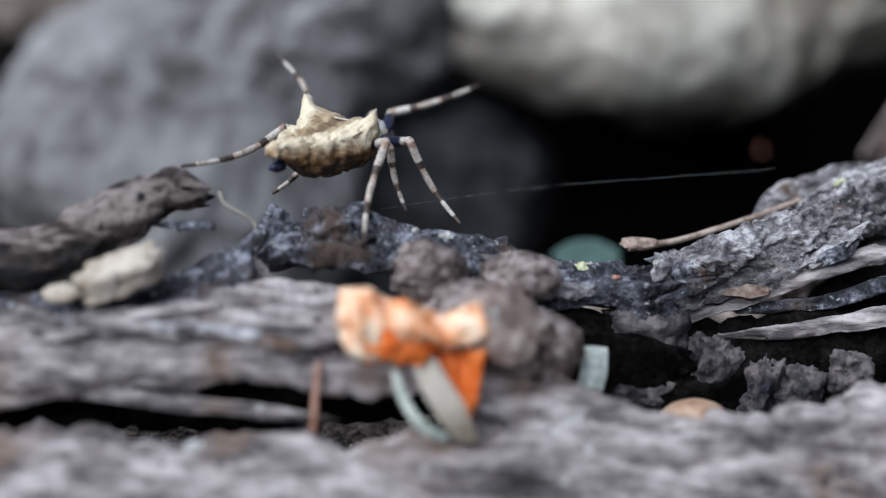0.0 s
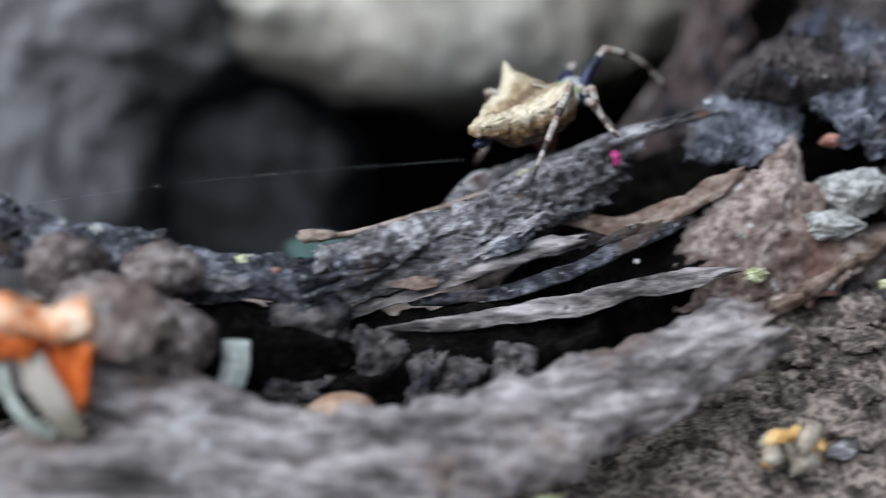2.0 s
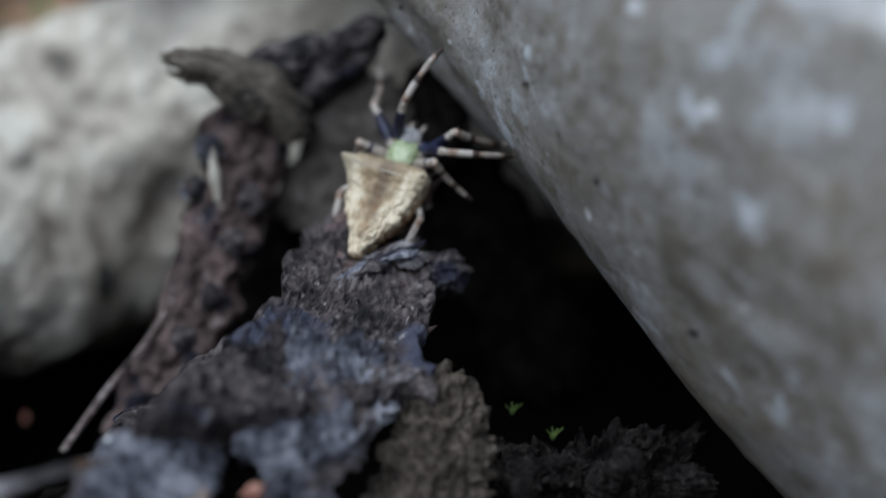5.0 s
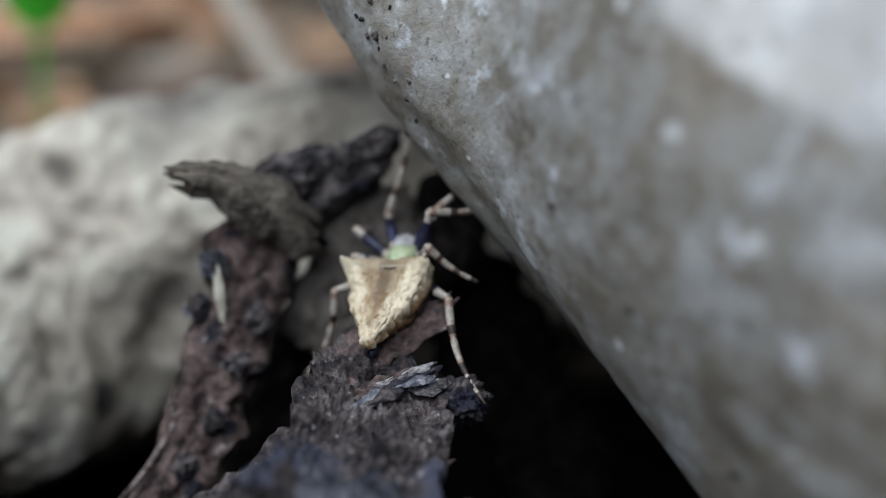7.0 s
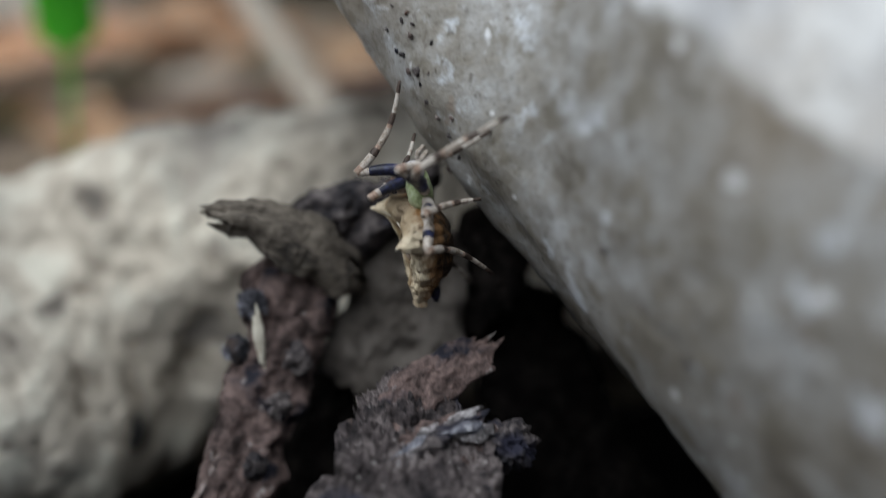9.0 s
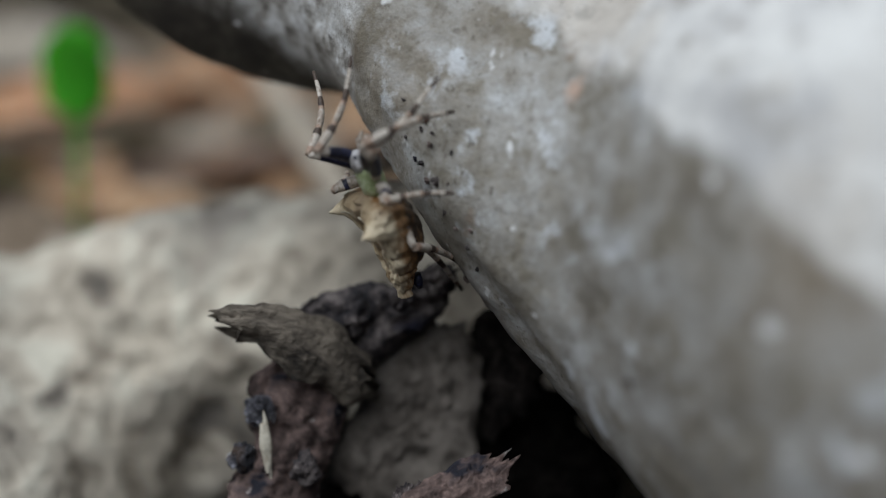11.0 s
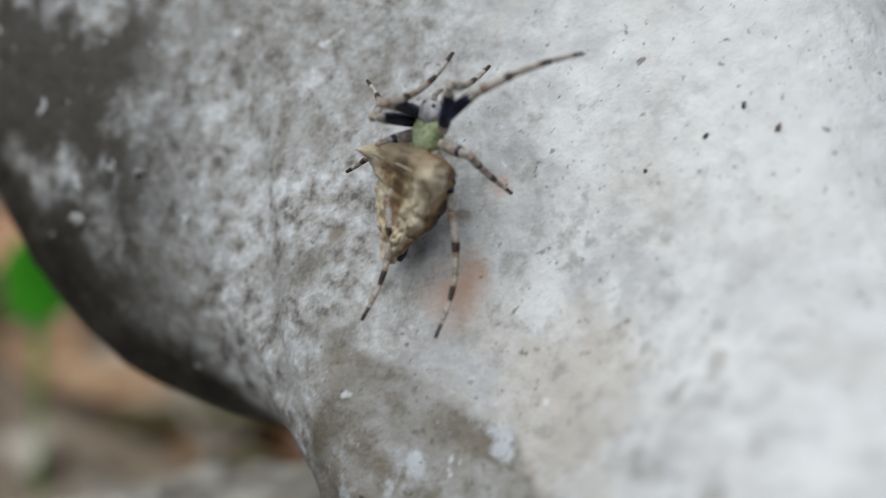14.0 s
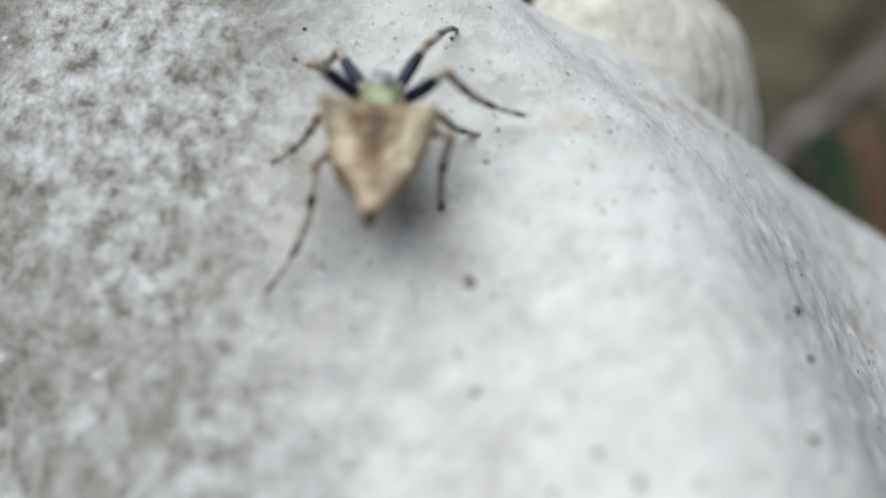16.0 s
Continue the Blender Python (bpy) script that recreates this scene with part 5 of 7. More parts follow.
tagged(chunk("bark_crumb", (-33.8, -3.1, 11.7), (1.5, 0.8, 0.45), twig_tan, None, "", 75, 0.25, 1.4, 4), "pinkish tan crumb of bark", "bark")
for c, r, m, nm, lb in (((-39.1, -8.1, 12.3), (0.8, 0.6, 0.45), lichen_yellow, "lichen_tuft", "pale yellow tuft of lichen on the bark"), ((-21.4, -3.4, 12.9), (0.55, 0.4, 0.45), lichen_pale, "lichen_tuft", "whitish tuft of lichen on the bark"),
                        ((-16.8, 0.7, 15.0), (0.6, 0.4, 0.6), lichen_yellow, "lichen_tuft", "yellow-green tuft of lichen on the bark"), ((1.7, -5.4, 9.0), (0.8, 0.5, 0.6), lichen_yellow, "lichen_tuft", "yellow-green tuft of lichen on the bark"),
                        ((11.8, -6.7, 8.8), (0.5, 0.4, 0.4), lichen_yellow, "lichen_tuft", "pale yellow tuft of lichen on the bark"), ((21.0, -5.4, 4.0), (0.9, 0.5, 0.4), lichen_yellow, "lichen_tuft", "green-yellow tuft of lichen on the soil"),
                        ((-49.6, -8.8, 15.4), (0.6, 0.4, 0.4), lichen_pale, "lichen_tuft", "pinkish white tuft of lichen on the bark"), ((-9.2, 1.9, 16.0), (0.4, 0.3, 0.7), pink_petal, "petal_scrap", "bright pink scrap of petal"),
                        ((0.1, 9.1, 17.7), (0.5, 0.45, 0.6), white_bit, "droplet", "tiny white drop on the bark edge"), ((9.6, 4.0, 16.6), (1.0, 0.5, 0.55), red_scrap, "bark_scrap", "reddish scrap of bark"),
                        ((10.9, 1.0, 13.2), (2.7, 1.5, 2.0), mould_white, "mould_crust", "whitish lumpy crust of mould"), ((8.4, -1.4, 11.4), (2.4, 1.2, 1.2), mould_white, "mould_crust", "whitish lumpy crust of mould"),
                        ((-32.8, -22.9, 7.7), (0.5, 0.4, 0.2), lichen_pale, "lichen_tuft", "whitish speck of lichen on the wood"), ((-37.4, -23.6, 7.3), (0.45, 0.4, 0.2), lichen_pale, "lichen_tuft", "whitish speck of lichen on the wood"),
                        ((-66.4, -25.6, 8.8), (0.6, 0.5, 0.25), lichen_pale, "lichen_tuft", "whitish speck of lichen on the wood"), ((-29.5, -6.3, 13.0), (0.2, 0.15, 0.12), straw, "lichen_flake", "tiny whitish flake of lichen on the ridge"), ((-28.3, -5.9, 12.9), (0.18, 0.15, 0.1), straw, "lichen_flake", "tiny whitish flake of lichen on the ridge"),
                        ((-33.2, -7.9, 12.6), (0.25, 0.2, 0.3), lichen_pale, "lichen_flake", "tiny whitish flake of lichen on the ridge"), ((-36.4, -8.9, 11.9), (0.3, 0.2, 0.2), red_scrap, "bark_scrap", "reddish scrap of bark"),
                        ((-51.9, -8.9, 16.1), (0.22, 0.2, 0.22), lichen_pale, "lichen_flake", "tiny whitish flake of lichen on the ridge"), ((-19.1, -3.5, 12.5), (0.3, 0.25, 0.25), lichen_pale, "lichen_flake", "tiny whitish flake of lichen on the ridge"),
                        ((-20.9, -2.2, 12.8), (0.35, 0.25, 0.3), lichen_pale, "lichen_flake", "tiny whitish flake of lichen on the ridge"), ((-8.4, -6.8, 11.2), (0.2, 0.2, 0.2), lichen_pale, "lichen_flake", "tiny whitish flake of lichen on the ridge"),
                        ((-9.1, 51.6, -5.1), (0.3, 0.3, 0.6), red_scrap, "bark_scrap", "rusty scrap of bark in the hollow")):
    rough, freq = (0.42, 1.3) if nm == "mould_crust" else (0.42, 1.8)
    tagged(chunk(nm, c, r, m, None, "", len(bpy.data.objects) % 37, rough, freq, 5), lb, nm.split("_")[0])


def curled_leaf(name, pts, width, mat, label, up=(0, 0, 1)):
    sp = spline(pts, 26)
    u = np.array(up, float)
    k = 0.5 * width
    prof = [math.sin(math.pi * (0.04 + 0.92 * i / 25)) ** 0.6 for i in range(26)]
    rows = [[tuple(p - u * k * w) for p, w in zip(sp, prof)][::3], [tuple(p + np.array([0, 0.15, 0])) for p in sp][::3], [tuple(p + u * k * w) for p, w in zip(sp, prof)][::3]]
    return sheet(name, rows, mat, label, "leaf", 0.18)


curled_leaf("curled_leaf", [(16.8, -2.1, 7.3), (16.7, -4.1, 6.1), (18.1, -5.8, 5.1), (19.9, -5.5, 5.3), (20.8, -4.3, 6.1), (20.5, -3.3, 6.0)], 1.0, curl_yellow, "curled yellow dry leaflet on the soil", (0, 0.3, 0.95))
curled_leaf("curled_leaf", [(36.5, -0.6, 9.1), (35.9, 0.2, 10.5), (36.7, 1.2, 11.7), (38.2, 1.5, 11.9), (39.4, 1.1, 11.4)], 0.9, curl_yellow, "curled yellow and pale dry leaflet", (0.1, 0.3, 0.9))
curled_leaf("curled_leaf", [(25.5, -0.5, 7.5), (25.5, 0.5, 8.5), (25.9, 1.4, 9.5)], 1.0, straw, "upright pale dry leaflet", (0.8, 0, 0.2))
curled_leaf("curled_leaf", [(27.2, 2.1, 9.3), (28.8, 2.6, 10.0), (30.3, 3.3, 10.7)], 0.6, curl_yellow, "thin yellow dry leaflet", (0, 0, 1))
sheet("petal_scrap", [[(37.0, 4.0, 12.5), (38.2, 3.9, 13.6), (39.9, 4.2, 13.9)], [(37.3, 3.0, 12.5), (38.2, 2.7, 13.2), (39.7, 3.2, 12.8)], [(38.2, 3.1, 12.1), (38.7, 2.7, 12.4), (39.7, 3.2, 11.8)]], salmon, "folded salmon red scrap of petal", "petal", 0.2)
strip_thing = thing("dark_twig", "flat dark twig lying on the soil", "twig")
strip("twig_body", [(14.7, -5.6, 4.5), (19.0, -7.6, 4.7), (24.0, -9.5, 4.6), (28.2, -11.4, 4.1)], [1.0, 1.5, 1.6, 1.4], 0.9, rot_brown, strip_thing, seed=81, rough=0.2, nu=80, fibre=0.4)
piece = thing("bark_chip", "grey flat chip of bark on the soil", "bark", "bark chips")
plate("chip_body", (26.5, -3.8, 7.1), (0.1, -0.5, 0.85), (0.8, 0, -0.5), (4.2, 2.2), 0.6, ridge_bark, piece, "", 82, 0.3, 0.5)
piece = thing("bark_chip", "grey curved strip of bark on the soil", "bark", "bark chips")
strip("chip_body", [(26.9, -9.8, 4.9), (31.4, -7.8, 6.6), (35.5, -4.3, 9.2), (38.9, 0.2, 11.5)], [1.2, 1.8, 1.8, 1.0], 0.8, snag_bark, piece, seed=83, rough=0.4, nu=90)
piece = thing("bark_chip", "dark brown chip of bark on the soil", "bark", "bark chips")
plate("chip_body", (22.5, -6.0, 5.1), (0, -0.4, 0.9), (1, 0, -0.2), (3.0, 1.2), 0.5, rot_brown, piece, "", 84, 0.3, 0.4)
piece = thing("bark_chip", "pinkish grey chip of bark on the soil", "bark", "bark chips")
plate("chip_body", (14.4, -5.3, 3.9), (0, -0.5, 0.85), (0.6, 0, -0.6), (3.4, 1.8), 0.6, inner_brown, piece, "", 85, 0.3, 0.4)
rnd = random.Random(12)
for i in range(16):
    x, y = rnd.uniform(2, 52), rnd.uniform(-22, 2)
    piece = thing("bark_chip", "small weathered chip of bark on the soil", "bark", "bark chips")
    plate("chip_body", (x, y, ground_height(x, y) + 0.5), (rnd.uniform(-0.4, 0.4), rnd.uniform(-0.5, 0.1), 1), (math.cos(i * 2.4), math.sin(i * 2.4), 0.1), (rnd.uniform(1.0, 3.2), rnd.uniform(0.6, 1.3)), 0.4,
          rnd.choice([ridge_bark, rot_brown, snag_bark, dark_bark, snag_bark]), piece, "", 200 + i, 0.35, 0.4, nr=8, na=36)
# clods below the boulder carry its shade in their dark colour
rnd = random.Random(31)
for i in range(14):
    c = Vector((35.0, 5.6, 11.1)) + Vector((rnd.uniform(-8, 8), rnd.uniform(-1.5, 1.5), rnd.uniform(-5, 5)))
    k = rnd.uniform(0.5, 1.1)
    tagged(chunk("soil_clod", c, (k * 1.2, k, k * 0.8), shade_brown, None, "", 400 + i, 0.45, 1.9, 4, (0, 30 * i, 50 * i), 3.0), "crumbly clod of grey-brown soil", "soil", "soil clods")
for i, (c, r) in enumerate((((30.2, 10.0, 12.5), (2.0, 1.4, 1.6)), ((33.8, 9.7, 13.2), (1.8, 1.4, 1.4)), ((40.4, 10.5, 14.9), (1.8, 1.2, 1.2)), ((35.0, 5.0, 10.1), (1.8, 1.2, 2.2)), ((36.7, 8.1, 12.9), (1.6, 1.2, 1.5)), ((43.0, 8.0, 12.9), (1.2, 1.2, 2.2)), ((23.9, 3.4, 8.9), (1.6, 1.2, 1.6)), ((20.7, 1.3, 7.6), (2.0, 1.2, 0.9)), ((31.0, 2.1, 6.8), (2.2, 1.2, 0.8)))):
    tagged(chunk("soil_clod", c, r, shade_brown, None, "", 90 + i, 0.42, 1.9, 5, (0, 20 * i, 30 * i), 3.0), "crumbly clod of grey-brown soil", "soil", "soil clods")
rnd = random.Random(71)
for i in range(26):
    x, y = 5.5 + 4.6 * (i % 6) + rnd.uniform(-1.2, 1.2), -1.5 - 3.3 * (i // 6) + rnd.uniform(-0.8, 0.8)
    piece = thing("soil_crust", "cracked flake of pale grey-brown soil crust", "soil", "flakes of soil crust")
    plate("crust_body", (x, y, ground_height(x, y) + 0.55), (rnd.uniform(-0.25, 0.25), rnd.uniform(-0.45, 0.0), 1), (math.cos(i * 2.4), math.sin(i * 2.4), 0.0), (rnd.uniform(2.0, 3.4), rnd.uniform(1.4, 2.1)), 0.9,
          soil, piece, "", 500 + i, 0.4, 0.7, nr=12, na=44)
blossom = thing("dried_blossom", "crumpled cream and orange dried blossom on the soil", "flower")
rnd = random.Random(44)
for i in range(13):
    c = Vector((2.1, -19.0, 2.5)) + Vector((rnd.uniform(-2.0, 2.0), rnd.uniform(-0.8, 0.6), rnd.uniform(-1.6, 1.6)))
    k = rnd.uniform(0.45, 0.9)
    chunk("floret", c, (k * 1.3, k * 0.6, k * 0.7), curl_orange if i % 3 == 0 else cream_stone if i % 3 == 1 else straw, blossom, "", 100 + i, 0.55, 2.2, 4, (rnd.uniform(-60, 60), rnd.uniform(-60, 60), rnd.uniform(0, 180)))
for c, lb in (((-23.0, -23.8, 3.0), "yellow-green scrap of leaf on the soil"), ((-16.7, -24.3, 2.0), "yellow-green scrap of leaf on the soil")):
    tagged(chunk("leaf_scrap", c, (1.0, 0.7, 0.35), lichen_yellow, None, "", 110, 0.35, 1.6, 4), lb, "leaf")
sprig = thing("pale_sprig", "pale forked dry sprig on the soil", "twig")
stick("fork", [(31.0, -11.1, 3.7), (32.6, -11.0, 4.4), (34.3, -10.8, 5.5)], 0.55, 0.3, straw, "", parent=sprig, n=20)
stick("fork", [(31.0, -10.3, 4.4), (31.8, -11.1, 4.1), (32.8, -11.8, 3.9)], 0.4, 0.4, straw, "", parent=sprig, n=20)
for c in ((32.3, 18.9, 13.0), (35.3, 16.6, 11.9)):
    tg = thing("moss_sprig", "tiny bright green sprig of moss", "moss", "moss sprigs")
    for k in range(4):
        stick("moss_leaf", [c, (c[0] + 0.3 * math.cos(k * 1.7), c[1], c[2] + 0.6), (c[0] + 0.8 * math.cos(k * 1.7), c[1] + 0.3 * math.sin(k * 2), c[2] + 1.1)], 0.12, 0.04, moss_green, "", parent=tg, n=8)

stick("silk_thread", [(-62.0, -6.5, 15.4), (-43.0, 0.5, 14.9), (-21.7, 2.8, 15.6)], 0.003, 0.003, white_bit, "fine silk thread stretched over the ridge", "thread", n=30)


def crumbs():
    """Loose crumbs of soil and rot, too many to count."""
    rnd = random.Random(5)
    ico = bmesh.new()
    bmesh.ops.create_icosphere(ico, subdivisions=1, radius=1)
    base = [v.co.copy() for v in ico.verts]
    fs = [[v.index for v in f.verts] for f in ico.faces]
    ico.free()
    verts, faces, kinds = [], [], []
    for _ in range(2600):
        x, y = rnd.gauss(22, 22), rnd.gauss(-4, 11)
        if y > 14:
            continue
        z = ground_height(x, y)
        r = 0.12 + 0.55 * rnd.random() ** 3
        o = len(verts)
        for b in base:
            k = r * (1 + 0.5 * rnd.uniform(-1, 1))
            verts.append(((x + b.x * k) * MM, (y + b.y * k) * MM, (z + 0.3 * r + b.z * k * 0.8) * MM))
        faces += [tuple(o + i for i in f) for f in fs]
        # crumbs further right wear the colour with the shade in it
        kinds += [1 if x > 22 else 0] * len(fs)
    heap = link("soil_crumbs", verts, faces, [crust, shade_brown], smooth=False)
    heap.data.polygons.foreach_set("material_index", kinds)
    tagged(heap, "loose grey-brown crumbs of soil and rotten wood", "soil", kind="stuff")


crumbs()


def dirt_specks():
    """Crumbs of dirt and small pits that mark the boulder."""
    for i, (c, r, m) in enumerate((((59.5, 70.2, 110.8), 0.22, rot_brown), ((46.0, 60.6, 108.9), 0.38, twig_tan), ((45.6, 54.8, 103.4), 0.32, rot_brown), ((56.8, 63.7, 107.6), 0.35, lichen_yellow), ((65.1, 70.2, 107.9), 0.35, lichen_yellow),
                                   ((47.5, 50.3, 99.8), 0.3, crust), ((62.0, 51.0, 96.1), 0.35, ridge_bark), ((60.7, 46.6, 93.3), 0.35, ridge_bark), ((57.7, 40.6, 89.3), 0.4, crust), ((38.2, 65.3, 113.1), 0.3, rot_brown),
                                   ((32.3, 66.8, 113.5), 0.25, rot_brown), ((40.7, 59.4, 106.5), 0.3, crust), ((38.9, 59.1, 105.2), 0.25, crust), ((42.4, 58.9, 106.5), 0.28, twig_tan), ((39.6, 58.0, 104.3), 0.25, twig_tan), ((27.3, 67.7, 112.7), 0.25, rot_brown),
                                   ((61.9, 50.7, 95.9), 0.35, rot_brown), ((36.6, 42.2, 82.1), 0.3, crust), ((43.0, 40.9, 88.0), 0.35, rot_brown), ((44.9, 38.6, 86.9), 0.4, twig_tan), ((40.4, 40.9, 85.4), 0.3, rot_brown),
                                   ((23.9, 47.9, 75.3), 0.42, rust), ((17.5, 41.1, 55.1), 0.32, rot_brown), ((18.0, 40.4, 54.2), 0.28, rot_brown), ((19.3, 38.8, 52.2), 0.32, rot_brown), ((20.0, 38.0, 49.7), 0.40, rot_brown), ((20.7, 37.4, 52.0), 0.24, rot_brown), ((19.0, 39.5, 53.9), 0.3, rot_brown),
                                   ((20.0, 38.1, 49.4), 0.4, rot_brown), ((18.9, 39.4, 50.6), 0.3, rot_brown), ((22.4, 35.4, 46.5), 0.3, rot_brown), ((30.0, 18.6, 41.4), 0.5, rot_brown), ((33.3, 11.2, 36.8), 0.6, rot_brown), ((31.5, 15.1, 39.0), 0.5, rot_brown),
                                   ((19.8, 38.3, 49.6), 0.35, rot_brown), ((29.8, 19.1, 41.5), 0.4, rot_brown), ((33.2, 7.7, 41.4), 0.45, rot_brown), ((39.5, 4.6, 27.8), 0.5, rot_brown), ((18.6, 40.1, 50.7), 0.3, crust), ((19.5, 39.2, 49.3), 0.4, rot_brown), ((20.3, 38.1, 48.6), 0.3, crust), ((20.9, 37.7, 47.4), 0.45, rot_brown), ((21.7, 37.0, 46.2), 0.35, crust), ((22.7, 36.3, 44.9), 0.45, rot_brown), ((19.4, 38.9, 53.1), 0.25, rot_brown), ((23.7, 39.8, 41.1), 0.4, crust), ((18.7, 39.7, 53.2), 0.3, rot_brown), ((23.7, 36.9, 43.0), 0.3, crust), ((20.7, 37.1, 49.7), 0.3, rot_brown), ((17.8, 40.8, 52.3), 0.25, crust), ((-0.2, 65.6, 73.8), 0.9, ridge_bark), ((-5.2, 69.1, 68.2), 1.1, lichen_pale))):
        if c[2] < 60:
            m = snag_bark if i % 3 else rot_brown
        tagged(chunk("dirt_speck", c, (r * 0.75, r * 0.55, r * 0.4), m, None, "", 300 + i, 0.7, 2.2, 3, (40 * i, 25 * i, 0)), "small crumb of dirt stuck to the boulder", "dirt", "specks on the boulder")


dirt_specks()
# ---------------------------------------------------------------- spider
spider = thing("spider", "tan shield-backed spider with two shoulder horns and banded legs", "spider")
FEMUR = {"1": 4.6, "2": 4.4, "3": 2.9, "4": 4.8}
SHIN = {"1": 8.0, "2": 7.8, "3": 5.2, "4": 9.6}
femurs, shins = {}, {}


def tube(name, path, radii, mats, bands, parent, label="", n=10):
    """A limb along path (mm) with a radius and a material number at each ring."""
    verts, faces, mi = [], [], []
    path = [Vector(p) for p in path]
    for i, (p, r) in enumerate(zip(path, radii)):
        d = (path[min(i + 1, len(path) - 1)] - path[max(i - 1, 0)]).normalized()
        x = d.cross(Vector((0.3, 0, 1))).normalized()
        z = x.cross(d)
        for j in range(n):
            a = 2 * math.pi * j / n
            verts.append((p + (x * math.cos(a) + z * math.sin(a)) * r) * MM)
    for i in range(len(path) - 1):
        for j in range(n):
            k = (j + 1) % n
            faces.append((i * n + j, i * n + k, (i + 1) * n + k, (i + 1) * n + j))
            mi.append(bands[i])
    faces += [tuple(range(n - 1, -1, -1)), tuple((len(path) - 1) * n + j for j in range(n))]
    mi += [bands[0], bands[-1]]
    ob = link(name, verts, faces, mats, parent, label)
    ob.data.polygons.foreach_set("material_index", mi)
    return ob


def abdomen_mesh():
    verts, faces, nu, na = [], [], 90, 72
    st = [0, 0.03, 0.1, 0.22, 0.4, 0.6, 0.8, 0.9, 0.96, 1.0]
    wd = [0.12, 0.6, 0.85, 1.35, 2.45, 3.15, 3.5, 3.5, 3.0, 1.2]
    tp = [0.45, 0.85, 1.05, 1.2, 1.3, 1.4, 1.75, 1.95, 1.5, 0.6]
    bt = [0.2, -0.15, -0.35, -0.9, -2.2, -2.6, -2.2, -1.7, -1.2, -0.4]
    for i in range(nu):
        s = i / (nu - 1)
        w, t, b = (np.interp(s, st, q) for q in (wd, tp, bt))
        y = -8.6 + 9.4 * s
        for j in range(na):
            a = 2 * math.pi * j / na
            c, q = math.cos(a), math.sin(a)
            x = w * math.copysign(abs(c) ** 0.75, c)
            z = (t if q > 0 else -b) * math.copysign(abs(q) ** 0.8, q)
            # horns on the shoulders, a dip between them, a raised rim along the sides
            for sx in (-1, 1):
                g = math.exp(-math.sqrt((x - sx * 3.3) ** 2 + (y + 0.8) ** 2 + 0.02) / 0.62)
                if q > -0.3:
                    z += 2.4 * g
                    x += sx * 0.7 * g
            if q > 0:
                z += 0.35 * abs(c) ** 3 * (s > 0.1) - 0.25 * math.exp(-x * x / 2) * (0.3 < s < 0.95)
            r = 0.035 * math.sin(y * 5.0 + 0.8 * math.sin(x * 2)) * (0.5 + 0.5 * abs(c)) + 0.22 * fbm((x, y, z), 0.7, 4)
            # folds of skin that run from the rim to the tail
            r -= 0.3 * max(0.0, 1 - 5 * abs(fbm((x * 1.1, y * 0.4, z * 1.1), 0.8, 3))) * smooth(0.03, 0.15, s)
            n = Vector((c * 0.8, 0, q)).normalized()
            verts.append(((x + n.x * r) * MM, (y + 0.12 * fbm((x * 2, y * 2, z), 1, 3)) * MM, (z + n.z * r) * MM))
    for i in range(nu - 1):
        for j in range(na):
            k = (j + 1) % na
            faces.append((i * na + j, (i + 1) * na + j, (i + 1) * na + k, i * na + k))
    faces += [tuple(range(na)), tuple((nu - 1) * na + j for j in range(na - 1, -1, -1))]
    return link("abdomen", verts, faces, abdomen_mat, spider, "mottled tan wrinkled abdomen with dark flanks")


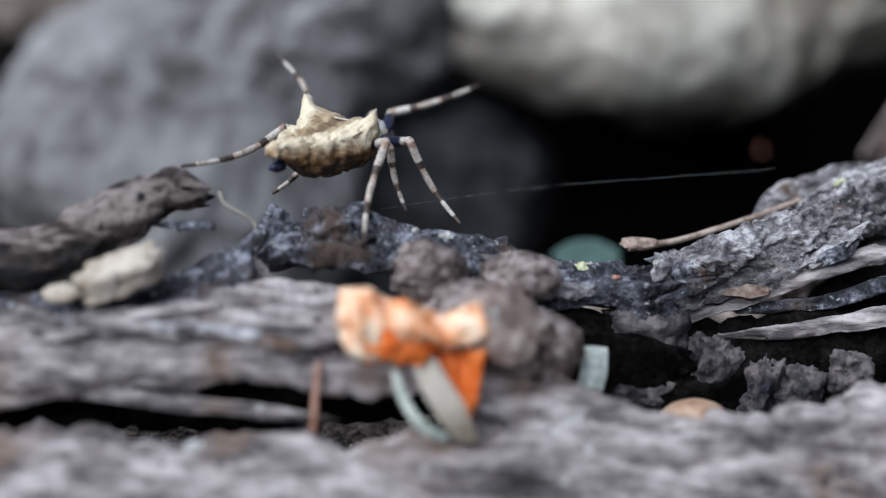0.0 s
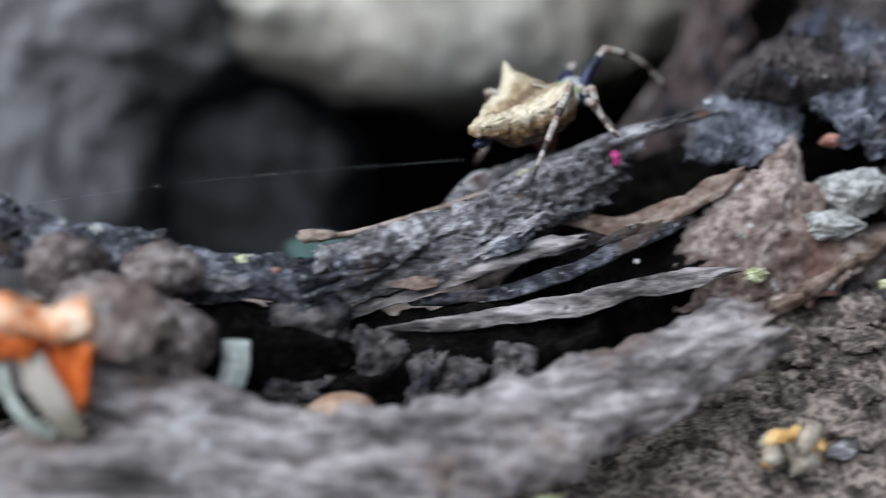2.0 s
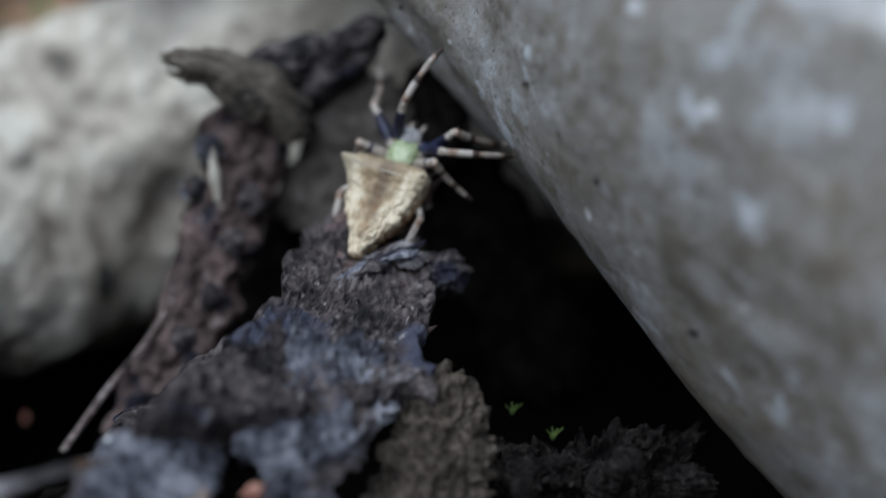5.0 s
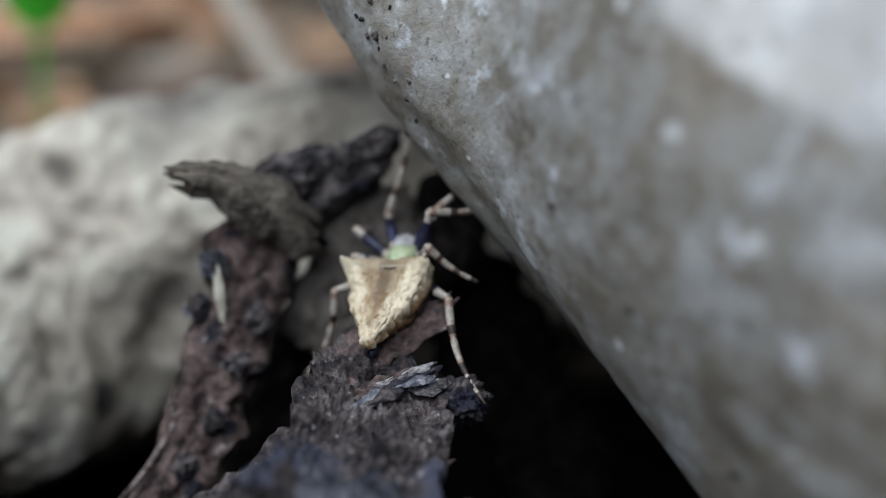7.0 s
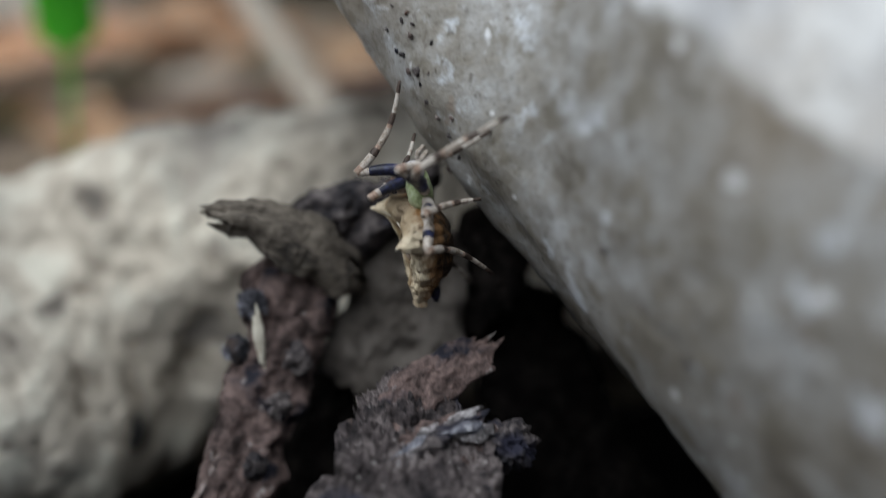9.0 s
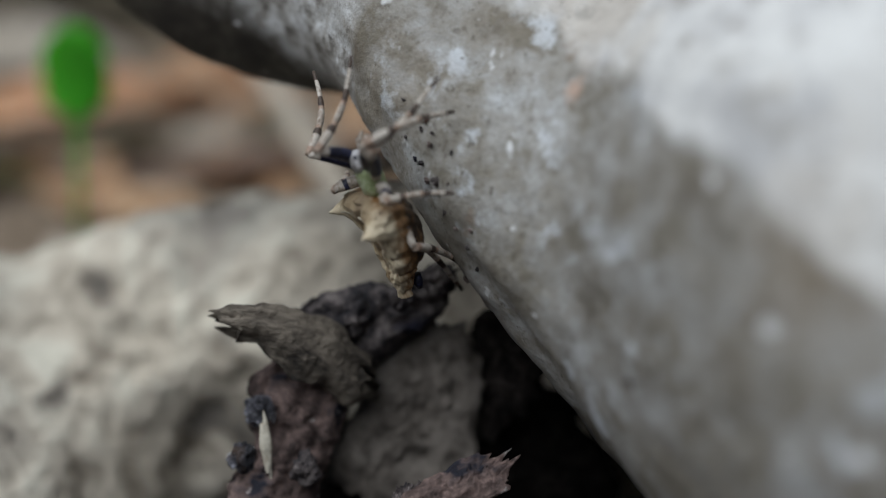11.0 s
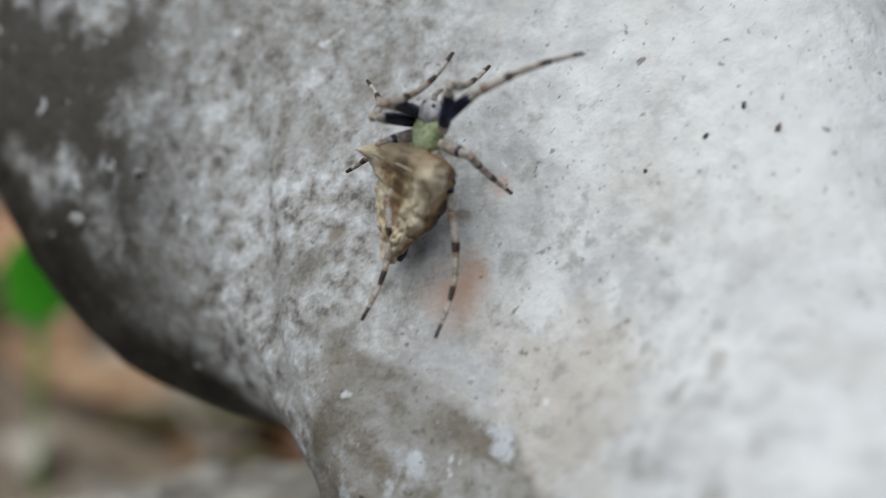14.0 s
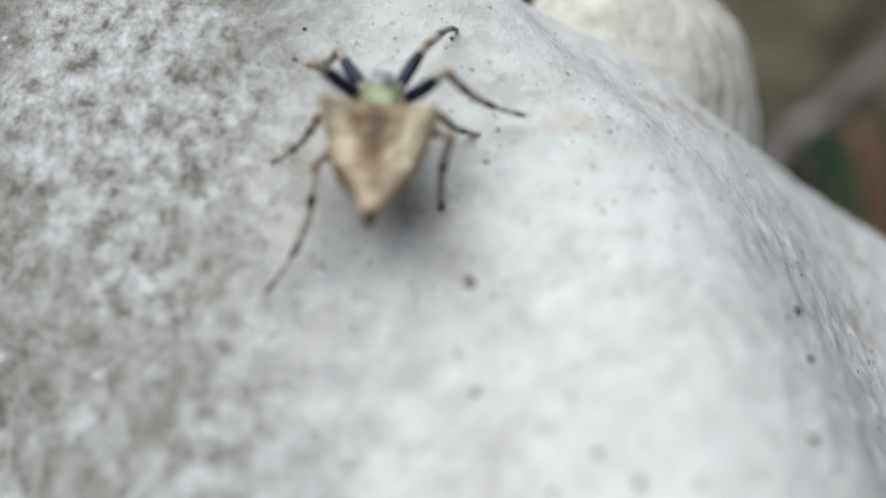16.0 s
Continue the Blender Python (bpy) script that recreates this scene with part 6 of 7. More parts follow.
def build_spider():
    ab = abdomen_mesh()
    tube("rim", [(3.86 * u, -0.8, 1.66 + 1.35 * abs(u) ** 3.2) for u in (i / 10 - 1 for i in range(21))], [0.09] * 21, [straw], [0] * 20, ab, "pale rim between the horns", 6)
    tube("spinnerets", [(0, -7.2, -0.9), (0, -7.9, -1.0), (0, -8.4, -0.95)], [0.5, 0.42, 0.2], [black_leg], [0, 0], ab, "dark spinnerets", 10)
    chunk("cephalothorax", (0, 1.9, -0.2), (1.45, 1.9, 1.0), carapace_green, spider, "pale green carapace", 1, 0.12, 1.5, 4)
    hd = chunk("head", (0, 3.5, 0.15), (1.0, 1.0, 0.8), head_grey, spider, "pale grey head", 2, 0.1, 1.5, 4)
    for sx in (-1, 1):
        chunk("eye", (0.5 * sx, 4.15, 0.55), (0.17, 0.17, 0.17), black_leg, hd, "", 3, 0.0, 1, 2)
        tube("palp", [(0.45 * sx, 4.2, -0.3), (0.6 * sx, 4.9, -0.4), (0.5 * sx, 5.4, -0.9)], [0.24, 0.22, 0.16], [leg_pale], [0, 0], spider, "", 8)
    for side in "LR":
        for k in "1234":
            lf, ls = FEMUR[k], SHIN[k]
            n = 14
            dark = k in "12"
            rad = [0.30 + 0.20 * math.sin(math.pi * min(1, 0.12 + i / n)) ** 0.7 for i in range(n + 1)]
            bands = [(1 if 0.12 < i / n < 0.72 else 0) if dark else (1 if 0.5 < i / n < 0.68 else 0) for i in range(n)]
            f = tube("femur", [(0, lf * i / n, 0.25 * math.sin(math.pi * i / n)) for i in range(n + 1)], rad, [leg_pale, black_leg], bands, spider, "black femur with a pale tip" if dark else "banded grey femur")
            m = 26
            rad = [0.34 - 0.02 * i / m if i < 9 else (0.30 - 0.16 * (i - 9) / (m - 9)) for i in range(m + 1)]
            rad = [r * (0.8 if i in (8, 9, 18) else 1.0) for i, r in enumerate(rad)]
            bands = [1 if i in (6, 7, 15, 16, 17) or i > 22 else (2 if i in (0, 1, 8, 14) else 0) for i in range(m)]
            s = tube("shin", [(0, ls * i / m, 0.9 * math.sin(math.pi * min(1.0, i / m)) * ls / 9) for i in range(m + 1)], rad, [leg_pale, leg_brown, leg_tan], bands, f, "grey and brown banded shin tapering to a claw")
            femurs[side + k], shins[side + k] = f, s


build_spider()


def motions():
    walk(spider, [
        (0, pose(-0.05759, -0.00040, 0.02001, -9.4, -4.6, -37.9)),
        (0.5, pose(-0.05555, -0.00031, 0.01773, -20.4, -14.6, -35.4)),
        (1, pose(-0.04346, -0.00116, 0.01667, -3.7, -25.2, -68.0)),
        (1.5, pose(-0.02417, 0.00199, 0.01639, 7.3, -7.8, -72.4)),
        (2, pose(-0.01468, 0.00631, 0.01938, 4.9, -5.1, -49.6)),
        (2.5, pose(-0.00931, 0.01026, 0.01864, 5.0, -34.0, -49.2)),
        (3, pose(0.00373, 0.01802, 0.02027, 22.1, -15.3, -63.2)),
        (3.5, pose(0.01844, 0.02609, 0.02546, 26.8, -2.9, -60.5)),
        (4, pose(0.02064, 0.02843, 0.02805, 26.8, -9.2, -50.3)),
        (4.5, pose(0.02287, 0.02927, 0.02974, 40.2, -3.6, -50.1)),
        (5, pose(0.02330, 0.03170, 0.02979, 45.9, 1.4, -38.0)),
        (7.5, pose(0.02288, 0.03592, 0.02999, 25.6, -21.3, -34.2)),
        (8, pose(0.02298, 0.03469, 0.03212, 48.4, -38.0, -72.6)),
        (8.5, pose(0.02260, 0.03570, 0.03529, 92.3, 0.5, -78.4)),
        (9, pose(0.02031, 0.03504, 0.03888, 100.6, 7.2, -84.2)),
        (9.2, pose(0.01953, 0.03315, 0.03999, 95.6, -2.6, -86.7)),
        (11.3, pose(0.01515, 0.03934, 0.05088, 115.8, 0.2, -78.5)),
        (11.5, pose(0.01481, 0.03936, 0.05367, 105.9, 0.9, -81.4)),
        (12, pose(0.01433, 0.03973, 0.05948, 104.4, 5.4, -74.2)),
        (12.5, pose(0.01497, 0.04048, 0.06465, 98.3, 4.7, -70.5)),
        (13, pose(0.01591, 0.04072, 0.06850, 92.9, 9.5, -68.3)),
        (13.5, pose(0.01813, 0.04422, 0.07575, 81.4, 3.7, -65.4)),
        (14, pose(0.01994, 0.04657, 0.08088, 82.5, 4.5, -60.5)),
        (14.5, pose(0.02251, 0.04890, 0.08589, 63.7, 2.9, -53.5)),
        (15, pose(0.02586, 0.05157, 0.09276, 83.8, 4.8, -34.6)),
        (15.5, pose(0.02827, 0.05378, 0.09831, 50.2, -2.4, -17.5)),
        (16, pose(0.03111, 0.05667, 0.10644, 45.5, -0.4, -12.9)),
    ])
    walk(femurs["L1"], [
        (0, pose(-0.00100, 0.00310, -0.00020, 59.9, 64.4, -173.5)),
        (0.5, pose(-0.00100, 0.00310, -0.00020, -173.2, 58.6, -104.8)),
        (1, pose(-0.00100, 0.00310, -0.00020, -95.0, 41.7, -83.0)),
        (1.5, pose(-0.00100, 0.00310, -0.00020, -46.2, 64.8, -16.5)),
        (2, pose(-0.00100, 0.00310, -0.00020, 1.9, 43.7, 36.5)),
        (2.5, pose(-0.00100, 0.00310, -0.00020, 20.0, 21.2, 50.1)),
        (3, pose(-0.00100, 0.00310, -0.00020, 29.7, 8.8, 58.5)),
        (3.5, pose(-0.00100, 0.00310, -0.00020, 27.2, 4.2, 45.3)),
        (4, pose(-0.00100, 0.00310, -0.00020, 23.8, 7.0, 30.5)),
        (4.5, pose(-0.00100, 0.00310, -0.00020, 71.0, -47.9, 14.3)),
        (5, pose(-0.00100, 0.00310, -0.00020, 65.3, 3.2, -19.9)),
        (5.833, pose(-0.00100, 0.00310, -0.00020, 43.1, 5.8, 4.4)),
        (6.667, pose(-0.00100, 0.00310, -0.00020, 21.0, 16.8, 23.9)),
        (7.5, pose(-0.00100, 0.00310, -0.00020, -0.6, 34.7, 35.9)),
        (8, pose(-0.00100, 0.00310, -0.00020, 52.1, 39.2, 107.8)),
        (8.5, pose(-0.00100, 0.00310, -0.00020, 85.0, -9.4, 159.9)),
        (9, pose(-0.00100, 0.00310, -0.00020, 93.8, 12.8, -175.6)),
        (9.2, pose(-0.00100, 0.00310, -0.00020, 127.4, 5.9, -158.9)),
        (11.3, pose(-0.00100, 0.00310, -0.00020, 126.3, -30.5, -180.0)),
        (11.5, pose(-0.00100, 0.00310, -0.00020, 105.1, -29.4, -150.7)),
        (12, pose(-0.00100, 0.00310, -0.00020, 105.7, -23.0, -154.8)),
        (12.5, pose(-0.00100, 0.00310, -0.00020, 140.3, -33.6, -161.5)),
        (13, pose(-0.00100, 0.00310, -0.00020, 154.4, -30.6, -131.8)),
        (13.5, pose(-0.00100, 0.00310, -0.00020, 102.8, -14.5, -122.6)),
        (14, pose(-0.00100, 0.00310, -0.00020, 92.3, -4.1, -154.7)),
        (14.5, pose(-0.00100, 0.00310, -0.00020, 97.0, -26.0, -131.5)),
        (15, pose(-0.00100, 0.00310, -0.00020, 107.6, 0.3, -118.2)),
        (15.17, pose(-0.00100, 0.00310, -0.00020, 130.4, -3.0, -135.0)),
        (15.33, pose(-0.00100, 0.00310, -0.00020, 153.3, 0.4, -151.1)),
        (15.5, pose(-0.00100, 0.00310, -0.00020, 174.9, 9.3, -164.2)),
        (16, pose(-0.00100, 0.00310, -0.00020, -177.2, -2.9, -150.3)),
    ])
    walk(shins["L1"], [
        (0, pose(0, 0.00460, 0, 58.0, -0.0, 0.0)),
        (0.5, pose(0, 0.00460, 0, 12.4, 0.5, -2.3)),
        (1, pose(0, 0.00460, 0, -47.0, -3.4, -3.2)),
        (1.5, pose(0, 0.00460, 0, -31.9, -5.8, -9.2)),
        (2, pose(0, 0.00460, 0, -40.9, -8.1, -9.2)),
        (2.5, pose(0, 0.00460, 0, -56.3, -8.3, -5.5)),
        (3, pose(0, 0.00460, 0, -66.8, -3.9, -1.7)),
        (3.5, pose(0, 0.00460, 0, -51.8, -4.7, -3.7)),
        (4, pose(0, 0.00460, 0, -22.9, -0.3, -0.7)),
        (4.5, pose(0, 0.00460, 0, -97.9, -19.9, 2.7)),
        (5, pose(0, 0.00460, 0, -54.7, -0.5, -0.4)),
        (5.833, pose(0, 0.00460, 0, -11.0, 3.4, -5.9)),
        (6.667, pose(0, 0.00460, 0, 32.7, 10.1, -7.3)),
        (7.5, pose(0, 0.00460, 0, 77.4, 15.8, -3.5)),
        (8, pose(0, 0.00460, 0, 80.1, 3.8, -0.7)),
        (8.5, pose(0, 0.00460, 0, 125.3, 14.6, 10.1)),
        (9, pose(0, 0.00460, 0, 118.1, 11.3, 6.0)),
        (9.2, pose(0, 0.00460, 0, 64.8, 7.7, -3.6)),
        (11.3, pose(0, 0.00460, 0, 125.7, 2.8, 2.0)),
        (11.5, pose(0, 0.00460, 0, 137.5, 6.4, 6.9)),
        (12, pose(0, 0.00460, 0, 109.9, -2.0, -0.7)),
        (12.5, pose(0, 0.00460, 0, 108.7, 3.9, 1.3)),
        (13, pose(0, 0.00460, 0, 70.5, -2.5, 0.9)),
        (13.5, pose(0, 0.00460, 0, 124.3, 3.0, 2.1)),
        (14, pose(0, 0.00460, 0, 141.9, -8.0, -10.0)),
        (14.5, pose(0, 0.00460, 0, 130.5, 10.4, 8.7)),
        (15, pose(0, 0.00460, 0, 130.9, 3.4, 3.0)),
        (15.5, pose(0, 0.00460, 0, 61.3, -6.1, 3.3)),
        (16, pose(0, 0.00460, 0, 43.9, 5.4, -5.6)),
    ])
    walk(femurs["L2"], [
        (0, pose(-0.00130, 0.00240, -0.00030, 168.8, -29.3, -155.2)),
        (0.5, pose(-0.00130, 0.00240, -0.00030, 168.8, -29.3, -155.2)),
        (1, pose(-0.00130, 0.00240, -0.00030, -132.7, -50.5, 110.5)),
        (1.5, pose(-0.00130, 0.00240, -0.00030, 165.9, -45.8, -150.6)),
        (2, pose(-0.00130, 0.00240, -0.00030, 167.9, -35.9, -153.6)),
        (2.5, pose(-0.00130, 0.00240, -0.00030, 168.5, -31.9, -154.6)),
        (3, pose(-0.00130, 0.00240, -0.00030, 167.9, 2.7, -136.0)),
        (3.5, pose(-0.00130, 0.00240, -0.00030, 169.6, 15.4, -133.8)),
        (4, pose(-0.00130, 0.00240, -0.00030, 167.2, 18.5, -139.6)),
        (4.5, pose(-0.00130, 0.00240, -0.00030, -161.2, -23.5, -161.0)),
        (5, pose(-0.00130, 0.00240, -0.00030, 167.8, 6.5, -136.9)),
        (7.5, pose(-0.00130, 0.00240, -0.00030, 158.4, 31.3, -133.8)),
        (8, pose(-0.00130, 0.00240, -0.00030, 136.4, 40.1, -169.8)),
        (8.5, pose(-0.00130, 0.00240, -0.00030, 139.8, 47.7, -115.9)),
        (9, pose(-0.00130, 0.00240, -0.00030, 71.1, -3.9, -116.2)),
        (9.2, pose(-0.00130, 0.00240, -0.00030, 99.3, -21.3, -159.8)),
        (11.3, pose(-0.00130, 0.00240, -0.00030, 143.7, 0.4, -122.7)),
        (11.5, pose(-0.00130, 0.00240, -0.00030, 165.4, -1.3, -114.6)),
        (12, pose(-0.00130, 0.00240, -0.00030, 129.4, -13.0, -123.7)),
        (12.5, pose(-0.00130, 0.00240, -0.00030, 95.5, -24.9, -128.4)),
        (13, pose(-0.00130, 0.00240, -0.00030, 134.8, 15.8, -140.7)),
        (13.5, pose(-0.00130, 0.00240, -0.00030, 85.8, 12.8, -110.6)),
        (14, pose(-0.00130, 0.00240, -0.00030, 95.1, 4.5, -105.9)),
        (14.5, pose(-0.00130, 0.00240, -0.00030, 97.7, 6.7, -102.9)),
        (15, pose(-0.00130, 0.00240, -0.00030, 151.4, 2.7, -100.0)),
        (15.5, pose(-0.00130, 0.00240, -0.00030, 116.8, 17.2, -108.8)),
        (16, pose(-0.00130, 0.00240, -0.00030, 131.1, 26.6, -118.3)),
    ])
    walk(shins["L2"], [
        (0, pose(0, 0.00440, 0, 52.2, 0.0, -0.0)),
        (0.5, pose(0, 0.00440, 0, 52.2, -0.0, 0.0)),
        (1, pose(0, 0.00440, 0, 61.8, 12.1, -6.4)),
        (1.5, pose(0, 0.00440, 0, 50.2, -10.3, 8.5)),
        (2, pose(0, 0.00440, 0, 51.9, -4.2, 3.3)),
        (2.5, pose(0, 0.00440, 0, 52.2, -1.7, 1.3)),
        (3, pose(0, 0.00440, 0, 39.4, -8.2, 9.8)),
        (3.5, pose(0, 0.00440, 0, 41.4, -3.4, 3.8)),
        (4, pose(0, 0.00440, 0, 41.7, -1.4, 1.5)),
        (4.5, pose(0, 0.00440, 0, -22.8, 4.8, 11.2)),
        (5, pose(0, 0.00440, 0, 40.3, -6.6, 7.8)),
        (7.5, pose(0, 0.00440, 0, 59.3, -7.0, 4.2)),
        (8, pose(0, 0.00440, 0, 47.4, -14.5, 13.0)),
        (8.5, pose(0, 0.00440, 0, 83.9, 18.0, -1.9)),
        (9, pose(0, 0.00440, 0, 151.7, -1.1, -2.0)),
        (9.2, pose(0, 0.00440, 0, 106.0, -24.3, -6.8)),
        (11.3, pose(0, 0.00440, 0, 69.4, 5.9, -2.2)),
        (11.5, pose(0, 0.00440, 0, 57.6, 0.8, -0.5)),
        (12, pose(0, 0.00440, 0, 88.5, 0.9, -0.0)),
        (12.5, pose(0, 0.00440, 0, 124.5, -1.2, -0.9)),
        (13, pose(0, 0.00440, 0, 117.4, -21.9, -11.0)),
        (13.5, pose(0, 0.00440, 0, 134.4, 9.2, 8.9)),
        (14, pose(0, 0.00440, 0, 117.2, 2.4, 1.2)),
        (14.5, pose(0, 0.00440, 0, 121.2, 0.9, 0.5)),
        (15, pose(0, 0.00440, 0, 78.2, 3.9, -0.8)),
        (15.5, pose(0, 0.00440, 0, 94.5, -9.6, -0.7)),
        (16, pose(0, 0.00440, 0, 104.1, -8.0, -2.0)),
    ])
    walk(femurs["L3"], [
        (0, pose(-0.00135, 0.00160, -0.00035, -164.4, -19.9, -45.3)),
        (0.5, pose(-0.00135, 0.00160, -0.00035, -158.1, -17.4, -52.4)),
        (1, pose(-0.00135, 0.00160, -0.00035, 166.3, -10.9, -60.9)),
        (1.5, pose(-0.00135, 0.00160, -0.00035, 166.4, -7.7, -61.6)),
        (2, pose(-0.00135, 0.00160, -0.00035, 166.5, -6.4, -62.0)),
        (2.5, pose(-0.00135, 0.00160, -0.00035, 139.3, -6.7, -76.1)),
        (3, pose(-0.00135, 0.00160, -0.00035, 139.6, -4.0, -78.5)),
        (3.5, pose(-0.00135, 0.00160, -0.00035, 141.8, -3.9, -75.4)),
        (4, pose(-0.00135, 0.00160, -0.00035, 139.6, -2.4, -79.8)),
        (4.5, pose(-0.00135, 0.00160, -0.00035, 139.6, -2.3, -80.0)),
        (5, pose(-0.00135, 0.00160, -0.00035, 139.6, -2.2, -80.0)),
        (7.5, pose(-0.00135, 0.00160, -0.00035, 151.8, -4.3, -80.7)),
        (8, pose(-0.00135, 0.00160, -0.00035, 123.7, 0.8, -79.8)),
        (8.5, pose(-0.00135, 0.00160, -0.00035, 121.2, 1.2, -80.0)),
        (9, pose(-0.00135, 0.00160, -0.00035, 110.6, 3.0, -80.3)),
        (9.2, pose(-0.00135, 0.00160, -0.00035, 105.2, 3.9, -80.7)),
        (11.3, pose(-0.00135, 0.00160, -0.00035, 114.2, 2.4, -80.2)),
        (11.5, pose(-0.00135, 0.00160, -0.00035, 110.5, 3.1, -80.3)),
        (12, pose(-0.00135, 0.00160, -0.00035, 114.5, 2.4, -80.2)),
        (12.5, pose(-0.00135, 0.00160, -0.00035, 117.7, 1.8, -80.0)),
        (13, pose(-0.00135, 0.00160, -0.00035, 108.7, 3.4, -80.4)),
        (13.5, pose(-0.00135, 0.00160, -0.00035, 124.5, 13.5, -55.0)),
        (14, pose(-0.00135, 0.00160, -0.00035, 128.6, 7.6, -49.8)),
        (14.5, pose(-0.00135, 0.00160, -0.00035, 137.4, -1.7, -47.5)),
        (15, pose(-0.00135, 0.00160, -0.00035, 148.0, -50.0, -2.3)),
        (15.5, pose(-0.00135, 0.00160, -0.00035, -175.1, -26.5, -67.7)),
        (16, pose(-0.00135, 0.00160, -0.00035, -171.5, -20.0, -79.8)),
    ])
    walk(shins["L3"], [
        (0, pose(0, 0.00290, 0, 35.1, 0.0, -0.0)),
        (0.5, pose(0, 0.00290, 0, 3.4, 0.1, -1.9)),
        (1, pose(0, 0.00290, 0, 55.5, -3.8, 2.6)),
        (1.5, pose(0, 0.00290, 0, 55.6, -1.5, 1.0)),
        (2, pose(0, 0.00290, 0, 55.7, -0.6, 0.4)),
        (2.5, pose(0, 0.00290, 0, 95.4, -6.0, -0.6)),
        (3, pose(0, 0.00290, 0, 95.3, -2.4, -0.2)),
        (3.5, pose(0, 0.00290, 0, 95.3, -1.0, -0.1)),
        (4, pose(0, 0.00290, 0, 95.3, -0.4, -0.0)),
        (4.5, pose(0, 0.00290, 0, 95.3, -0.2, -0.0)),
        (5, pose(0, 0.00290, 0, 95.3, -0.1, -0.0)),
        (7.5, pose(0, 0.00290, 0, 95.3, -0.0, -0.0)),
        (8, pose(0, 0.00290, 0, 95.3, -0.0, -0.0)),
        (8.5, pose(0, 0.00290, 0, 95.3, -0.0, -0.0)),
        (9, pose(0, 0.00290, 0, 95.3, -0.0, -0.0)),
        (9.2, pose(0, 0.00290, 0, 95.3, -0.0, -0.0)),
        (11.3, pose(0, 0.00290, 0, 95.3, -0.0, -0.0)),
        (11.5, pose(0, 0.00290, 0, 95.3, -0.0, -0.0)),
        (12, pose(0, 0.00290, 0, 95.3, -0.0, -0.0)),
        (12.5, pose(0, 0.00290, 0, 95.3, -0.0, -0.0)),
        (13, pose(0, 0.00290, 0, 95.3, -0.0, -0.0)),
        (13.5, pose(0, 0.00290, 0, 59.2, 7.2, -4.3)),
        (14, pose(0, 0.00290, 0, 59.8, 2.9, -1.7)),
        (14.5, pose(0, 0.00290, 0, 59.8, 1.2, -0.7)),
        (15, pose(0, 0.00290, 0, 8.1, 0.6, -4.5)),
        (15.5, pose(0, 0.00290, 0, 40.3, -7.7, 9.0)),
        (16, pose(0, 0.00290, 0, 40.6, -2.1, 2.4)),
    ])
    walk(femurs["L4"], [
        (0, pose(-0.00110, 0.00090, -0.00030, 162.9, -58.0, -30.7)),
        (0.5, pose(-0.00110, 0.00090, -0.00030, 171.2, -51.2, -39.0)),
        (1, pose(-0.00110, 0.00090, -0.00030, 169.5, -32.9, -39.4)),
        (1.5, pose(-0.00110, 0.00090, -0.00030, 167.1, -13.9, -42.1)),
        (2, pose(-0.00110, 0.00090, -0.00030, 167.7, 8.3, -47.8)),
        (2.5, pose(-0.00110, 0.00090, -0.00030, 174.0, -27.0, -35.5)),
        (3, pose(-0.00110, 0.00090, -0.00030, 164.7, -37.4, -29.9)),
        (3.5, pose(-0.00110, 0.00090, -0.00030, 160.9, -37.8, -27.8)),
        (4, pose(-0.00110, 0.00090, -0.00030, 131.7, 0.9, -30.3)),
        (4.5, pose(-0.00110, 0.00090, -0.00030, 165.6, -20.2, -39.8)),
        (5, pose(-0.00110, 0.00090, -0.00030, 179.6, -49.1, -37.7)),
        (7.5, pose(-0.00110, 0.00090, -0.00030, 169.3, -19.9, -58.2)),
        (7.75, pose(-0.00110, 0.00090, -0.00030, 145.2, 13.0, -42.5)),
        (8, pose(-0.00110, 0.00090, -0.00030, 123.2, 49.3, -40.5)),
        (8.5, pose(-0.00110, 0.00090, -0.00030, 131.6, 39.8, -31.4)),
        (9, pose(-0.00110, 0.00090, -0.00030, 157.7, 43.6, -2.3)),
        (9.2, pose(-0.00110, 0.00090, -0.00030, -173.9, 36.9, 25.0)),
        (11.3, pose(-0.00110, 0.00090, -0.00030, -166.1, 52.8, 39.8)),
        (11.5, pose(-0.00110, 0.00090, -0.00030, 169.6, 56.4, 11.0)),
        (12, pose(-0.00110, 0.00090, -0.00030, 154.2, 39.8, -3.5)),
        (12.5, pose(-0.00110, 0.00090, -0.00030, 150.4, 26.0, -1.9)),
        (13, pose(-0.00110, 0.00090, -0.00030, 151.0, 15.3, 3.9)),
        (13.5, pose(-0.00110, 0.00090, -0.00030, 161.9, -1.3, -1.4)),
        (14, pose(-0.00110, 0.00090, -0.00030, 158.0, -39.3, 15.0)),
        (14.5, pose(-0.00110, 0.00090, -0.00030, 128.8, -52.5, 2.1)),
        (15, pose(-0.00110, 0.00090, -0.00030, 116.7, -70.5, 49.3)),
        (15.5, pose(-0.00110, 0.00090, -0.00030, -79.7, -68.6, -131.9)),
        (16, pose(-0.00110, 0.00090, -0.00030, -105.7, -60.3, -117.3)),
    ])
